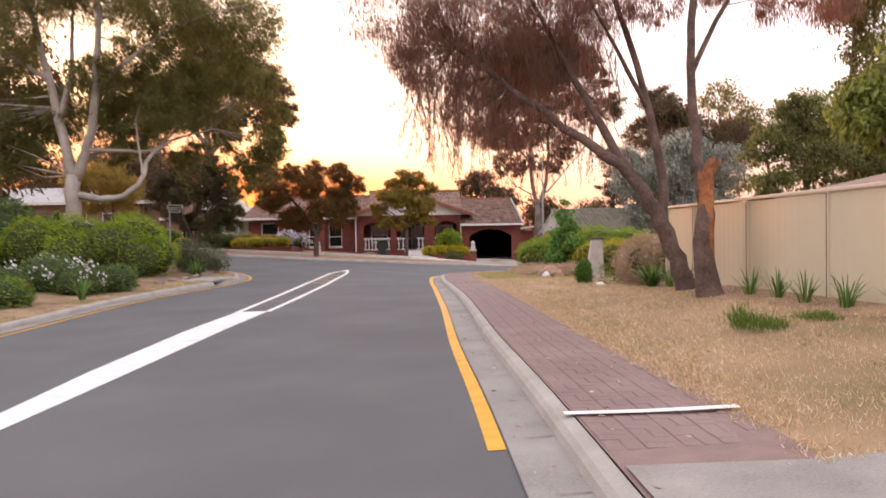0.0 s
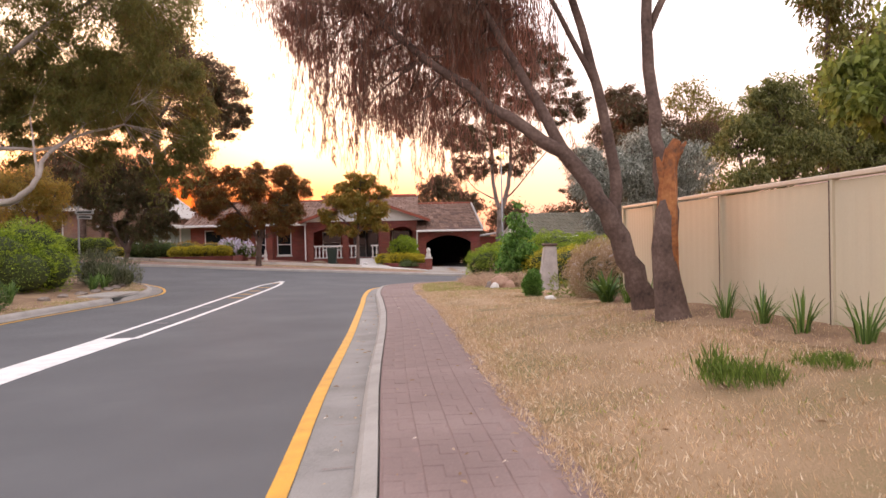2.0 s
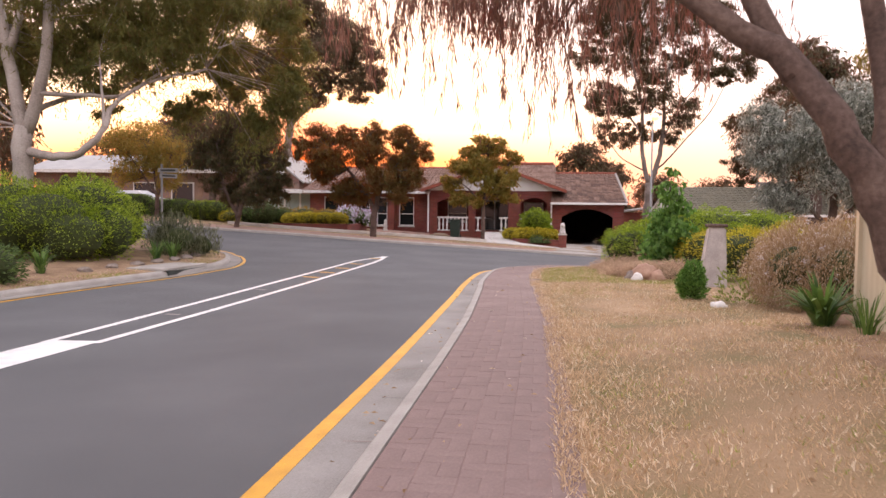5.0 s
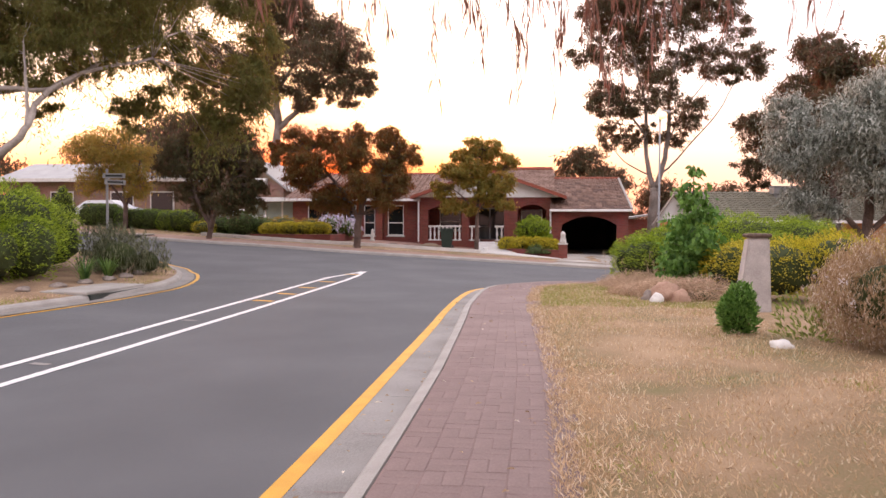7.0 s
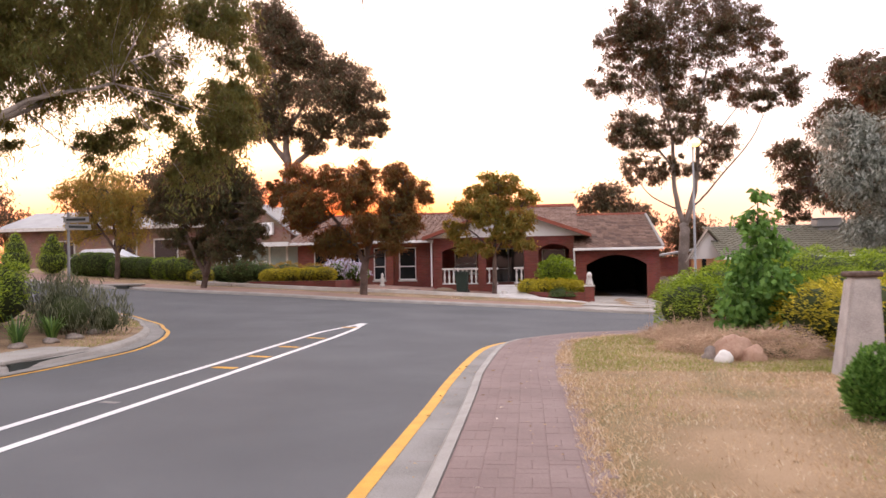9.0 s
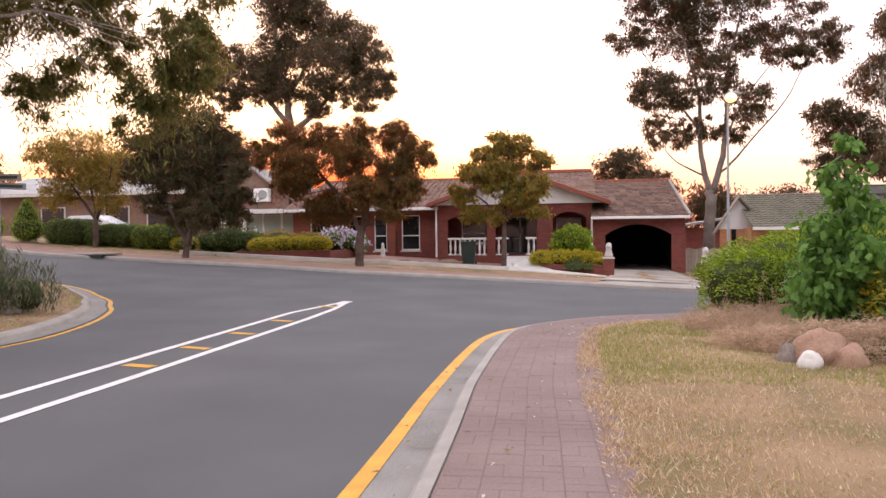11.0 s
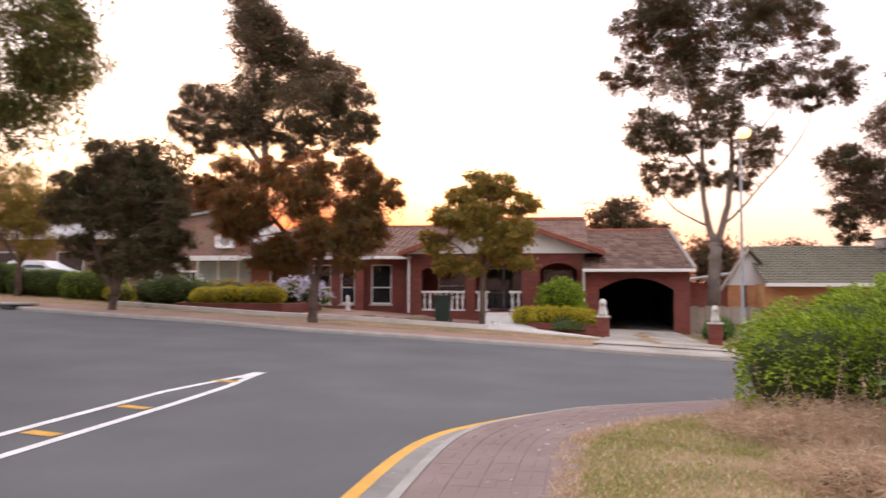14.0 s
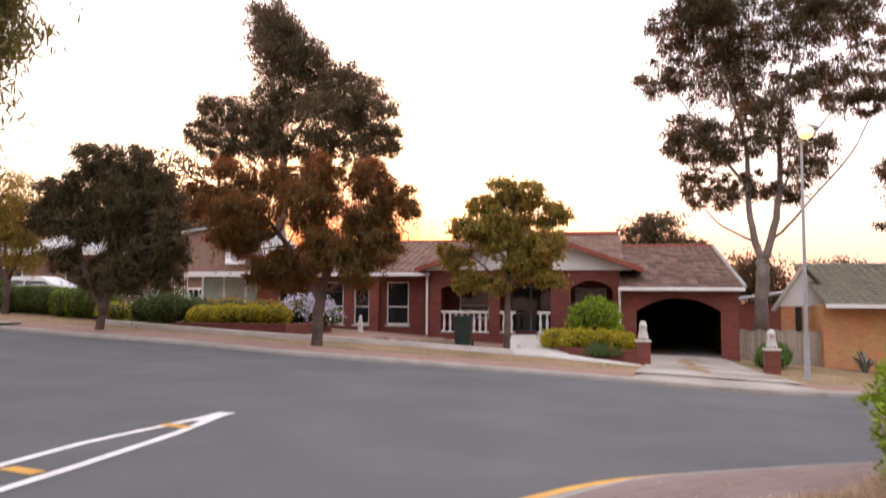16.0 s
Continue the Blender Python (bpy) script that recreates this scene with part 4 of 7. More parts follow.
tree("light_street_tree", (-19.0, 47.6, zt(-19, 47.6)), "small open street tree with green drooping leaves", [
    ([(0, 0, -0.1), (0, 0, 0.9), (0.05, 0, 1.4)], 0.13, 0.1),
    ([(0.03, 0, 1.2), (-0.7, 0, 2.2), (-1.6, 0, 3.4)], 0.08, 0.03),
    ([(0.03, 0, 1.2), (0.5, 0, 2.2), (0.8, 0, 3.4)], 0.08, 0.03),
    ([(0.03, 0, 1.3), (-0.2, 0, 2.6), (-0.5, 0, 4.2)], 0.07, 0.03),
], [(-2.1, 0, 3.7, 1.0), (-0.7, 0, 4.5, 1.3), (0.7, 0, 3.5, 1.1), (-1.8, 0, 2.5, 0.9), (0.7, 0, 2.3, 0.7), (-0.4, 0.3, 3.2, 0.9)],
    330, 50, M["leaf_small"], (0.17, 0.045), M["bark_dark"], "hang", 0.18, strings=(200, 0.7))

# tall gums behind the houses
gz = 0.3
tree("tall_dark_gum", (-22.4, 80, gz), "tall gum with dark layered crown behind the house", [
    ([(0, 0, -0.3), (0, 0, 4), (0, 0, 8), (0.2, 0, 11.5), (-0.6, 0, 15), (-1.2, 0, 21)], 0.55, 0.15),
    ([(0.1, 0, 9.5), (2.2, 0.5, 11.5), (4.6, 0.5, 14), (6.2, 0.5, 15)], 0.3, 0.08),
    ([(0.1, 0, 10.5), (-2, 0.3, 13), (-4.2, 0.3, 16.3)], 0.28, 0.08),
    ([(0, 0, 12.5), (1.6, 0.2, 15.5), (4, 0.2, 18)], 0.22, 0.07),
], [(-1.07, 0.3, 23.25, 2.3), (-0.84, 0.6, 21.21, 2.8), (1.7, 0.7, 20.21, 2.0), (4.89, 1.1, 17.86, 2.5), (7.15, 0.6, 16.0, 2.0), (8.04, 1.0, 13.98, 1.4), (3.53, -1.1, 15.22, 2.4), (-1.52, -0.1, 16.28, 2.2), (0.78, 1.1, 17.55, 2.0), (-2.9, 0.4, 14.07, 1.9), (-5.71, 1.0, 16.86, 1.9), (-6.4, -0.9, 15.07, 1.4), (-5.22, -0.1, 13.01, 1.5), (-0.59, -0.6, 13.33, 1.9), (2.62, 0.1, 13.02, 1.8), (6.24, 0.2, 13.15, 1.7)],
    1050, 90, M["leaf_gumdark"], (0.3, 0.085), M["bark_mid"], "hang", 0.16, flat=0.9)
tree("tall_open_gum", (8.75, 60, zt(8.75, 60)), "tall open gum with pale trunk behind the garage", [
    ([(0, 0, -0.3), (0.0, 0, 1.5), (0.1, 0, 3.2), (0.18, 0, 4.2)], 0.33, 0.26),
    ([(0.1, 0, 4.0), (-0.3, 0, 5.6), (-0.4, 0, 7.2), (-0.5, 0, 9.6), (-1.2, 0, 12), (-1.8, 0.2, 15)], 0.17, 0.04),
    ([(0.2, 0, 4.0), (0.75, 0.1, 6.0), (1.0, 0.2, 8.0), (1.0, 0.2, 10), (1.5, 0.2, 12.5), (2.2, 0.2, 15)], 0.18, 0.04),
    ([(0.5, 0.1, 5.0), (1.2, 0, 5.6), (2.2, 0, 6.8), (3.9, 0, 8.8), (4.9, 0, 10.8)], 0.07, 0.02),
    ([(-0.1, 0, 4.9), (-0.9, 0, 5.3), (-1.8, 0.1, 5.9), (-2.5, 0.1, 6.8)], 0.06, 0.02),
    ([(0.8, 0.1, 6.6), (1.9, 0.2, 9.0), (3.6, 0.3, 11.2)], 0.07, 0.02),
    ([(-0.4, 0, 7.4), (-1.9, 0.1, 9.4), (-3.4, 0.1, 11.8)], 0.08, 0.02),
], [(-3.27, 0.2, 14.74, 1.3), (-4.13, 0.4, 12.78, 1.1), (-1.88, 0.5, 14.96, 1.5), (0.02, 0.7, 14.32, 1.5), (-1.92, 0.4, 12.42, 1.5), (-0.02, 0.7, 11.8, 1.4), (1.93, -0.8, 14.53, 1.4), (3.81, -0.1, 14.73, 1.3), (5.14, 0.7, 14.4, 0.9), (2.15, 0.2, 12.28, 1.0), (3.76, 0.6, 12.23, 1.3), (5.61, -0.6, 11.75, 1.15), (6.15, -0.0, 12.01, 0.7), (4.27, -0.4, 10.96, 0.75), (-2.79, 0.1, 9.92, 1.3), (-1.42, 0.1, 9.6, 1.2), (0.22, -0.8, 9.83, 1.3), (-3.62, -0.5, 9.24, 0.65), (-2.55, -0.4, 7.39, 0.9), (-1.46, 0.7, 7.37, 0.9), (-0.09, 0.4, 7.62, 0.8), (2.08, -0.5, 8.53, 1.1), (1.52, 0.5, 7.58, 0.8), (-0.76, -0.6, 16.61, 1.6), (1.97, 0.2, 16.77, 1.6), (-2.69, -0.6, 16.41, 1.2)],
    1050, 74, M["leaf_gumdark"], (0.22, 0.062), M["bark_mid"], "hang", 0.15, flat=1.0)
tree("broad_gum", (20.5, 58, zt(20, 58)), "broad dark gum beyond the neighbouring house", [
    ([(0, 0, -0.2), (-0.4, 0, 3), (-1.0, 0, 6), (-1.6, 0, 10)], 0.4, 0.1),
    ([(-0.5, 0, 3.2), (-3, 0, 5), (-5, 0, 6.2)], 0.2, 0.06),
    ([(-0.6, 0, 4), (1.6, 0, 6.5), (3, 0, 9)], 0.2, 0.06),
], [(-2.81, 0.2, 12.23, 1.3), (-3.62, 0.4, 9.41, 1.55), (-6.12, 0.5, 8.18, 1.1), (-5.15, 0.7, 7.12, 1.5), (-6.43, 0.4, 5.59, 0.85), (-3.69, 0.7, 6.32, 1.7), (-2.38, -0.8, 9.63, 1.6), (-2.26, -0.1, 5.01, 1.05), (-5.7, 0.7, 4.93, 0.7), (-0.64, 0.2, 10.87, 2.0), (-0.25, 0.6, 7.52, 2.3), (-3.54, -0.6, 12.52, 0.75), (2.4, -0.0, 9.0, 2.0)],
    700, 70, M["leaf_gumdark"], (0.26, 0.065), M["bark_dark"], "hang", 0.17)
tree("silver_tree", (11.8, 36, zt(11.8, 36)), "rounded tree with silver-grey leaves behind the fence", [
    ([(0, 0, -0.2), (0.1, 0, 1.4), (0.2, 0, 3.2), (0.1, 0, 5.2)], 0.22, 0.06),
    ([(0.1, 0, 1.4), (-1.0, -0.2, 2.6), (-1.9, -0.2, 3.8)], 0.1, 0.03),
    ([(0.1, 0, 1.5), (1.3, 0, 2.8), (2.2, 0, 4.2)], 0.1, 0.03),
], [(-2.0, -0.3, 4.0, 1.0), (-0.8, -0.6, 4.6, 1.2), (0.3, -0.5, 3.6, 1.3), (-1.6, -0.2, 2.4, 0.9), (-2.3, 0, 5.2, 0.8), (0.4, 0, 5.6, 1.3), (2.0, 0, 5.0, 1.3), (1.8, 0, 3.2, 1.3)],
    520, 95, M["leaf_silver"], (0.18, 0.045), M["bark_dark"], "hang", 0.17)
tree("green_garden_tree", (11.2, 22, zt(11, 22)), "dense green tree behind the cream fence", [
    ([(0, 0, -0.2), (0, 0, 1.5), (0.1, 0, 4)], 0.2, 0.06),
    ([(0, 0, 1.4), (-0.9, 0, 2.6), (-1.2, 0, 3.6)], 0.1, 0.03),
    ([(0, 0, 1.6), (1.4, 0, 3), (2.0, 0, 4.2)], 0.1, 0.03),
], [(-1.0, 0, 4.0, 0.85), (0.2, 0.3, 4.5, 0.95), (-1.1, -0.3, 2.9, 0.75), (1.6, 0.2, 4.2, 0.9), (0.4, -0.3, 3.1, 1.0), (2.1, 0, 3.2, 1.0), (3.0, 0, 3.7, 0.8), (-0.5, 0, 4.9, 0.5)],
    420, 85, M["leaf_olive"], (0.13, 0.045), M["bark_dark"], "hang", 0.15, shell=0.7)
tree("fruit_tree", (9.3, 13.4, zt(9.3, 13.4)), "leafy yellow-green garden tree overhanging the fence", [
    ([(0, 0, -0.2), (0, 0, 1.3), (0, 0, 3)], 0.12, 0.05),
    ([(0, 0, 1.3), (-0.8, 0, 2.3), (-1.2, 0, 2.9)], 0.06, 0.02),
    ([(0, 0, 1.3), (0.8, 0, 2.6), (1.2, 0, 3.4)], 0.06, 0.02),
], [(-0.69, 0.6, 3.35, 0.62), (-0.17, 0.6, 2.75, 0.47), (0.09, 0.4, 4.15, 0.62), (-1.04, 0.2, 2.85, 0.43), (0.78, 0, 3.45, 0.7), (1.04, 0.4, 4.35, 0.62)],
    210, 90, M["leaf_lime"], (0.17, 0.085), M["bark_dark"], "hang", 0.26)

# trees further off
far_specs = [((5.2, 78), 8.4, 2.0), ((7.8, 80), 6.6, 1.6), ((12.2, 82), 5.6, 2.4), ((-37, 78), 8, 3.4), ((-31, 76), 9, 3.2), ((-24, 66), 8.5, 2.8), ((-45, 70), 7, 3.2), ((-28, 84), 9, 3.0), ((27, 70), 16.5, 2.6), ((31, 52), 9, 3.2), ((34, 40), 11, 3.6), ((20.5, 36), 14.5, 2.0), ((-52, 60), 7, 3.4), ((18, 84), 6, 2.4), ((22, 26), 10, 3.0), ((-14, 92), 5.5, 2.6), ((-4, 95), 5, 2.4), ((-19, 31), 11, 3.0), ((-24, 38), 10, 3.2), ((-21, 30), 9, 2.6), ((16.6, 52), 12, 1.7)]
for (x, y), h, r in far_specs:
    q = RNG.uniform(-1, 1, (4, 3))
    bl = [(q[k][0] * r, q[k][1] * r * 0.5, h * (0.55 + 0.1 * k) + q[k][2] * r * 0.3, r * 0.75) for k in range(4)] + [(0, 0, h - r * 0.6, r * 0.7), (-r * 0.7, 0, h * 0.45, r * 0.6), (r * 0.7, 0, h * 0.42, r * 0.6)]
    tree("distant_tree", (x, y, float(road_z(x, y))), "dark tree far behind the houses", [([(0, 0, -0.3), (0.1, 0, h * 0.4), (0, 0, h * 0.85)], 0.04 * h, 0.05), ([(0.1, 0, h * 0.35), (r * 0.5, 0, h * 0.6)], 0.02 * h, 0.03)],
         bl, 300, 32, M["leaf_gum"] if x > 19 else M["leaf_gumdark"], (0.34, 0.11), M["bark_dark"], "hang", 0.19, twigs=False, group="trees behind the houses")

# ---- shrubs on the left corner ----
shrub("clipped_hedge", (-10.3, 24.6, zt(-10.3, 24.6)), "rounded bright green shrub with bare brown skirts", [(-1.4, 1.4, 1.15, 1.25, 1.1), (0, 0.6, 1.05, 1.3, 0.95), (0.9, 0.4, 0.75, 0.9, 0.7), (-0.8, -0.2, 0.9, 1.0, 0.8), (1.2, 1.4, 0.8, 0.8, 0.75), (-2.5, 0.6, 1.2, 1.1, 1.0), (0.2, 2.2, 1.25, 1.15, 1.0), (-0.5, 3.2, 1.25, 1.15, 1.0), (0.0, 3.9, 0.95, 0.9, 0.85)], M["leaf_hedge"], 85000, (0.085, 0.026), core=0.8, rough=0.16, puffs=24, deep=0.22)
shrub("low_shrub", (-9.0, 20.0, zt(-9, 20)), "mixed green border shrubs with white flowers", [(0, 0, 0.35, 0.7, 0.5), (-1.0, 0.5, 0.45, 0.8, 0.65), (0.5, 0.9, 0.35, 0.6, 0.45), (-1.8, -0.3, 0.35, 0.8, 0.5)], M["leaf_dark"], 6000, (0.12, 0.035), flowers=(M["petal_white"], 30, 0.08))
shrub("low_shrub", (-9.6, 17.0, zt(-9.6, 17)), "low leafy border plants with red flowers", [(0, 0, 0.3, 0.8, 0.45), (-1.2, 0.6, 0.4, 0.8, 0.55), (-2.2, -0.6, 0.4, 0.9, 0.55)], M["leaf_box"], 5000, (0.14, 0.04), flowers=(M["petal_red"], 14, 0.06))
shrub("rosemary_bush", (-8.3, 28.3, zt(-8.3, 28.3)), "spiky olive-green rosemary bush on the corner", [(0, 0, 0.5, 0.7, 0.6), (-0.6, 0.5, 0.55, 0.6, 0.65), (0.4, 0.6, 0.35, 0.5, 0.45)], M["leaf_rosemary"], 4200, (0.19, 0.02), "up", core=0.6, rough=0.3)
shrub("dark_shrubbery", (-15.5, 23, zt(-15.5, 23)), "tall dark shrubbery behind the corner garden", [(0, 0, 1.5, 1.8, 1.7), (-2.5, 1, 2.0, 2.2, 2.2), (1, 3.4, 1.3, 1.6, 1.5), (-5, -2, 2.0, 2.4, 2.4), (-1.5, 4.5, 1.7, 1.9, 1.9), (-3.5, 8, 2, 2.2, 2.3)], M["leaf_dark"], 30000, (0.2, 0.08), rough=0.18)
for k, (x, y) in enumerate(((-7.9, 26.2), (-8.0, 27.3), (-8.6, 22.6), (-8.2, 18.3), (-8.9, 15.0), (-9.4, 13.2))):
    strappy("strap_plant", (x, y, zt(x, y, 0.06)), "clump of arching green strap leaves", 46, 0.75, 0.035, M["leaf_strap"], group="strap plants")

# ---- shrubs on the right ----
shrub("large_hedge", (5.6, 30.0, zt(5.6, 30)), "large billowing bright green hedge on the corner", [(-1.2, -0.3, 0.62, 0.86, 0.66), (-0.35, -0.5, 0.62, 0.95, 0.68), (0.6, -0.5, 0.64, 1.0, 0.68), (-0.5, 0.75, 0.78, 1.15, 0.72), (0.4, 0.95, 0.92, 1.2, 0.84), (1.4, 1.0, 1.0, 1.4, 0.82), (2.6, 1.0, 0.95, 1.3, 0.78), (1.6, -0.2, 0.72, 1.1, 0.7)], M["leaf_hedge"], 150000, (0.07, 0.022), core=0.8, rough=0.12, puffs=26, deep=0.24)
shrub("round_bush", (4.42, 20.8, zt(4.42, 20.8)), "small fresh green bush in dry grass", [(0, 0, 0.22, 0.2, 0.25), (0.02, 0, 0.42, 0.15, 0.23), (-0.08, 0.02, 0.3, 0.15, 0.2)], M["leaf_maple"], 4200, (0.075, 0.026), core=0.7, rough=0.25)
shrub("seed_head_bush", (5.75, 19.4, zt(5.75, 19.4)), "fluffy brown bush of dry seed heads", [(-0.1, 0, 0.6, 0.66, 0.68), (0.35, -0.5, 0.6, 0.6, 0.6), (-0.1, 0.7, 0.5, 0.55, 0.55), (0.7, 0.3, 0.75, 0.6, 0.65)], M["bloom_brown"], 70000, (0.055, 0.009), "up", core=0.55, rough=0.28, flowers=(M["petal_white"], 60, 0.022))
strappy("leafy_bush", (5.1, 16.7, zt(5.1, 16.7)), "dark green strap-leaved clump at the fence foot", 90, 0.85, 0.05, M["leaf_strap"], 1.1)
shrub("yellow_bush", (6.5, 26.2, zt(6.5, 26.2)), "yellow-green shrub beside the concrete pillar", [(0, 0, 0.62, 0.9, 0.65), (1.2, 0.3, 0.7, 0.9, 0.75), (-0.6, 0.8, 0.6, 0.75, 0.62), (2.6, 0.4, 0.7, 1.0, 0.72)], M["leaf_yellow"], 32000, (0.07, 0.026), core=0.75, rough=0.18, puffs=26, deep=0.18)
shrub("low_weed", (4.95, 20.3, zt(4.95, 20.3)), "sparse pale green weed beside dry bush", [(0, 0, 0.22, 0.22, 0.3), (0.35, -0.3, 0.18, 0.25, 0.25)], M["leaf_lime"], 520, (0.09, 0.03), core=0.3, rough=0.4)
shrub("garden_shrub", (9.3, 24.5, zt(9.3, 24.5)), "bright green garden shrub", [(0, 0, 0.9, 1.0, 0.9), (1.5, -0.4, 0.9, 1.0, 0.8)], M["leaf_hedge"], 5000, (0.1, 0.035))
sap = tree("maple_sapling", (5.06, 27.4, zt(5.06, 27.4)), "young tree with broad fresh green leaves", [([(0, 0, -0.05), (0, 0, 0.9), (0.03, 0, 2.6)], 0.035, 0.01)],
           [(-0.15, 0, 0.8, 0.46), (0.25, 0, 1.05, 0.42), (-0.12, 0, 1.5, 0.38), (0.15, 0, 1.85, 0.32), (-0.05, 0, 2.2, 0.26), (0.04, 0, 2.6, 0.16), (-0.28, -0.1, 0.4, 0.34), (0.28, 0, 0.45, 0.36), (0, -0.2, 1.2, 0.42)], 230, 15, M["leaf_maple"], (0.13, 0.095), M["bark_dark"], "hang", 0.24)
for k, (x, y) in enumerate(((5.05, 5.6), (4.95, 7.3), (5.05, 8.6), (5.0, 9.5), (5.05, 10.4), (5.0, 11.2), (5.1, 14.2), (5.15, 15.6), (5.4, 16.4))):
    strappy("fence_lily", (x, y, zt(x, y)), "dark green strap-leaved lily below the fence", 34, 0.58, 0.015, M["leaf_strap"], 0.85, group="lilies along the fence")
shrub("grass_clump", (3.62, 7.8, zt(3.62, 7.8)), "soft low green weed clump in dry grass", [(0, 0, 0.05, 0.22, 0.09), (0.22, 0.08, 0.03, 0.16, 0.06), (-0.12, 0.12, 0.08, 0.1, 0.13)], M["leaf_box"], 1300, (0.13, 0.009), "up", core=0.3, rough=0.6)
shrub("grass_clump", (4.4, 8.0, zt(4.4, 8.0)), "small green weed clump in dry grass", [(0, 0, 0.02, 0.2, 0.05)], M["leaf_box"], 1100, (0.09, 0.007), "up", core=0.3, rough=0.5)

# dry grass heap with stones
shrub("straw_mound", (4.35, 26.4, zt(4.35, 26.4, -0.06)), "mound of long dry brown grass", [(0, 0, 0.12, 0.55, 0.3), (0.7, -0.3, 0.12, 0.6, 0.34), (-0.5, 0.5, 0.08, 0.5, 0.22)], M["straw"], 20000, (0.15, 0.008), "tangle", category="dry grass", core=0.5, rough=0.3)


shrub("straw_mound", (3.95, 28.7, zt(3.95, 28.7, -0.05)), "mound of long dry brown grass below the hedge", [(0, 0, 0.06, 0.5, 0.26), (0.5, 0.5, 0.08, 0.6, 0.34), (0.75, -0.4, 0.06, 0.55, 0.28), (0.1, 1.2, 0.05, 0.5, 0.24), (1.4, 0.2, 0.1, 0.6, 0.34), (-0.35, 0.6, 0.03, 0.35, 0.16)], M["straw"], 52000, (0.17, 0.007), "tangle", category="dry grass", core=0.5, rough=0.45)


def stone(name, at, r, squash, material, label, seed):
    bm = bmesh.new()
    bmesh.ops.create_icosphere(bm, subdivisions=3, radius=r)
    for v in bm.verts:
        v.co *= 1 + 0.35 * noise.noise(v.co / r * 1.1 + Vector((seed, 0, 0))) + 0.16 * noise.noise(v.co / r * 3.3 + Vector((0, seed, 0))) + 0.05 * noise.noise(v.co / r * 9)
        v.co.z *= squash
    o = part(name, bm, material, None, smooth=True, at=at)
    return tagged(o, label, "stone")


stone("rock", (4.24, 25.6, zt(4.24, 25.6, 0.15)), 0.26, 0.95, M["rock"], "brown sandstone rock in dry grass", 1)
stone("rock", (4.5, 25.42, zt(4.5, 25.42, 0.08)), 0.19, 0.9, M["rock"], "broken sandstone lump beside a larger rock", 7)
stone("rock", (3.98, 25.72, zt(3.98, 25.72, 0.06)), 0.16, 0.9, M["bark_mid"], "weathered grey-brown rock in dry grass", 9)
stone("rock", (4.05, 25.25, zt(4.05, 25.25, 0.08)), 0.12, 1.05, M["white_stone"], "rounded white stone in dry grass", 2)
stone("rock", (4.6, 19.6, zt(4.6, 19.6, 0.03)), 0.12, 0.7, M["white_stone"], "small white stone on the verge", 3)
stone("rock", (5.45, 17.0, zt(5.1, 17.0, 0.05)), 0.22, 0.5, M["rock"], "flat grey stone below the fence", 4)
for k, (x, y) in enumerate(((-7.9, 25.3), (-7.8, 26.1), (-7.75, 26.9), (-7.8, 27.7), (-7.95, 28.6), (-8.05, 24.4), (-8.1, 23.4))):
    stone("edging_stone", (x, y, zt(x, y, 0.08)), 0.15, 0.5, M["bark_mid"], "rough grey garden edging stone", 10 + k)


# ---- brick house ----
def wall_with_holes(bm, x0, x1, z0, z1, y0, y1, holes):
    """A wall along x with openings (xa, xb, za, zb, rise): rise lifts the head into an arch."""
    xs = sorted({x0, x1, *[h[0] for h in holes], *[h[1] for h in holes]})
    for a, b in zip(xs, xs[1:]):
        h = next((h for h in holes if h[0] <= a + 1e-6 and h[1] >= b - 1e-6), None)
        if h is None:
            box(bm, a, b, y0, y1, z0, z1)
            continue
        if h[2] > z0 + 1e-3:
            box(bm, a, b, y0, y1, z0, h[2])
        n = 14 if h[4] else 1
        for k in range(n):
            u0, u1 = k / n, (k + 1) / n
            za = h[3] + h[4] * (1 - (2 * u0 - 1) ** 2)
            zb = h[3] + h[4] * (1 - (2 * u1 - 1) ** 2)
            xa, xb = a + (b - a) * u0, a + (b - a) * u1
            v = [bm.verts.new(p) for p in ((xa, y0, za), (xb, y0, zb), (xb, y0, z1), (xa, y0, z1), (xa, y1, za), (xb, y1, zb), (xb, y1, z1), (xa, y1, z1))]
            for f in ((0, 1, 2, 3), (7, 6, 5, 4), (0, 4, 5, 1), (3, 2, 6, 7)) + (((0, 3, 7, 4),) if k == 0 else ()) + (((1, 5, 6, 2),) if k == n - 1 else ()):
                bm.faces.new([v[i] for i in f])
    bmesh.ops.remove_doubles(bm, verts=bm.verts, dist=0.002)
    return bm


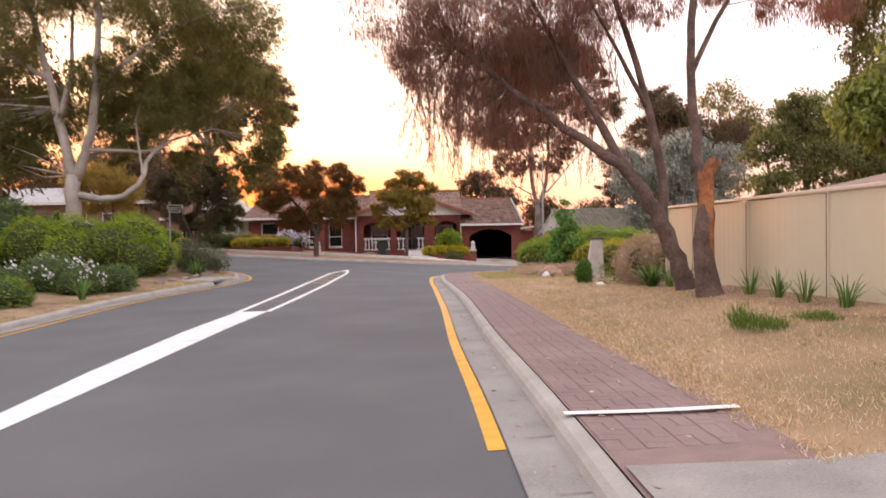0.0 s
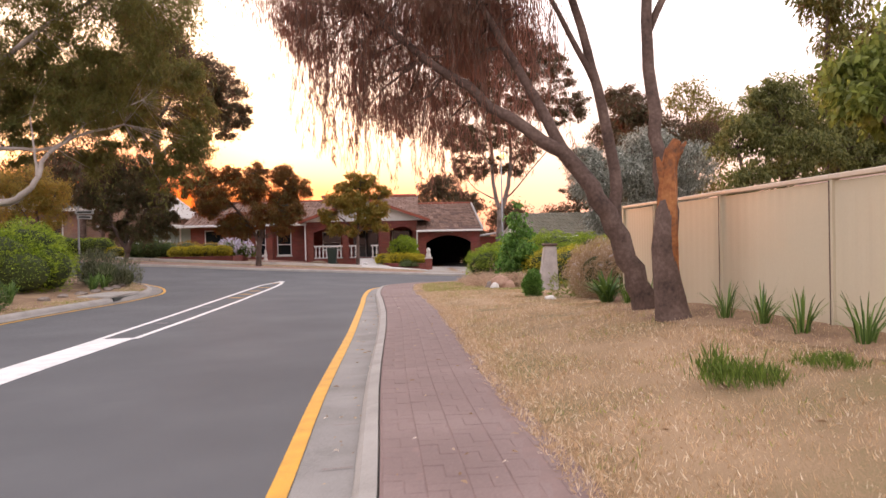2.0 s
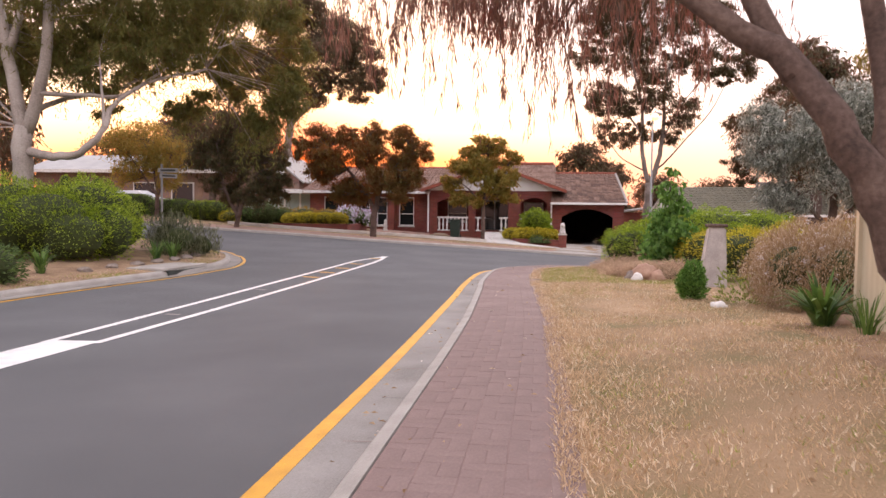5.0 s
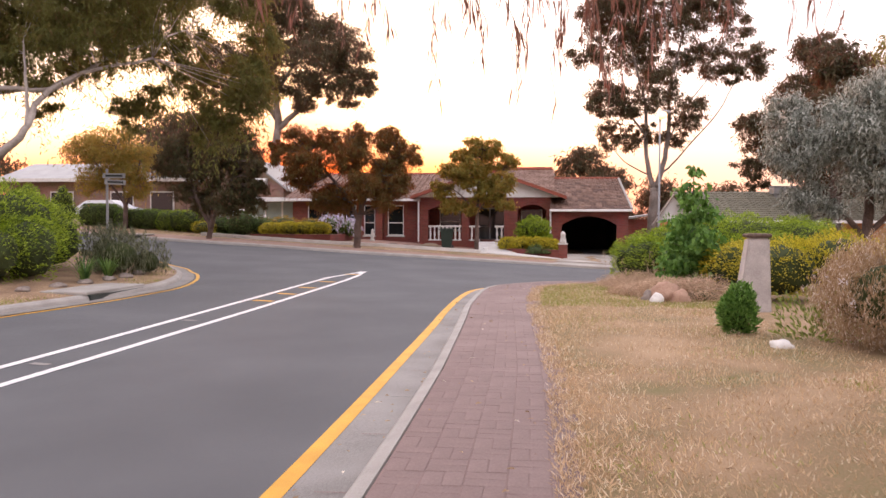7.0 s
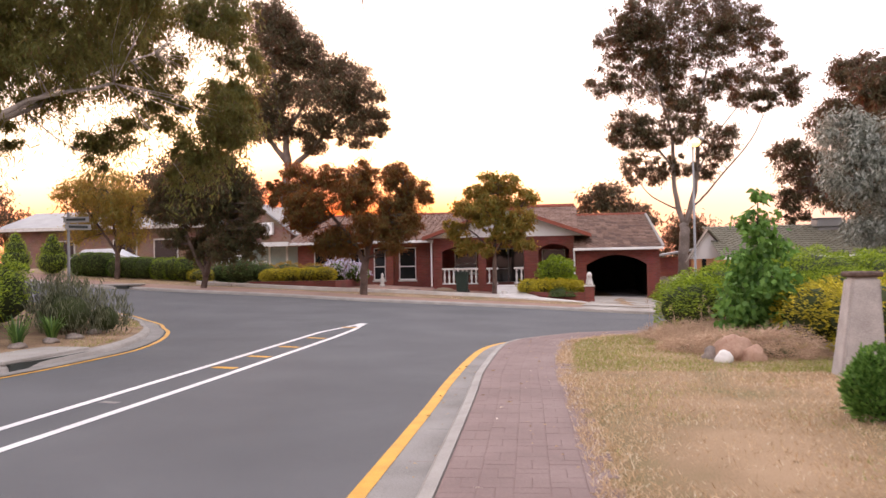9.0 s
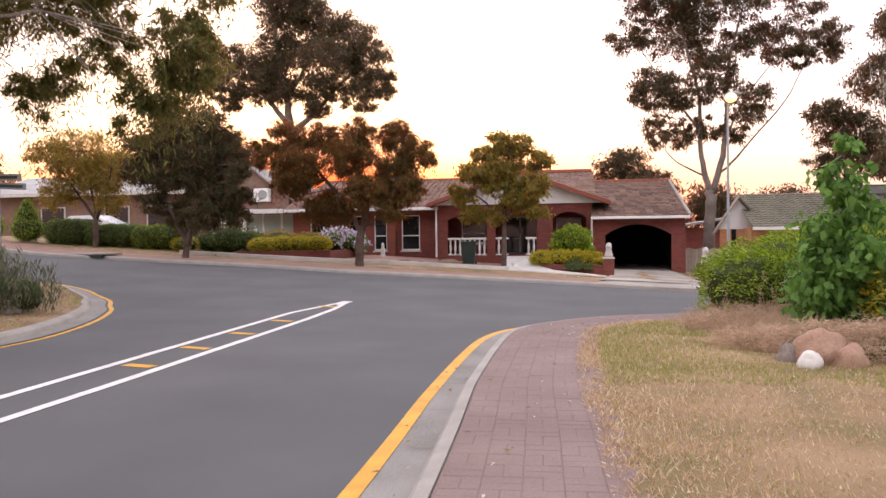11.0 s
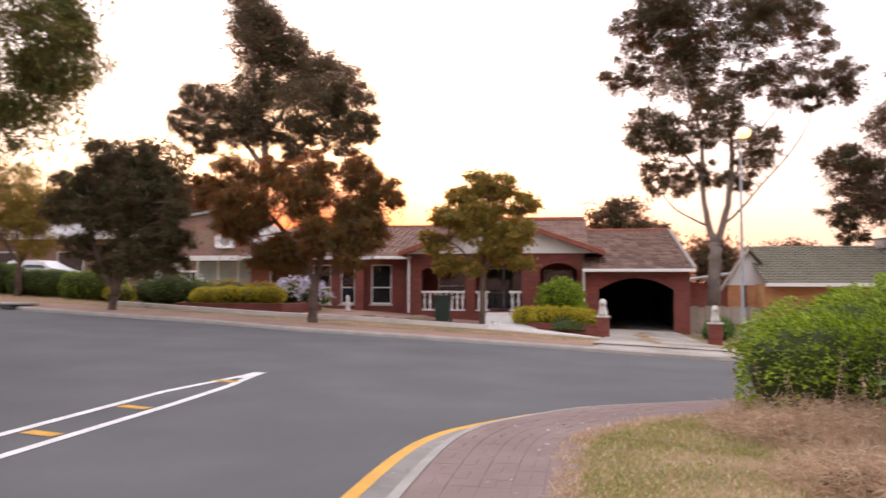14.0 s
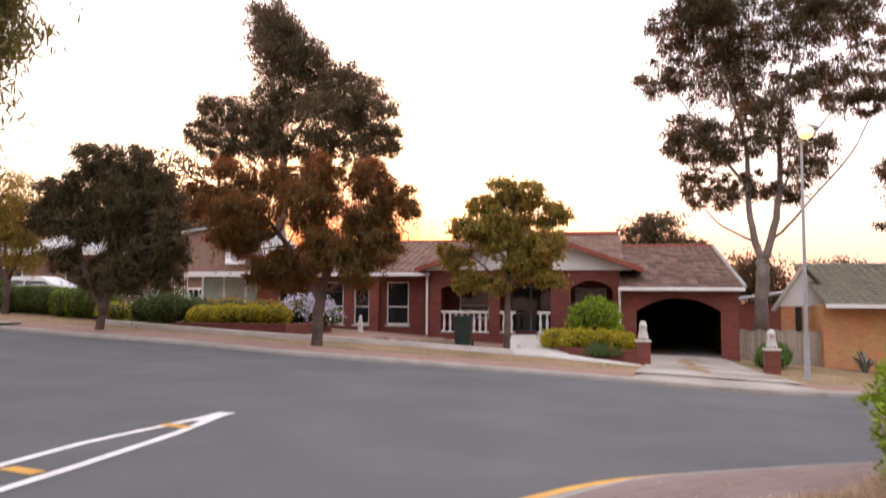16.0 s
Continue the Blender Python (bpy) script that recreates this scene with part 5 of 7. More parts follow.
def window(parent, x0, x1, z0, z1, y, split=True):
    """Aluminium window set in the wall's opening."""
    w = put("window", None, parent)
    e = 0.05
    fr = [(x0, x1, y - 0.03, y + 0.05, z0, z0 + e + 0.02), (x0, x1, y - 0.03, y + 0.05, z1 - e, z1), (x0, x0 + e, y - 0.03, y + 0.05, z0 + e, z1 - e), (x1 - e, x1, y - 0.03, y + 0.05, z0 + e, z1 - e)]
    zm = z0 + (z1 - z0) * 0.42
    if split:
        fr.append((x0 + e, x1 - e, y - 0.03, y + 0.04, zm - 0.025, zm + 0.025))
    part("frame", boxes(*fr), M["white"], w, "white aluminium frame")
    for a, b in (((z0 + e, zm - 0.025), (zm + 0.025, z1 - e)) if split else ((z0 + e, z1 - e),)) if split else ((z0 + e, z1 - e),):
        part("pane", boxes((x0 + e, x1 - e, y + 0.008, y + 0.014, a, b)), M["glass"], w)
    part("sill", boxes((x0 - 0.06, x1 + 0.06, y - 0.14, y + 0.02, z0 - 0.07, z0)), M["plaster"], w)
    return w


def tile_mesh(w=0.3, d=0.36):
    """One roof tile: a shallow S-curved slab lying along +y, thick at its lower edge."""
    V, F = [], []
    xs = [0, 0.12, 0.3, 0.6, 0.85, 1.0]
    hs = [0.035, 0.05, 0.035, 0.012, 0.012, 0.03]
    for x, h in zip(xs, hs):
        V += [(x * w, 0, h + 0.03), (x * w, 0, h - 0.012), (x * w, d, h - 0.012)]
    for k in range(len(xs) - 1):
        a, b = 3 * k, 3 * k + 3
        F += [(a, a + 1, b + 1, b), (a, b, b + 2, a + 2)]
    return V, F


def roof_plane(parent, corner, along_v, up_v, inside, material, separate=False, w=0.3, d=0.32):
    """Tile courses over a slope. corner: lower left; along_v, up_v: full edges; inside(u, v) says which tiles stand (metres)."""
    A, U = Vector(along_v), Vector(up_v)
    a, u = A.normalized(), U.normalized()
    nrm = a.cross(u).normalized()
    rot = Matrix((a, u, nrm)).transposed().to_4x4()
    V0, F0 = tile_mesh(w, d + 0.06)
    spots = []
    for j in range(int(U.length / d) + 1):
        for k in range(int(A.length / w) + 1):
            if (k + 0.5) * w <= A.length and (j + 0.3) * d <= U.length and inside((k + 0.5) * w, (j + 0.5) * d):
                spots.append((k * w, j * d))
    base = Matrix.Translation(corner) @ rot
    if separate:
        me = mesh_np("roof_tile", V0, F0, material)
        for s, v in spots[:300]:
            put("roof_tile", me, parent, at=base @ Matrix.Translation((s, v, RNG.uniform(0, 0.006))))
        spots = spots[300:]
    if spots:
        v0, f0 = np.array(V0), np.array(F0)
        V = np.concatenate([v0 + [s, v, RNG.uniform(0, 0.006)] for s, v in spots])
        F = np.concatenate([f0 + len(v0) * k for k in range(len(spots))])
        o = put("roof_tiles", mesh_np("roof_tiles", V, F, material), parent, at=base)
        tagged(o, kind="stuff")


def slab(bm, pts, thick):
    """A sloping slab under the given loop of points."""
    top = [bm.verts.new(p) for p in pts]
    low = [bm.verts.new((p[0], p[1], p[2] - thick)) for p in pts]
    bm.faces.new(top)
    bm.faces.new(low[::-1])
    n = len(pts)
    for i in range(n):
        bm.faces.new((top[i], top[(i + 1) % n], low[(i + 1) % n], low[i]))
    return bm


house = thing("brick_house", (0, 0, 0), "low red-brick house with arched porch and garage", "house")
SPACE = dict(g0=2.46, g1=6.44, gy=51.8)
bm = bmesh.new()
wall_with_holes(bm, 2.46, 6.44, -0.6, 2.0, 51.8, 52.04, [(3.0, 5.85, -0.6, 1.25, 0.47)])
part("garage_front", bm, M["brick"], house)
part("garage_side", boxes((6.2, 6.44, 52.04, 62, -0.8, 2.0), (2.46, 2.7, 52.04, 62, -0.8, 2.0), (2.7, 6.2, 61.8, 62, -0.8, 2.0)), M["brick"], house)
part("garage_floor", boxes((2.7, 6.2, 51.9, 61.8, -0.8, -0.33)), M["concrete"], house)
# sheets that carry the garage's inner shade in their colour
part("garage_shade_lining", boxes((2.7, 6.2, 52.1, 61.7, 1.98, 2.03), (2.71, 2.74, 52.1, 61.7, -0.33, 1.98), (6.16, 6.19, 52.1, 61.7, -0.33, 1.98), (2.74, 6.16, 61.6, 61.7, -0.33, 1.98)), M["dark"], house, "near-black sheets painted as the shade inside the garage")
bm = bmesh.new()
wall_with_holes(bm, -4.6, 2.44, -0.4, 2.72, 52.3, 52.54, [(-4.17, -2.33, 0.36, 2.02, 0.25), (-1.94, -0.04, 0.36, 2.3, 0.0), (0.68, 2.19, 0.36, 2.05, 0.29)])
part("porch_front", bm, M["brick"], house)
part("porch_floor", boxes((-4.6, 2.44, 52.54, 54.3, -0.4, 0.36), (-1.3, -0.4, 51.6, 52.28, -0.4, 0.24)), M["brick"], house)
part("porch_ceiling", boxes((-4.6, 2.44, 52.54, 54.3, 2.6, 2.68)), M["eaves_white"], house)
bm = bmesh.new()
wall_with_holes(bm, -4.36, 2.44, 0.36, 2.7, 54.3, 54.54, [(-3.8, -2.6, 0.9, 2.1, 0), (-1.75, -0.1, 0.4, 2.2, 0), (0.8, 2.0, 0.9, 2.1, 0)])
part("porch_back_wall", bm, M["brick"], house)
part("porch_side_wall", boxes((-4.6, -4.36, 52.54, 54.3, -0.4, 2.7)), M["brick"], house)
bm = bmesh.new()
wall_with_holes(bm, -12.3, -4.6, -0.2, 2.66, 53.9, 54.14, [(-6.72, -5.8, 0.6, 2.33, 0), (-8.1, -7.45, 0.6, 2.33, 0), (-9.4, -8.55, 0.6, 2.33, 0), (-11.4, -10.2, 0.9, 2.33, 0)])
part("wing_front", bm, M["brick"], house)
part("rear_wall", boxes((-12.3, -12.06, 54.14, 66, -0.2, 2.66), (-12.3, 6.44, 66, 66.24, -0.2, 2.66)), M["brick"], house)
# added near-black sheets, painted as shade in the rooms behind
part("wing_shade_sheet", boxes((-12, -4.7, 56.6, 56.7, 0, 2.6), (-4.3, 2.4, 56.6, 56.7, 0, 2.6)), M["dark"], house)
part("wing_pier", boxes((-7.32, -6.95, 53.5, 53.9, -0.2, 2.6)), M["brick"], house)
for a in ((-6.72, -5.8, 0.6, 2.33, 53.98), (-8.1, -7.45, 0.6, 2.33, 53.98), (-9.4, -8.55, 0.6, 2.33, 53.98), (-11.4, -10.2, 0.9, 2.33, 53.98), (-3.8, -2.6, 0.9, 2.1, 54.4), (0.8, 2.0, 0.9, 2.1, 54.4)):
    window(house, *a)
door = put("sliding_door", None, house)
part("frame", boxes((-1.75, -1.69, 54.38, 54.46, 0.4, 2.2), (-0.16, -0.1, 54.38, 54.46, 0.4, 2.2), (-1.69, -0.16, 54.38, 54.46, 2.13, 2.2), (-0.98, -0.9, 54.38, 54.46, 0.44, 2.13), (-1.69, -0.16, 54.38, 54.46, 0.4, 0.44), (-1.69, -0.98, 54.39, 54.45, 1.1, 1.15)), M["metal_grey"], door)
for a, b in ((-1.69, -0.98), (-0.9, -0.16)):
    part("pane", boxes((a, b, 54.42, 54.427, 0.44, 2.13)), M["glass"], door)

# roofs: solid decks, tiles on top
bm = bmesh.new()
slab(bm, [(2.4, 51.3, 2.05), (6.55, 51.3, 2.05), (6.55, 58.7, 4.02), (2.4, 58.7, 4.02)], 0.08)
slab(bm, [(2.4, 58.7, 4.02), (6.55, 58.7, 4.02), (6.55, 66.3, 2.0), (2.4, 66.3, 2.0)], 0.08)
part("garage_roof_deck", bm, M["tile"], house)
bm = bmesh.new()
slab(bm, [(-12.6, 53.3, 2.66), (-4.2, 53.3, 2.66), (-4.2, 60, 4.4), (-12.6, 60, 4.4)], 0.08)
slab(bm, [(-12.6, 60, 4.4), (2.6, 60, 4.4), (2.6, 66.4, 2.6), (-12.6, 66.4, 2.6)], 0.08)
slab(bm, [(-4.2, 55.3, 3.16), (2.6, 55.3, 3.16), (2.6, 60, 4.66), (-4.2, 60, 4.66)], 0.08)
part("main_roof_deck", bm, M["tile"], house)
bm = bmesh.new()
apex, ey = -0.85, 51.65
slab(bm, [(-5.05, ey, 2.70), (apex, ey, 4.16), (apex, 59.6, 4.16), (-5.05, 59.6, 2.70)], 0.07)
slab(bm, [(apex, ey, 4.16), (3.25, ey, 2.70), (3.25, 57.0, 2.70), (apex, 59.6, 4.16)], 0.07)
part("gable_roof_deck", bm, M["tile"], house)
bm = bmesh.new()
for s in (-1, 1):
    xe = -5.05 if s < 0 else 3.25
    v = [bm.verts.new(p) for p in ((xe, ey - 0.05, 2.6), (apex, ey - 0.05, 4.06), (apex, ey - 0.05, 4.24), (xe, ey - 0.05, 2.78), (xe, ey + 0.12, 2.6), (apex, ey + 0.12, 4.06), (apex, ey + 0.12, 4.24), (xe, ey + 0.12, 2.78))]
    for f in ((0, 1, 2, 3), (7, 6, 5, 4), (3, 2, 6, 7), (0, 4, 5, 1), (0, 3, 7, 4), (1, 5, 6, 2)):
        bm.faces.new([v[i] for i in f])
part("barge_board", bm, M["ridge"], house, "red-brown barge tiles on the gable")
bm = bmesh.new()
v = [bm.verts.new(p) for p in ((-4.75, 52.2, 2.72), (2.95, 52.2, 2.72), (apex, 52.2, 4.08), (-4.75, 52.4, 2.72), (2.95, 52.4, 2.72), (apex, 52.4, 4.08))]
for f in ((0, 1, 2), (5, 4, 3), (0, 3, 4, 1), (1, 4, 5, 2), (2, 5, 3, 0)):
    bm.faces.new([v[i] for i in f])
part("gable_face", bm, M["white"], house, "white painted gable sheeting")
part("gutter", boxes((2.36, 6.56, 51.2, 51.32, 1.95, 2.07), bevel=0.015), M["white"], house, "white gutter")
part("gutter", boxes((-12.5, -4.65, 53.18, 53.3, 2.54, 2.68), bevel=0.015), M["white"], house, "white gutter")
part("eaves", boxes((2.46, 6.5, 51.32, 51.8, 1.96, 2.0)), M["eaves_white"], house)
part("eaves", boxes((-12.5, -4.6, 53.3, 53.9, 2.56, 2.6)), M["eaves_white"], house)
for x, y, z0, z1 in ((-4.68, 52.2, 0.3, 2.6), (2.42, 51.75, -0.4, 1.96)):
    bm = lathe(bmesh.new(), [(0.045, z0), (0.045, z1)], 8, (x, y, 0))
    part("downpipe", bm, M["white"], house)
part("verge_trim", slab(bmesh.new(), [(6.5, 51.25, 2.15), (6.62, 51.25, 2.15), (6.62, 58.7, 4.12), (6.5, 58.7, 4.12)], 0.1), M["kerb"], house, "pale mortared verge tiles")
bm = bmesh.new()
for a, b, r in (((2.45, 58.7, 4.06), (6.6, 58.7, 4.06), 0.09), ((-12.6, 60, 4.44), (-4.2, 60, 4.44), 0.1), ((-4.3, 60, 4.72), (2.62, 60, 4.72), 0.15), ((apex, ey, 4.2), (apex, 59, 4.2), 0.1)):
    tube(bm, [a, b], [r, r], 8)
part("ridge_capping", bm, M["ridge"], house, "dark red ridge capping")
part("ridge_wall", boxes((-4.2, 2.6, 60.02, 60.2, 4.3, 4.68)), M["ridge"], house)

BALUSTER = [(0.055, 0.0), (0.055, 0.05), (0.03, 0.08), (0.05, 0.2), (0.062, 0.3), (0.045, 0.42), (0.028, 0.52), (0.05, 0.6), (0.05, 0.66)]


def balustrade(x0, x1):
    b = put("balustrade", None, house)
    part("top_rail", boxes((x0, x1, 52.3, 52.46, 1.1, 1.2), bevel=0.012), M["white"], b)
    part("bottom_rail", boxes((x0, x1, 52.3, 52.46, 0.38, 0.44), bevel=0.012), M["white"], b)
    n = max(2, round((x1 - x0) / 0.235))
    me = None
    for k in range(n):
        x = x0 + (x1 - x0) * (k + 0.5) / n
        if me is None:
            o = part("baluster", lathe(bmesh.new(), BALUSTER, 10), M["white"], b, smooth=True, at=(x, 52.38, 0.44))
            me = o.data
        else:
            put("baluster", me, b, at=(x, 52.38, 0.44))
    return b


balustrade(-4.16, -2.34)
balustrade(-1.93, -1.35)
balustrade(-0.55, -0.05)
balustrade(0.69, 1.5)

# television aerial
aerial = thing("tv_aerial", (2.75, 61, 4.0), "thin roof aerial with a bird-like crosspiece", "aerial")
part("mast", tube(bmesh.new(), [(0, 0, 0), (0, 0, 1.75)], [0.02, 0.015], 6), M["metal_grey"], aerial)
part("crosspiece", tube(bmesh.new(), [(-0.35, 0, 1.6), (0.35, 0, 1.72)], [0.015, 0.015], 5), M["metal_grey"], aerial)

# ---- front garden ----
bed = thing("planter_bed", (0, 0, 0), "low red-brick planter wall with earth", "planter")
zb = zt(-10, 47.2)
part("planter_wall", boxes((-12.2, -8.15, 46.95, 47.17, zb - 0.3, zb + 0.34), (-8.37, -8.15, 47.17, 51.4, zb - 0.3, zb + 0.32), (-12.2, -11.98, 47.17, 51.4, zb - 0.3, zb + 0.32), bevel=0.01), M["brick"], bed)
part("planter_soil", boxes((-11.98, -8.37, 47.17, 51.4, zb - 0.2, zb + 0.26)), M["soil"], bed)
shrub("box_hedge", (-10.1, 47.75, zb + 0.26), "clipped low yellow-green hedge in the planter", [(-1.25, 0, 0.3, 0.62, 0.34), (-0.4, 0, 0.32, 0.6, 0.36), (0.45, 0, 0.32, 0.6, 0.34), (1.2, 0, 0.32, 0.55, 0.36)], M["leaf_yellow"], 14000, (0.07, 0.034), category="hedge")
shrub("hydrangea_bush", (-8.9, 50.6, zb + 0.2), "hydrangea with pale mauve flower heads", [(0, 0, 0.45, 0.75, 0.5), (0.8, -0.3, 0.35, 0.6, 0.4)], M["leaf_box"], 2200, (0.12, 0.06), flowers=(M["petal_mauve"], 90, 0.12))
shrub("garden_shrub", (-11.4, 49.8, zb + 0.26), "loose green garden shrub in the planter", [(0, 0, 0.45, 0.8, 0.5), (1.2, 0.4, 0.4, 0.7, 0.45), (-1.4, 0.3, 0.45, 0.8, 0.5)], M["leaf_small"], 3500, (0.12, 0.04))
shrub("white_flower_bush", (-13.2, 48.6, zt(-13, 48.6)), "dark bush with a few white flowers", [(0, 0, 0.6, 0.9, 0.65), (-1.0, 0.2, 0.5, 0.7, 0.55), (0.9, 0.3, 0.45, 0.6, 0.5)], M["leaf_dark"], 3600, (0.12, 0.04), flowers=(M["petal_white"], 9, 0.09))

edge = smooth_line([(-14.5, 46.6), (-12, 46.45), (-8.2, 46.5), (-5.5, 47.1), (-2.9, 47.2), (-0.9, 47.3)], 4)
strip("garden_edging", [offset(edge, 0.1), offset(edge, 0.09), offset(edge, -0.09), offset(edge, -0.1)], [0.0, 0.17, 0.17, 0.0], M["pale_concrete"], verge_z, label="white-painted concrete garden edging", category="edging")
fy = smooth_line([(-8.0, 47.6), (-5.5, 47.3), (-2.9, 47.4), (-0.9, 47.5)], 4)
strip("front_yard_paving", [fy, fy * [1, 0] + [0, 53.6]], [0.04, 0.05], M["far_paving"], verge_z, label="pinkish paved front yard", category="paving", sub=3)
def ramp_z(x, y):
    u = np.clip((y - 47.3) / 4.3, 0, 1)
    return verge_z(x, y) * (1 - u) + 0.3 * u


strip("entry_path", [np.array([(-1.4, 51.6), (-1.3, 49.6), (-1.15, 48.2), (-1.05, 47.2)]), np.array([(-0.2, 51.6), (0.0, 49.6), (0.8, 47.8), (2.85, 46.4)])], [0.06, 0.06], M["pale_concrete"], ramp_z, label="pale concrete path to the porch", category="path", sub=4)
front = np.array([(-1.05, 47.2), (0.25, 46.94), (1.55, 46.67), (2.85, 46.4)])
strip("entry_path_edge", [front + [0, 0.02], front, front - [0, 0.06]], [0.062, 0.058, -0.12], M["pale_concrete"], ramp_z, label="pale concrete edge of the porch path", category="path")
drv = [np.array([(3.0, 51.9), (3.0, 48.5), (2.95, 46.4), (2.6, 43.9), (2.45, 43.1)]), np.array([(5.95, 51.9), (6.1, 48.5), (6.25, 46.4), (6.35, 43.9), (6.4, 43.1)])]
drv = [smooth_line(d, 4) for d in drv]
strip("driveway", drv, [0.06, 0.06], M["drive"], verge_z, label="sloping pale concrete driveway to the garage", category="driveway", sub=6)

ap = KERB_F[(KERB_F[:, 0] > 2.1) & (KERB_F[:, 0] < 6.7)]
strip("driveway_apron", [offset(ap, 0.03), offset(ap, 0.01), offset(ap, -0.2), offset(ap, -1.6)], [-0.02, 0.085, 0.128, 0.15], M["drive"], road_z, label="pale concrete crossing from road to driveway", category="driveway", sub=2)
dirt = np.array([(4.35 + 0.12 * math.sin(k * 0.9), 44.4 + 0.36 * k) for k in range(18)])
wide = np.array([[0.05 + 0.3 * math.sin(k / 17 * math.pi) * (0.55 + 0.45 * math.sin(k * 2.3)), 0] for k in range(18)])
strip("dirt_strip", [dirt - wide, dirt + wide * [1.25, 0]], [0.066, 0.066], M["litter"], verge_z, label="strip of brown dirt and weeds down the driveway", category="dirt", sub=3)
rw = thing("curved_planter", (0, 0, 0), "curved low brick retaining wall with soil", "planter")
line = smooth_line([(-0.05, 50.4), (0.2, 48.9), (0.9, 47.9), (2.0, 47.25), (2.75, 47.05)], 5)
bm = bmesh.new()
ins = offset(line, -0.22)
for k in range(len(line) - 1):
    z0, z1 = -0.7, 0.12
    pts = [line[k], line[k + 1], ins[k + 1], ins[k]]
    v = [bm.verts.new((*p, z)) for z in (z0, z1) for p in pts]
    for f in ((0, 1, 5, 4), (2, 3, 7, 6), (4, 5, 6, 7)):
        bm.faces.new([v[i] for i in f])
bmesh.ops.remove_doubles(bm, verts=list(bm.verts), dist=0.004)
part("retaining_wall", bm, M["brick"], rw)
bm = bmesh.new()
v = [bm.verts.new((*p, 0.06)) for p in ins] + [bm.verts.new((2.7, 51.2, 0.06)), bm.verts.new((0.1, 51.2, 0.06))]
bm.faces.new(v)
part("planter_soil", bm, M["soil"], rw)
shrub("box_hedge", (1.3, 48.4, 0.06), "low yellow-green hedge on the curved wall", [(-0.95, 0.6, 0.25, 0.5, 0.34), (-0.3, 0.1, 0.25, 0.5, 0.34), (0.4, -0.3, 0.25, 0.5, 0.34), (1.0, -0.6, 0.22, 0.45, 0.32)], M["leaf_yellow"], 14000, (0.09, 0.034), category="hedge", rough=0.24)
shrub("topiary_ball", (1.55, 49.8, 0.06), "clipped round green bush by the porch", [(0, 0, 0.85, 0.78, 0.72), (0.4, -0.3, 0.4, 0.5, 0.42)], M["leaf_hedge"], 12000, (0.1, 0.04), rough=0.24)
shrub("trailing_bush", (1.7, 47.5, -0.1), "small trailing green bush over the brick wall", [(0, 0, 0.1, 0.45, 0.3), (0.5, -0.15, 0.05, 0.35, 0.25)], M["leaf_dark"], 1300, (0.09, 0.03))


def gate_post(x, y, label):
    z = zt(x, y)
    p = thing("brick_gatepost", (x, y, z - 0.1), label, "gatepost", "brick gateposts")
    part("pier", boxes((-0.2, 0.2, -0.2, 0.2, 0, 0.78), bevel=0.01), M["brick"], p)
    part("cap", boxes((-0.23, 0.23, -0.23, 0.23, 0.782, 0.84), bevel=0.015), M["plaster"], p, "pale concrete cap")
    s = bmesh.new()
    lathe(s, [(0.15, 0), (0.16, 0.08), (0.13, 0.2), (0.1, 0.32), (0.12, 0.4), (0.1, 0.5), (0.04, 0.56)], 12)
    bmesh.ops.create_uvsphere(s, u_segments=10, v_segments=7, radius=0.09, matrix=Matrix.Translation((0.0, -0.08, 0.42)))
    box(s, -0.11, -0.04, -0.2, -0.02, 0, 0.14, bevel=0.02)
    box(s, 0.04, 0.11, -0.2, -0.02, 0, 0.14, bevel=0.02)
    tagged(part("lion_statue", s, M["plaster"], None, smooth=True, at=(x, y, z + 0.74)), "small seated pale concrete lion on a gatepost", "statue", "gatepost statues")


gate_post(2.95, 47.2, "square red-brick gatepost beside the driveway")
gate_post(6.6, 47.6, "square red-brick gatepost beyond the driveway")
tagged(part("garden_ornament", lathe(bmesh.new(), [(0.14, 0), (0.14, 0.1), (0.09, 0.16), (0.12, 0.35), (0.06, 0.5), (0.08, 0.6), (0.02, 0.68)], 10), M["plaster"], None, smooth=True, at=(-7.1, 51.6, zt(-7.1, 51.6, 0.04))), "pale concrete garden ornament by the wall", "ornament")

wb = thing("wheelie_bin", (-2.7, 48.7, zt(-2.7, 48.7, 0.04)), "dark green wheelie bin on the kerbside", "bin")
bm = bmesh.new()
v = [bm.verts.new(p) for p in ((-0.22, -0.22, 0.05), (0.22, -0.22, 0.05), (0.22, 0.22, 0.05), (-0.22, 0.22, 0.05), (-0.29, -0.3, 0.95), (0.29, -0.3, 0.95), (0.29, 0.33, 0.95), (-0.29, 0.33, 0.95))]
for f in ((3, 2, 1, 0), (4, 5, 6, 7), (0, 1, 5, 4), (1, 2, 6, 5), (2, 3, 7, 6), (3, 0, 4, 7)):
    bm.faces.new([v[i] for i in f])
bmesh.ops.bevel(bm, geom=list(bm.edges), offset=0.025, segments=2, affect="EDGES")
part("body", bm, M["bin_green"], wb)
part("lid", boxes((-0.31, 0.31, -0.33, 0.36, 0.955, 1.02), bevel=0.02), M["bin_green"], wb)
for s in (-1, 1):
    part("wheel", tube(bmesh.new(), [(s * 0.24, 0.28, 0.1), (s * 0.3, 0.28, 0.1)], [0.1, 0.1], 14), M["tyre"], wb)

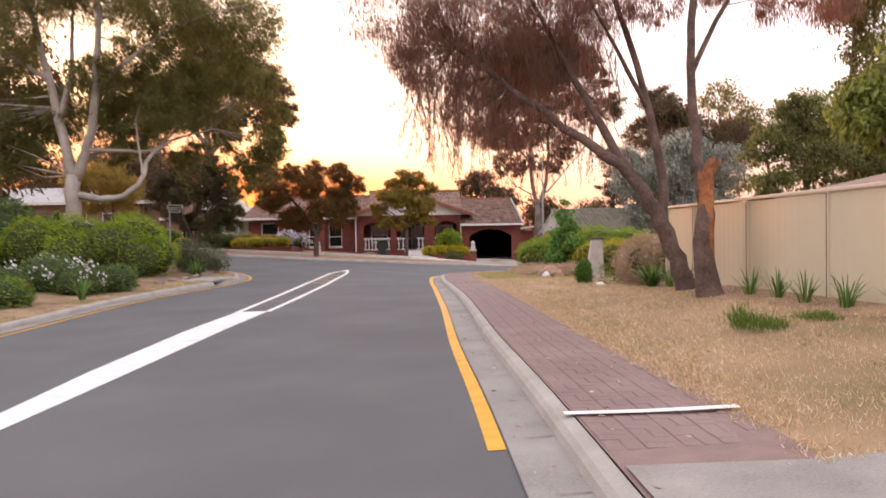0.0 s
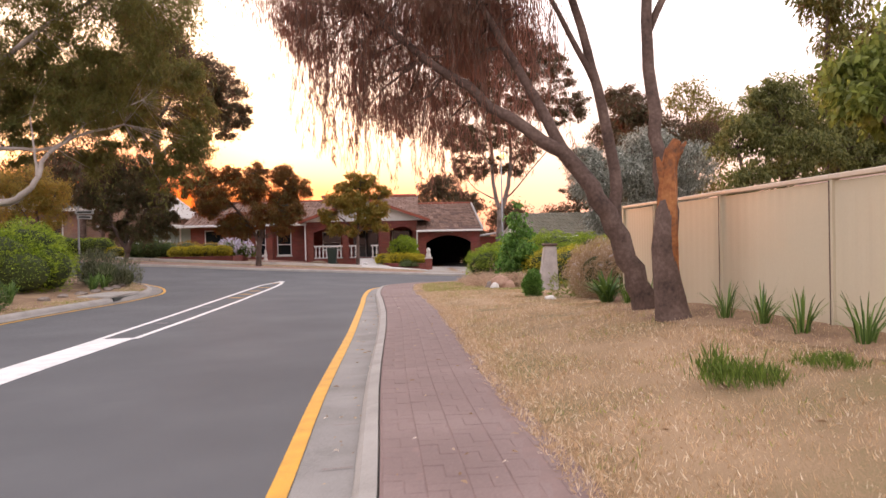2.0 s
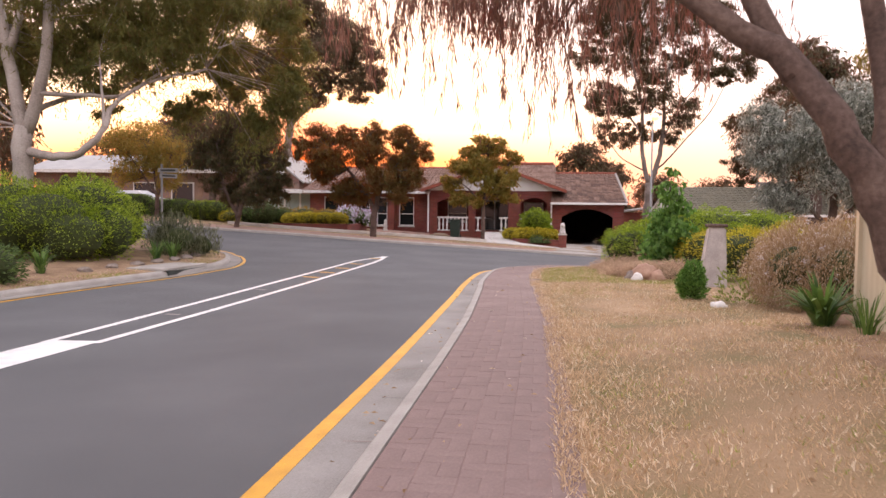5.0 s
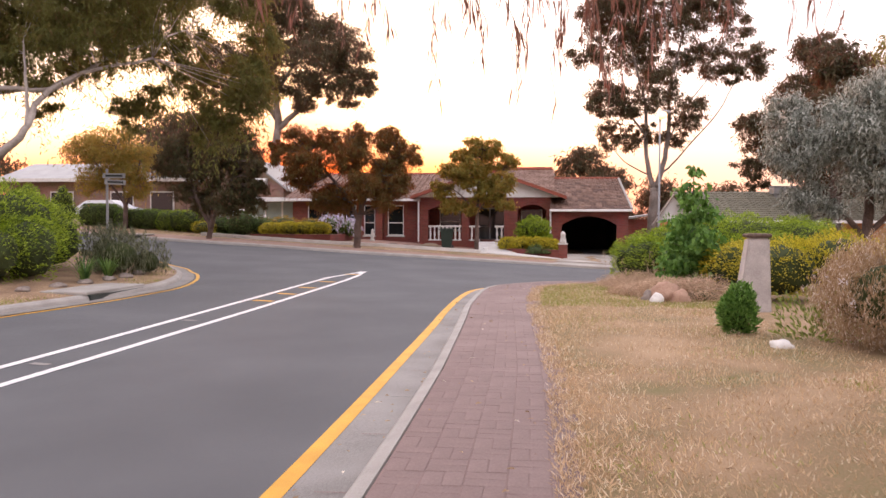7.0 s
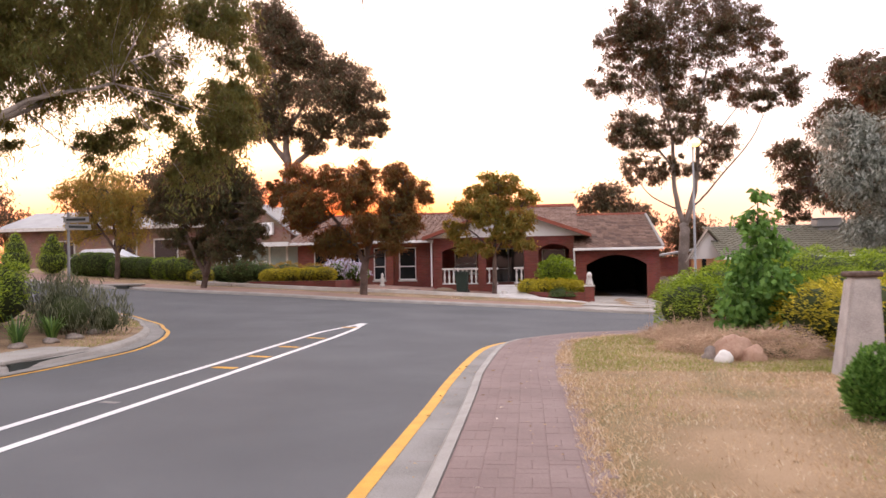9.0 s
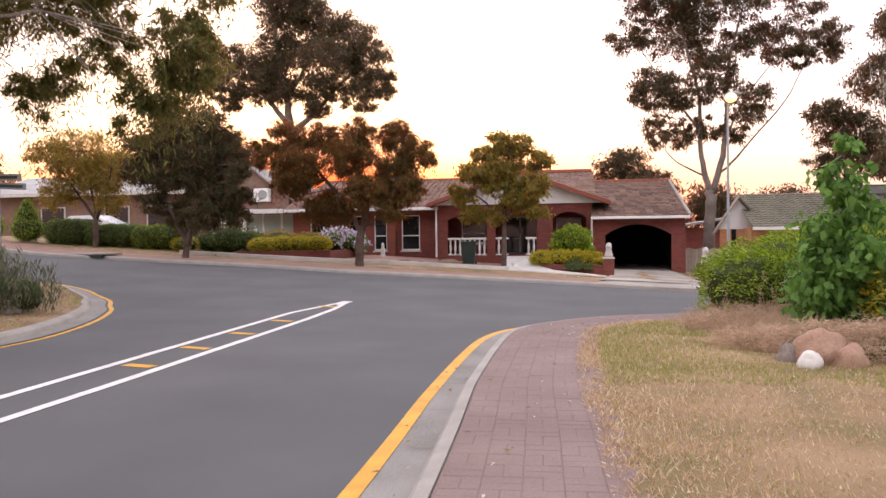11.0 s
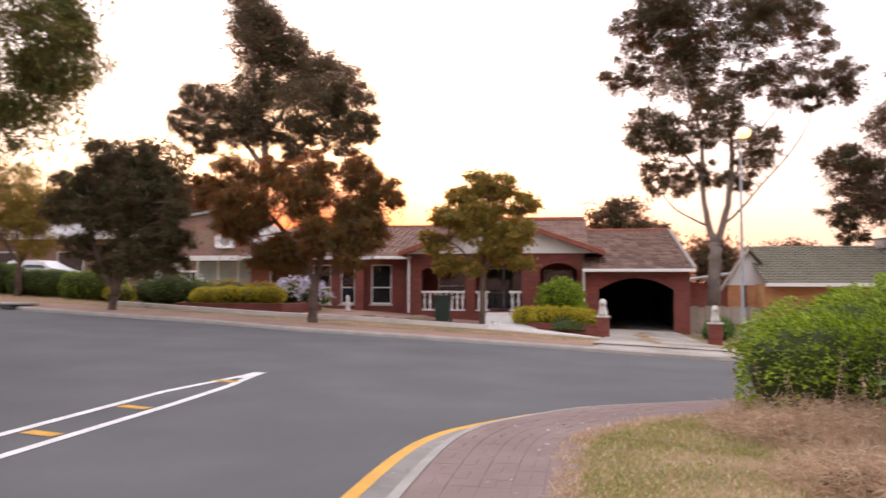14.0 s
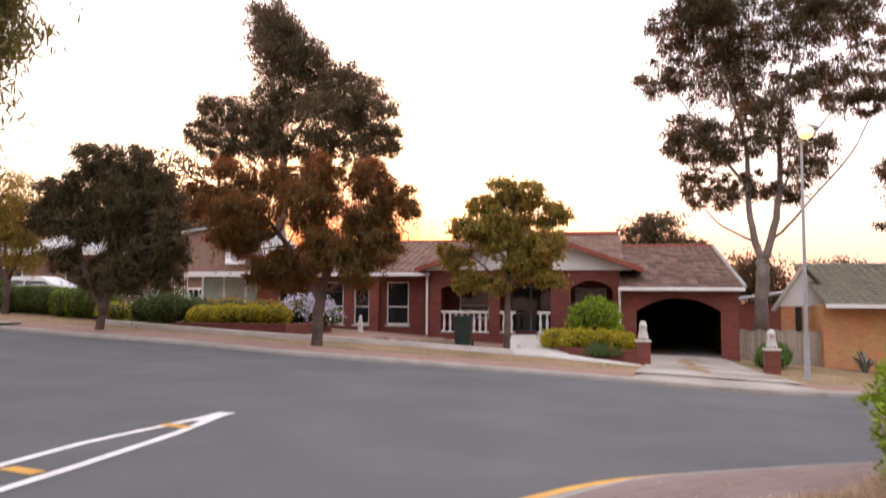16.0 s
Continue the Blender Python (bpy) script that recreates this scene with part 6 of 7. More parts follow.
stone("soil_heap", (-3.5, 48.35, zt(-3.5, 48.35, 0.05)), 0.6, 0.42, M["soil"], "low heap of brown soil in the front yard", 51)
for k, (x, y) in enumerate(((-4.7, 48.2), (-2.4, 48.0), (-2.1, 47.85), (-5.3, 48.5))):
    stone("border_stone", (x, y, zt(x, y, 0.07)), 0.17, 0.5, M["bark_dark"], "dark rubble stone in the front border", 60 + k)
tub = thing("white_tub", (-0.75, 48.35, zt(-0.75, 48.35, 0.05)), "small white plastic tub by the tree", "tub")
part("body", lathe(bmesh.new(), [(0.11, 0), (0.15, 0.22), (0.135, 0.22), (0.1, 0.02), (0.0, 0.02)], 14), M["white"], tub, smooth=True)
part("rim", lathe(bmesh.new(), [(0.15, 0.2), (0.165, 0.205), (0.165, 0.225), (0.15, 0.23)], 14), M["white"], tub)

# low rubble strip by the edging
for k in range(9):
    x = -5.8 + k * 0.42
    stone("border_stone", (x, 47.65 + 0.1 * math.sin(k * 2.1), zt(x, 47.6, 0.09)), 0.12 + 0.05 * math.sin(k * 1.7) ** 2, 0.6, M["bark_dark"], "dark rubble stone in the front border", 30 + k)

# ---- street lamp ----
sl = thing("street_lamp", (7.06, 45.6, zt(7.06, 45.6)), "tall galvanised street lamp, lit", "street lamp")
part("pole", lathe(bmesh.new(), [(0.12, 0), (0.12, 0.02), (0.075, 0.03), (0.075, 1.2), (0.052, 1.25), (0.034, 6.4)], 12), M["metal_grey"], sl, smooth=True)
part("bracket", tube(bmesh.new(), [(0, 0, 6.35), (0.02, 0, 6.6), (0.12, 0, 6.72)], [0.05, 0.045, 0.04], 8), M["metal_grey"], sl)
bm = bmesh.new()
bmesh.ops.create_uvsphere(bm, u_segments=14, v_segments=8, radius=1, matrix=Matrix.LocRotScale((0.18, -0.06, 6.76), None, (0.26, 0.17, 0.1)))
part("lantern", bm, M["metal_grey"], sl, smooth=True)
bm = bmesh.new()
bmesh.ops.create_uvsphere(bm, u_segments=14, v_segments=8, radius=1, matrix=Matrix.LocRotScale((0.06, -0.24, 6.6), None, (0.2, 0.18, 0.17)))
part("lens", bm, M["lamp"], sl, "glowing amber lens", smooth=True)

# ---- street sign ----
ss = thing("street_sign", (-10.3, 31.2, zt(-10.3, 31.2)), "street name sign on a thin steel post", "sign")
part("post", lathe(bmesh.new(), [(0.035, -0.1), (0.035, 2.75)], 10), M["metal_grey"], ss)
for rz, z in ((4, 2.55), (62, 2.38)):
    bl = part("blade", boxes((-0.1, 0.55, -0.05, -0.03, -0.07, 0.07)), M["sheet_grey"], ss, "pale grey name plate", at=pose(0, 0, z, 0, 0, rz))
    part("lettering", boxes((-0.02, 0.47, -0.055, -0.0505, -0.03, 0.03)), M["black"], bl)

# ---- stone pillar ----
pl = thing("concrete_pillar", (5.42, 23.9, zt(5.42, 23.9)), "weathered tapered concrete pillar with flat cap", "pillar")
bm = bmesh.new()
v = [bm.verts.new(p) for p in ((-0.31, -0.2, -0.05), (0.24, -0.2, -0.05), (0.24, 0.2, -0.05), (-0.31, 0.2, -0.05), (-0.13, -0.15, 1.24), (0.2, -0.15, 1.24), (0.2, 0.15, 1.24), (-0.13, 0.15, 1.24))]
for f in ((3, 2, 1, 0), (4, 5, 6, 7), (0, 1, 5, 4), (1, 2, 6, 5), (2, 3, 7, 6), (3, 0, 4, 7)):
    bm.faces.new([v[i] for i in f])
bmesh.ops.bevel(bm, geom=list(bm.edges), offset=0.03, segments=2, affect="EDGES")
part("shaft", bm, M["pillar"], pl)
part("cap", boxes((-0.16, 0.23, -0.18, 0.18, 1.242, 1.31), bevel=0.02), M["bark_dark"], pl, "dark weathered cap")
hose = thing("garden_hoop", (5.5, 27.0, zt(5.5, 27.0, -0.16)), "low pale curved garden border hoop", "garden border")
bm = bmesh.new()
tube(bm, [(-0.5 + 0.1 * k, 0.1 * math.sin(k), 0.32 + 0.03 * math.sin(k * 0.4)) for k in range(14)], [0.022] * 14, 8)
tube(bm, [(-0.5, 0, -0.05), (-0.5, 0, 0.32)], [0.022, 0.022], 8)
tube(bm, [(0.8, 0.04, -0.05), (0.8, 0.04, 0.3)], [0.022, 0.022], 8)
part("rail", bm, M["plaster"], hose)

# ---- cream fence ----
fence = thing("boundary_fence", (5.4, 0, 0), "tall cream steel panel fence with capping", "fence")
ys = [9.65 + 2.57 * k for k in range(-6, 3)] + [16.5]
for k, (a, b) in enumerate(zip(ys, ys[1:])):
    zg = min(zt(5.4, a), zt(5.4, b)) - 0.05
    top = 1.93
    bm = bmesh.new()
    n = 12
    V = []
    for i in range(n * 4 + 1):
        u = i / (n * 4)
        V.append((0.004 * (1 if (i // 2) % 2 else 0), a + 0.03 + (b - a - 0.06) * u))
    fr = [bm.verts.new((x, y, z)) for z in (zg, top - 0.02) for x, y in V]
    bk = [bm.verts.new((x + 0.02, y, z)) for z in (zg, top - 0.02) for x, y in V]
    m = len(V)
    for i in range(m - 1):
        bm.faces.new((fr[i], fr[i + 1], fr[m + i + 1], fr[m + i]))
        bm.faces.new((bk[m + i], bk[m + i + 1], bk[i + 1], bk[i]))
    part("panel", bm, M["fence"], fence)
    part("post", boxes((-0.03, 0.05, a - 0.03, a + 0.03, zg - 0.1, top + 0.0)), M["fence"], fence)
    # thin dark strip, painted as the shadow gap where the panels overlap
    part("gap_shade_strip", boxes((-0.034, -0.031, a + 0.008, a + 0.026, zg, top - 0.01)), M["bark_dark"], fence, "dark strip painted as the shaded gap beside the post")
    part("capping", boxes((-0.04, 0.06, a, b, top, top + 0.05), bevel=0.008), M["fence_cap"], fence)
part("post", boxes((-0.04, 0.06, ys[-1] - 0.04, ys[-1] + 0.04, -0.2, 1.98)), M["fence"], fence)
part("panel", boxes((0.062, 7.0, ys[-1] - 0.012, ys[-1] + 0.012, -0.2, 1.92)), M["fence"], fence)

# bare earth and litter along the foot of the fence
by = np.linspace(3.4, 17.2, 90)
ragged = np.array([4.75 + 0.22 * noise.noise(Vector((b * 1.1, 0, 0))) + 0.12 * noise.noise(Vector((b * 4, 2, 0))) - 0.45 * math.exp(-((b - 12.6) / 1.6) ** 2) for b in by])
strip("fence_border", [np.column_stack([ragged, by]), np.column_stack([ragged * 0.5 + 2.7, by]), np.column_stack([np.full(90, 5.4), by])], [0.03, 0.042, 0.045], M["litter"], verge_z, label="bare earth and leaf litter along the fence", category="ground", sub=2)

# roof peeping over the fence
nh = thing("garden_shed_house", (0, 0, 0), "low house with terracotta roof behind the fence", "house")
part("wall", boxes((9.5, 16, 4, 19, -0.2, 2.2)), M["brown_brick"], nh)
bm = bmesh.new()
slab(bm, [(9.1, 3.6, 2.25), (12.7, 3.6, 3.0), (12.7, 19.4, 3.0), (9.1, 19.4, 2.25)], 0.1)
slab(bm, [(12.7, 3.6, 3.0), (16.4, 3.6, 2.25), (16.4, 19.4, 2.25), (12.7, 19.4, 3.0)], 0.1)
part("roof", bm, M["tile"], nh)

# ---- neighbouring house on the right ----
nb = thing("neighbour_house", (0, 0, 0), "orange-brick house with grey-green tiled roof", "house")
part("wall", boxes((9.3, 30, 52.4, 54.6, -1.2, 1.5), (10.5, 30, 54.602, 60, -1.2, 1.5), bevel=0.005), M["orange_brick"], nb)
bm = bmesh.new()
slab(bm, [(9.2, 51.7, 1.52), (31, 51.7, 1.52), (31, 56.2, 3.1), (9.8, 56.2, 3.1)], 0.08)
slab(bm, [(10.2, 56.2, 3.1), (31, 56.2, 3.1), (31, 60.6, 1.52), (10.6, 60.6, 1.52)], 0.08)
part("roof_deck", bm, M["tile_green"], nb)
part("gutter", boxes((9.2, 31, 51.6, 51.72, 1.4, 1.54)), M["white"], nb, "white gutter")
bm = bmesh.new()
ax_, ay_ = 9.05, 53.9
v = [bm.verts.new(p) for p in ((8.2, ay_, 1.45), (10.2, ay_, 1.45), (ax_, ay_, 2.8), (8.2, ay_ + 0.2, 1.45), (10.2, ay_ + 0.2, 1.45), (ax_, ay_ + 0.2, 2.8))]
for f in ((0, 1, 2), (5, 4, 3), (0, 3, 4, 1), (1, 4, 5, 2), (2, 5, 3, 0)):
    bm.faces.new([v[i] for i in f])
part("gable_face", bm, M["white"], nb, "pale painted gable")
part("gable_wall", boxes((8.25, 10.1, 53.92, 54.1, -1.2, 1.45)), M["orange_brick"], nb)
bm = bmesh.new()
slab(bm, [(ax_, 53.6, 2.95), (10.5, 53.6, 1.3), (10.5, 55.2, 1.3), (ax_, 55.2, 2.95)], 0.09)
part("gable_roof", bm, M["tile_green"], nb)
part("gable_eave", slab(bmesh.new(), [(7.95, 53.55, 1.3), (ax_ - 0.01, 53.55, 2.95), (ax_ - 0.01, 54.2, 2.95), (7.95, 54.2, 1.3)], 0.09), M["wood"], nb, "weathered timber eave")
part("window", boxes((8.75, 8.95, 53.86, 53.93, -0.2, 1.45)), M["glass"], nb)
part("window", boxes((13.5, 14.8, 52.3, 52.41, 0.2, 1.35)), M["glass"], nb)
ac = thing("roof_cooler", (15.2, 55.6, 2.85), "squat grey evaporative cooler on the roof", "air conditioner")
part("housing", boxes((-0.6, 0.6, -0.5, 0.5, 0.12, 0.52), (-0.5, 0.5, -0.4, 0.4, -0.4, 0.12), bevel=0.04), M["sheet_grey"], ac)
part("lid", boxes((-0.63, 0.63, -0.53, 0.53, 0.522, 0.58), bevel=0.03), M["sheet_grey"], ac)

pf = thing("paling_fence", (0, 0, 0), "weathered grey timber paling fence", "fence")
pme = None
zf = -0.78
for k in range(31):
    x = 6.6 + 0.11 * k
    if pme is None:
        pme = part("paling", boxes((-0.05, 0.05, -0.01, 0.01, 0, 1.38)), M["wood"], pf, at=(x, 52.75, zf)).data
    else:
        put("paling", pme, pf, at=(x, 52.75 + 0.015 * (k % 2), zf + 0.04 * math.sin(k * 1.3)))
part("rail", boxes((6.55, 9.9, 52.78, 52.83, zf + 0.3, zf + 0.38), (6.55, 9.9, 52.78, 52.83, zf + 1.1, zf + 1.18)), M["wood"], pf)
sh = thing("grey_shed", (0, 0, 0), "low red-brick outbuilding with grey sheet roof", "shed")
part("wall", boxes((8.0, 13, 70, 74, -0.8, 1.6)), M["brick"], sh)
part("roof", slab(bmesh.new(), [(7.6, 69.5, 1.65), (13.4, 69.5, 2.5), (13.4, 74.4, 2.5), (7.6, 74.4, 1.65)], 0.12), M["sheet_grey"], sh)
shrub("driveway_plants", (7.0, 49.6, zt(7, 49.6)), "green strappy plants beside the driveway", [(0, 0, 0.25, 0.5, 0.35), (0.3, 1.0, 0.3, 0.5, 0.4)], M["leaf_strap"], 1500, (0.25, 0.04), "up")
strappy("agave", (10.2, 51.2, zt(10.2, 51.2)), "grey-green spiky agave in the yard", 40, 0.9, 0.09, M["leaf_silver"])

# ---- houses up the street ----
bh = thing("brown_house", (0, 0, 0), "two-storey pinkish-brown brick house with gable", "house")
bm = bmesh.new()
v = [bm.verts.new((x, y, z)) for y in (62, 70) for x, z in ((-20.1, -0.2), (-15.6, -0.2), (-15.6, 3.7), (-17.9, 5.5), (-20.1, 5.2))]
for f in ((0, 1, 2, 3, 4), (9, 8, 7, 6, 5), (0, 5, 6, 1), (1, 6, 7, 2), (2, 7, 8, 3), (3, 8, 9, 4), (4, 9, 5, 0)):
    bm.faces.new([v[i] for i in f])
part("wall", bm, M["brown_brick"], bh)
bm = bmesh.new()
slab(bm, [(-15.2, 61.7, 3.55), (-17.9, 61.7, 5.66), (-17.9, 70.4, 5.66), (-15.2, 70.4, 3.55)], 0.12)
slab(bm, [(-17.9, 61.7, 5.66), (-20.4, 61.7, 5.3), (-20.4, 70.4, 5.3), (-17.9, 70.4, 5.66)], 0.12)
part("roof", bm, M["sheet_grey"], bh, "grey sheet roof")
ac = thing("wall_air_conditioner", (-17.2, 61.75, 3.5), "white box air conditioner on a brick wall", "air conditioner")
part("housing", boxes((-0.5, 0.5, -0.25, 0.24, 0, 0.8), bevel=0.03), M["white"], ac)
part("fan_grille", tube(bmesh.new(), [(0.12, -0.27, 0.4), (0.12, -0.25, 0.4)], [0.3, 0.3], 18), M["sheet_grey"], ac)
part("lean_to_roof", boxes((-20.3, -14.9, 59.2, 62, 2.75, 2.95)), M["plaster"], bh, "white porch roof")
part("lean_to_wall", boxes((-19.8, -15.2, 59.5, 62, -0.2, 2.75)), M["brown_brick"], bh)
wd = put("window", None, bh)
part("frame", boxes((-18.6, -17.4, 59.42, 59.49, 0.6, 2.2)), M["white"], wd)
for k in range(4):
    part("pane", boxes((-18.55 + 0.29 * k, -18.32 + 0.29 * k, 59.4, 59.415, 1.0, 2.1)), M["glass"], wd)

pg = thing("sunroom", (0, 0, 0), "white-framed glazed sunroom beside the brick house", "sunroom")
part("fascia", boxes((-15.2, -12.0, 53.4, 53.55, 2.52, 2.74), (-15.2, -12.3, 53.55, 58, 2.66, 2.74)), M["white"], pg)
for x in (-15.1, -14.1, -13.1, -12.35):
    part("post", boxes((x - 0.05, x + 0.05, 54.4, 54.5, 0, 2.66)), M["white"], pg)
for a, b in ((-15.05, -14.15), (-14.05, -13.15), (-13.05, -12.4)):
    part("pane", boxes((a, b, 54.44, 54.45, 0.7, 2.5)), M["pale_glass"], pg, "pale green curtained pane")
    part("panel", boxes((a, b, 54.43, 54.47, 0.1, 0.69)), M["plaster"], pg)
wg = thing("white_gate", (-15.9, 53.9, zt(-15.9, 53.9)), "white metal bar gate", "gate")
for k in range(7):
    part("bar", boxes((-0.36 + 0.12 * k - 0.012, -0.36 + 0.12 * k + 0.012, -0.012, 0.012, 0, 1.7)), M["white"], wg)
for z in (0.13, 0.875, 1.69):
    part("rail", boxes((-0.42, 0.42, -0.02, 0.02, z - 0.03, z + 0.03)), M["white"], wg)

lh = thing("far_house", (0, 0, 0), "long low brown-brick house with pale roof", "house")
part("wall", boxes((-39, -22.5, 66, 74, 0.2, 4.4)), M["brown_brick"], lh)
bm = bmesh.new()
slab(bm, [(-39.6, 65.2, 4.5), (-22, 65.2, 4.5), (-22, 70, 6.0), (-39.6, 70, 6.0)], 0.15)
slab(bm, [(-39.6, 70, 6.0), (-22, 70, 6.0), (-22, 74.8, 4.5), (-39.6, 74.8, 4.5)], 0.15)
part("roof", bm, M["sheet_grey"], lh)
part("fascia", boxes((-39.6, -22, 65.05, 65.2, 4.3, 4.55)), M["plaster"], lh)
for x in (-34.5, -29.6, -26.4):
    wd = put("window", None, lh)
    part("frame", boxes((x - 0.95, x + 0.95, 65.92, 65.98, 1.8, 3.6)), M["plaster"], wd)
    part("pane", boxes((x - 0.85, x + 0.85, 65.9, 65.915, 1.9, 3.5)), M["glass"], wd)

# hedges and conifers up the street
for x0, x1, top in ((-17.4, -15.6, 1.05), (-19.7, -17.6, 0.98), (-21.6, -20.1, 1.1)):
    zb = zt((x0 + x1) / 2, 48)
    n = 3
    shrub("street_hedge", ((x0 + x1) / 2, 48.3, zb), "neatly clipped green hedge along the footpath", [((k - 1) * (x1 - x0) / 3.2, 0, top * 0.5, 0.62, top * 0.56) for k in range(n)] + [((k - 1) * (x1 - x0) / 3.2, 0.6, top * 0.5, 0.62, top * 0.54) for k in range(n)], M["leaf_hedge"] if x0 > -18 else M["leaf_box"], 14000, (0.07, 0.03), category="hedge", core=0.93, rough=0.04, group="hedges up the street")
for x in (-22.8, -24.8):
    shrub("conifer_bush", (x, 48.2, zt(x, 48.2)), "plump cone-shaped bright green conifer", [(0, 0, 0.6, 0.72, 0.65), (0, 0, 1.15, 0.5, 0.55), (0, 0, 1.6, 0.26, 0.35)], M["leaf_hedge"], 3500, (0.1, 0.03), "up", group="conifers up the street")
shrub("yellow_bush", (-15.0, 48.0, zt(-15, 48)), "pale yellow-green low bush", [(0, 0, 0.3, 0.6, 0.35)], M["leaf_yellow"], 1300, (0.08, 0.03))

# parked car
car = thing("parked_car", (-26.2, 58.5, zt(-24.4, 55.5) - 0.15), "pale silver-blue station wagon parked in a drive", "car")
prof = [(-2.2, 0.35), (-2.25, 0.75), (-2.1, 0.95), (-1.75, 1.0), (-1.3, 1.42), (0.45, 1.45), (1.25, 1.0), (2.0, 0.88), (2.25, 0.65), (2.25, 0.35)]
bm = bmesh.new()
rings = [[bm.verts.new((x, y * (0.88 if z > 1.05 else 1), z)) for x, z in prof] for y in (-0.85, 0.85)]
bm.faces.new(rings[0])
bm.faces.new(rings[1][::-1])
for k in range(len(prof)):
    a, b = k, (k + 1) % len(prof)
    bm.faces.new((rings[0][b], rings[0][a], rings[1][a], rings[1][b]))
bmesh.ops.bevel(bm, geom=list(bm.edges), offset=0.05, segments=2, affect="EDGES")
part("body", bm, M["car_paint"], car)
for y in (-0.83, 0.83):
    for a in ([(-1.55, 1.05), (-1.2, 1.36), (-0.45, 1.38), (-0.45, 1.03)], [(-0.37, 1.03), (-0.37, 1.38), (0.4, 1.38), (1.0, 1.03)]):
        bm = bmesh.new()
        lo = [bm.verts.new((x, y * (0.9 if z > 1.1 else 1.025) + d, z)) for d in (0, 0.01) for x, z in a]
        for f in ((0, 1, 2, 3), (7, 6, 5, 4), (0, 4, 5, 1), (1, 5, 6, 2), (2, 6, 7, 3), (3, 7, 4, 0)):
            bm.faces.new([lo[k] for k in f])
        part("side_window", bm, M["glass"], car)
for x in (-1.4, 1.4):
    for y in (-0.8, 0.8):
        w = part("wheel", tube(bmesh.new(), [(x, y - 0.1, 0.31), (x, y + 0.1, 0.31)], [0.31, 0.31], 18), M["tyre"], car)
        part("rim", tube(bmesh.new(), [(x, y - 0.11, 0.31), (x, y + 0.11, 0.31)], [0.19, 0.19], 14), M["metal_grey"], w)

# storm drain mouths
for (x, y), rz, L in (((-6.76, 25.4), 88, 1.9), ((-17.3, 44.1), -12, 2.2)):
    d = thing("storm_drain", (x, y, float(road_z(x, y))), "dark side-entry storm drain slot under the kerb", "drain", "storm drains", turn=rz)
    # solid black block, coloured as the shade inside the drain mouth
    part("slot", boxes((-L / 2, L / 2, -0.12, 0.12, -0.02, 0.1)), M["black"], d)
    part("lintel", boxes((-L / 2 - 0.1, L / 2 + 0.1, -0.08, 0.9, 0.102, 0.17), bevel=0.015), M["kerb"], d, "concrete lintel slab")

# ---- brick footpath ----
bed_lines = [offset(KERB_B, 0.53), offset(KERB_B, 1.66)]
strip("footpath", bed_lines, [0.011, 0.011], M["joint"], verge_z, label="narrow footpath of reddish clay pavers", category="footpath", sub=3)
footpath = bpy.data.objects["footpath"]
strip("side_driveway", [np.array([(1.16, -6), (1.16, 0), (1.16, 3.75)]), np.array([(5.3, -6), (5.3, 0), (5.3, 3.2)])], [0.03, 0.04], M["concrete"], verge_z, label="grey concrete driveway crossing the footpath", category="driveway", sub=4)
strip("white_threshold", [np.array([(1.05, 5.0), (1.6, 4.92), (2.25, 4.84)]), np.array([(1.05, 5.1), (1.6, 5.02), (2.25, 4.94)])], [0.036, 0.036], M["white_paint"], verge_z, label="white-painted strip across the footpath", category="marking")

seg = np.concatenate([[0], np.cumsum(np.linalg.norm(np.diff(KERB_B, axis=0), axis=1))])
nrm = normals(KERB_B)


def on_path(s, d):
    x, y = np.interp(s, seg, KERB_B[:, 0]), np.interp(s, seg, KERB_B[:, 1])
    a, b = np.interp(s, seg, nrm[:, 0]), np.interp(s, seg, nrm[:, 1])
    return x + a * d, y + b * d, math.atan2(-a, b)


pav = boxes((-0.1135, 0.1135, -0.0562, 0.0562, -0.03, 0.015), bevel=0.004)
pme = bpy.data.meshes.new("paver")
pav.to_mesh(pme)
pav.free()
pme.materials.append(M["paver"])
pv = np.array([v.co for v in pme.vertices])
pfaces = [tuple(p.vertices) for p in pme.polygons]
single, VV, FF, count = 0, [], [], 0
r2 = random.Random(3)
cell = 0.232
for i in range(int((52 - 18.1) / cell)):
    for jx in range(5):
        s0, d0 = 18.1 + (i + 0.5) * cell, 0.66 + (jx + 0.0) * cell
        for k in (-1, 1):
            flip = (i + jx) % 2
            s, d = (s0 + k * cell / 4, d0) if flip else (s0, d0 + k * cell / 4)
            if d > 1.61:
                continue
            x, y, ang = on_path(s, d)
            z = float(verge_z(x, y)) + r2.uniform(-0.0015, 0.002)
            m = Matrix.Translation((x, y, z)) @ Euler((r2.uniform(-0.005, 0.005), r2.uniform(-0.005, 0.005), ang + (math.pi / 2 if flip else 0) + r2.uniform(-0.012, 0.012))).to_matrix().to_4x4()
            if 21.5 < s < 39 and single < 300 and 24.5 < s:
                put("paver", pme, footpath, at=m)
                single += 1
            else:
                mm = np.array(m)
                VV.append(pv @ mm[:3, :3].T + mm[:3, 3])
                FF += [tuple(q + count for q in f) for f in pfaces]
                count += len(pv)
me = bpy.data.meshes.new("pavers")
me.from_pydata(np.concatenate(VV).tolist(), [], FF)
me.materials.append(M["paver"])
tagged(put("pavers", me, footpath), kind="stuff")


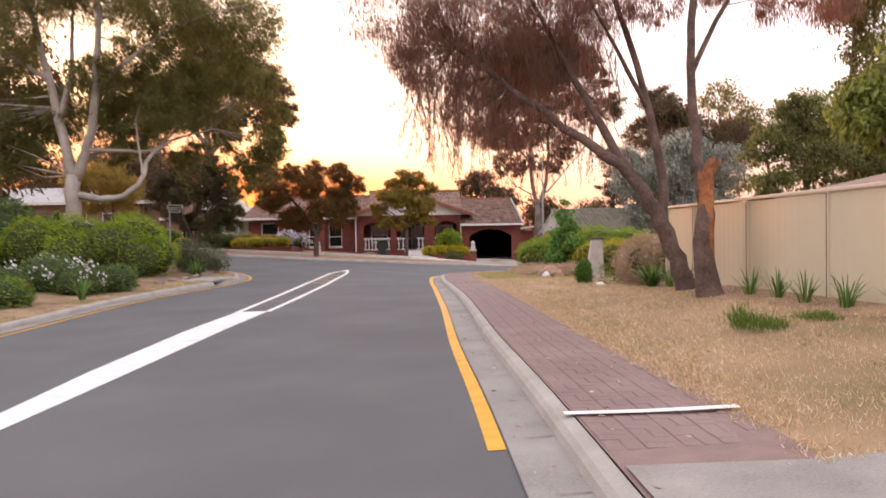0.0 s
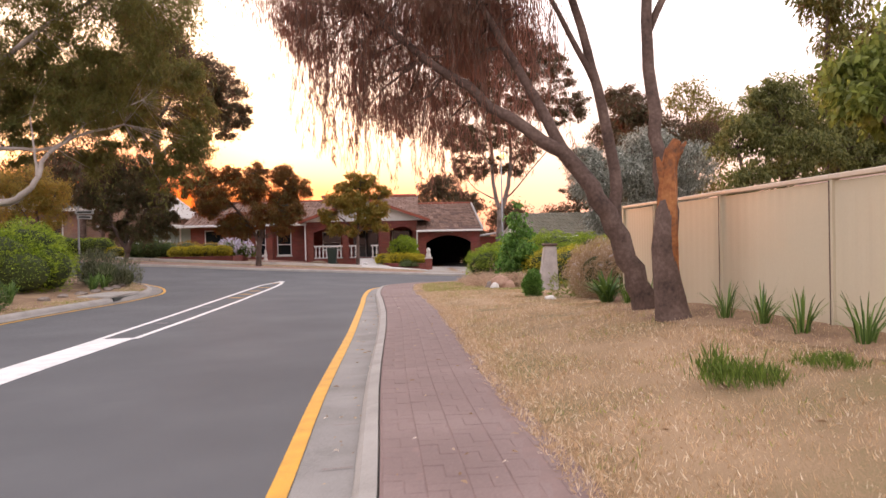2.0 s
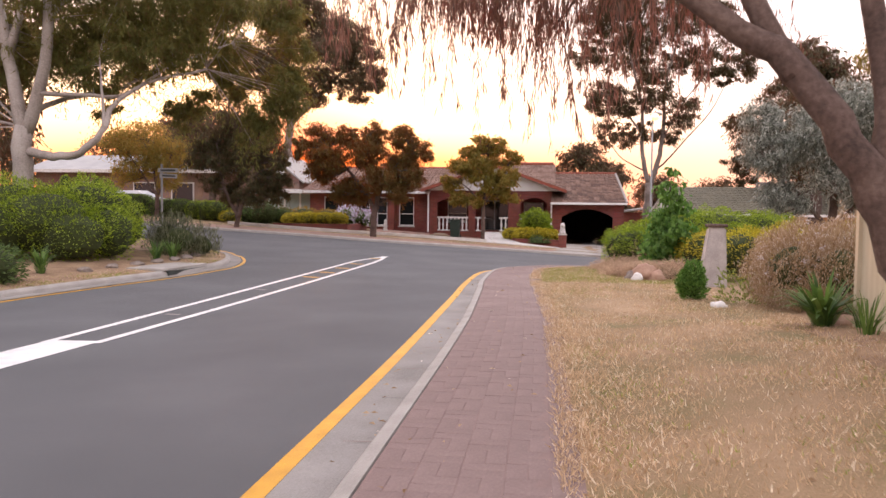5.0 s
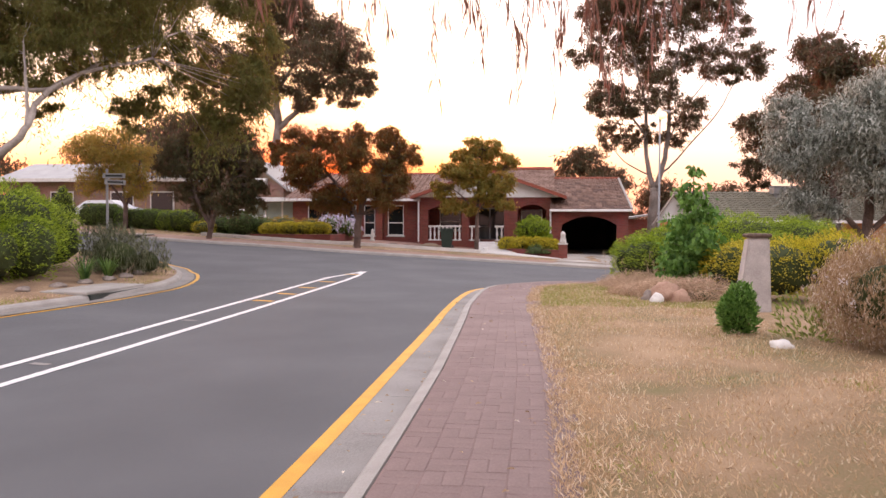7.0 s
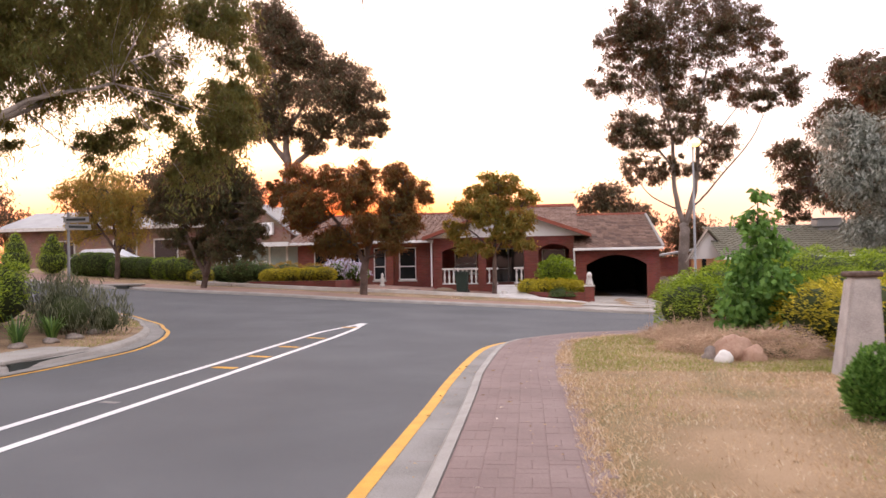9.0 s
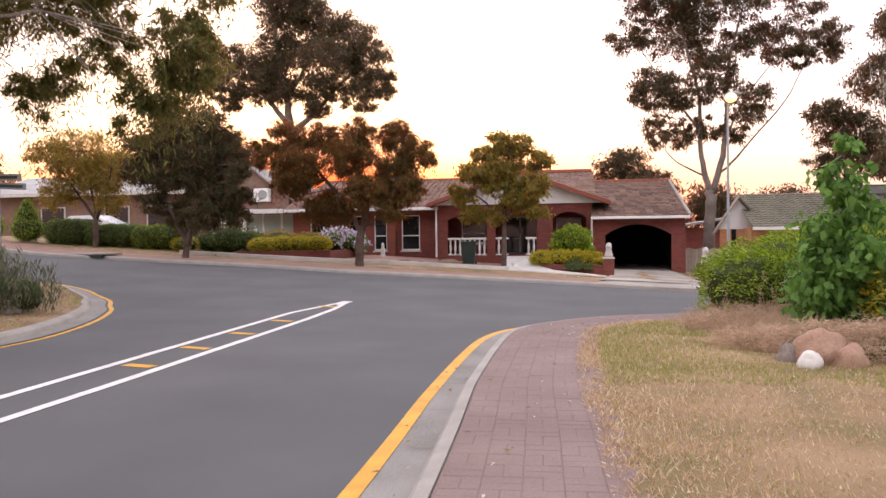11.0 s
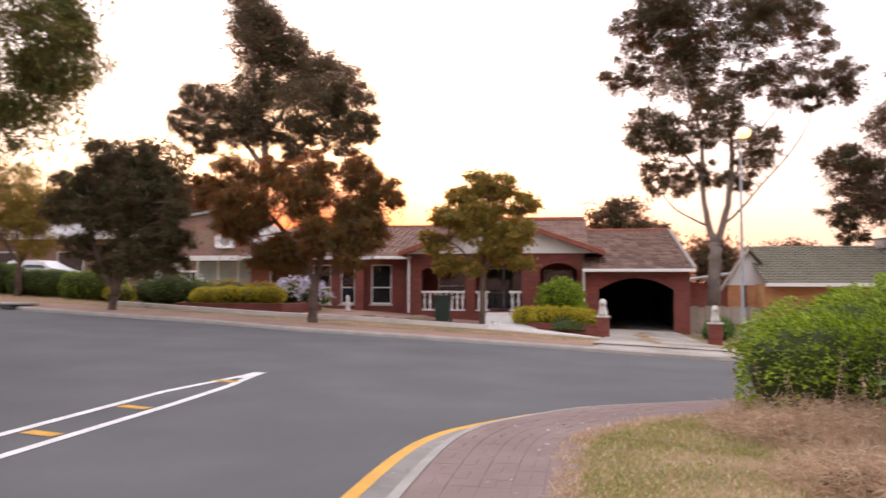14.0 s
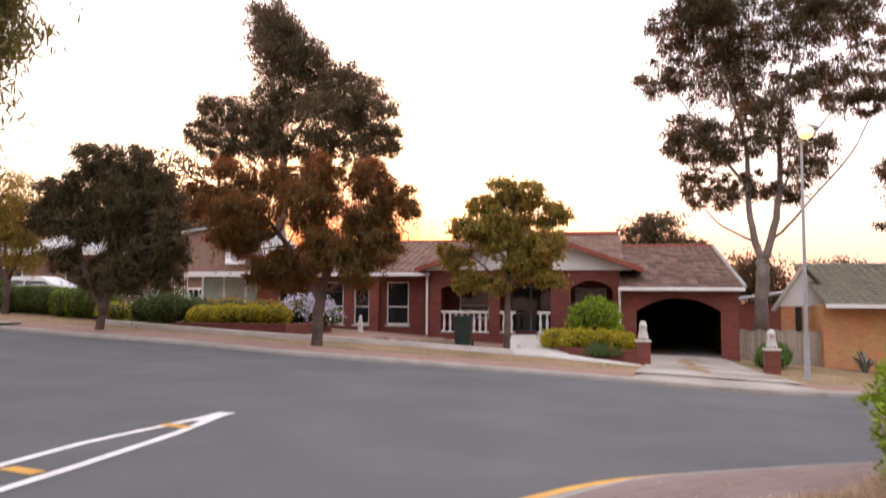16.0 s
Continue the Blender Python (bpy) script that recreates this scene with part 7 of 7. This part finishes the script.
# ---- grass blades over the verges ----
def blades(name, line, d0, d1, s0, s1, n, length, material, label, lean=0.6, zfun=verge_z, power=1.0, side=1, patch=(-0.75, 0.45)):
    sg = np.concatenate([[0], np.cumsum(np.linalg.norm(np.diff(line, axis=0), axis=1))])
    nm = normals(line)
    s, d = RNG.uniform(s0, s1, n), d0 + (d1 - d0) * RNG.uniform(0, 1, n) ** power
    x = np.interp(s, sg, line[:, 0]) + side * np.interp(s, sg, nm[:, 0]) * d
    y = np.interp(s, sg, line[:, 1]) + side * np.interp(s, sg, nm[:, 1]) * d
    thick = np.array([noise.noise(Vector((a * 0.9, b * 0.9, 3.3))) + 0.6 * noise.noise(Vector((a * 3, b * 3, 1))) for a, b in zip(x, y)])
    keep = thick > RNG.uniform(*patch, n)
    x, y = x[keep], y[keep]
    P = np.column_stack([x, y, zfun(x, y) + 0.005])
    D = unit(len(P)) * lean + [0, 0, 0.4]
    D[:, 2] = np.abs(D[:, 2])
    D /= np.linalg.norm(D, axis=1)[:, None]
    V, F = leaves(P, D, length, 0.0075)
    o = put(name, mesh_np(name, V, F, material))
    return tagged(o, label, "grass", kind="stuff")


blades("dry_grass", KERB_B, 1.5, 4.9, 17.5, 40, 230000, 0.062, M["tuft"], "short dry straw-coloured grass on the verge", 2.2)
blades("dry_grass", KERB_B, 1.5, 5.5, 40, 54, 120000, 0.07, M["tuft"], "short dry straw-coloured grass on the verge", 2.2)
blades("green_grass", KERB_B, 1.7, 5.0, 17.5, 40, 60000, 0.06, M["tuft_green"], "thin green grass among the dry verge", 1.4, patch=(0.12, 0.75))
blades("green_grass", KERB_B, 1.75, 5.5, 38, 54, 260000, 0.06, M["tuft_green"], "green patches in the dry corner verge", 1.8, patch=(-0.75, 0.35))
blades("dry_grass", KERB_B, 1.52, 1.8, 17.5, 52, 16000, 0.07, M["tuft"], "straw spilling over the path edge", 1.8)
blades("dry_grass", KERB_L, 0.6, 2.2, 24, 58, 40000, 0.07, M["tuft"], "dry grass on the corner verge", 1.3, side=-1)
blades("green_grass", KERB_L, 0.5, 2.6, 24, 60, 70000, 0.07, M["tuft_green"], "patchy green grass on the corner verge", 1.2, side=-1, patch=(-0.3, 0.6))
blades("dry_grass", KERB_F, 2.0, 5.0, 24, 74, 20000, 0.1, M["tuft"], "thin dry grass before the houses", 0.8, side=-1)
blades("tall_dry_grass", KERB_B, 3.3, 4.6, 40, 47, 900, 0.4, M["straw"], "tall dry grass stalks beside the hedge", 0.3)

stalks = thing("seed_grass", (3.8, 28.4, zt(3.8, 28.4)), "thin pale grass stalks with drooping seed heads", "grass", kind="stuff")
bm = bmesh.new()
heads = []
for k in range(26):
    x, y, h = RNG.uniform(-0.5, 1.9), RNG.uniform(-0.5, 0.5), RNG.uniform(0.45, 0.95)
    q = RNG.normal(size=2) * 0.1
    zg = float(verge_z(3.8 + x, 28.4 + y)) - float(verge_z(3.8, 28.4))
    line = [(x, y, zg - 0.02), (x + q[0] * 0.4, y + q[1] * 0.4, zg + h * 0.6), (x + q[0], y + q[1], zg + h)]
    tube(bm, line, [0.004, 0.003, 0.002], 4)
    heads.append(np.array(line[2]) + RNG.normal(size=(16, 3)) * [0.02, 0.02, 0.07] - [0, 0, 0.08])
part("stems", bm, M["straw"], stalks)
put("seed_heads", crown_mesh("seed_heads", np.concatenate(heads), "hang", 0.035, 0.012, M["straw"]), stalks)

# joints across the gutter
for k in range(26):
    s = 16.5 + 1.22 * k
    a, b = on_path(s, 0.16), on_path(s, 0.36)
    d = np.array([(a[0], a[1]), ((a[0] + b[0]) / 2, (a[1] + b[1]) / 2), (b[0], b[1])])
    lift = [0.017, 0.017]
    strip("gutter_joint", [offset(d, -0.006), offset(d, 0.006)], lift, M["black"] if k % 3 == 0 else M["joint"], road_z, label="dark joint across the concrete gutter", category="joint")

# fallen leaves and scraps on the ground
r3 = random.Random(11)
LV, LF = [], []
for k in range(700):
    s, dd = r3.uniform(17, 50), r3.choice((r3.uniform(0.05, 0.5), r3.uniform(0.6, 1.6), r3.uniform(1.6, 4.6), r3.uniform(1.6, 4.6)))
    x, y, _ = on_path(s, dd)
    z = (float(road_z(x, y)) if dd < 0.5 else float(verge_z(x, y))) + 0.035
    a, w = r3.uniform(0, 6.28), r3.uniform(0.012, 0.035)
    c, q_ = math.cos(a) * w, math.sin(a) * w
    o = len(LV)
    LV += [(x - c, y - q_, z), (x + q_ * 0.4, y - c * 0.4, z + r3.uniform(0, 0.015)), (x + c, y + q_, z), (x - q_ * 0.4, y + c * 0.4, z + r3.uniform(0, 0.015))]
    LF.append((o, o + 1, o + 2, o + 3))
tagged(put("fallen_leaves", mesh_np("fallen_leaves", LV, LF, M["bloom_brown"])), "scattered dry fallen leaves on path and verge", "leaf litter", kind="stuff")

# roof tiles, courses over the decks
roof_plane(house, (2.4, 51.3, 2.06), (4.15, 0, 0), (0, 7.4, 1.97), lambda u, v: True, M["tile"], True)
roof_plane(house, (-12.6, 53.3, 2.67), (8.4, 0, 0), (0, 6.7, 1.74), lambda u, v: True, M["tile"])
roof_plane(house, (-4.2, 55.3, 3.17), (6.8, 0, 0), (0, 4.7, 1.5), lambda u, v: True, M["tile"])
roof_plane(house, (apex, ey, 4.17), (0, 7.9, 0), (4.1, 0, -1.46), lambda u, v: False, M["tile"])
roof_plane(nb, (9.2, 51.7, 1.53), (21.6, 0, 0), (0, 4.5, 1.58), lambda u, v: True, M["tile_green"])
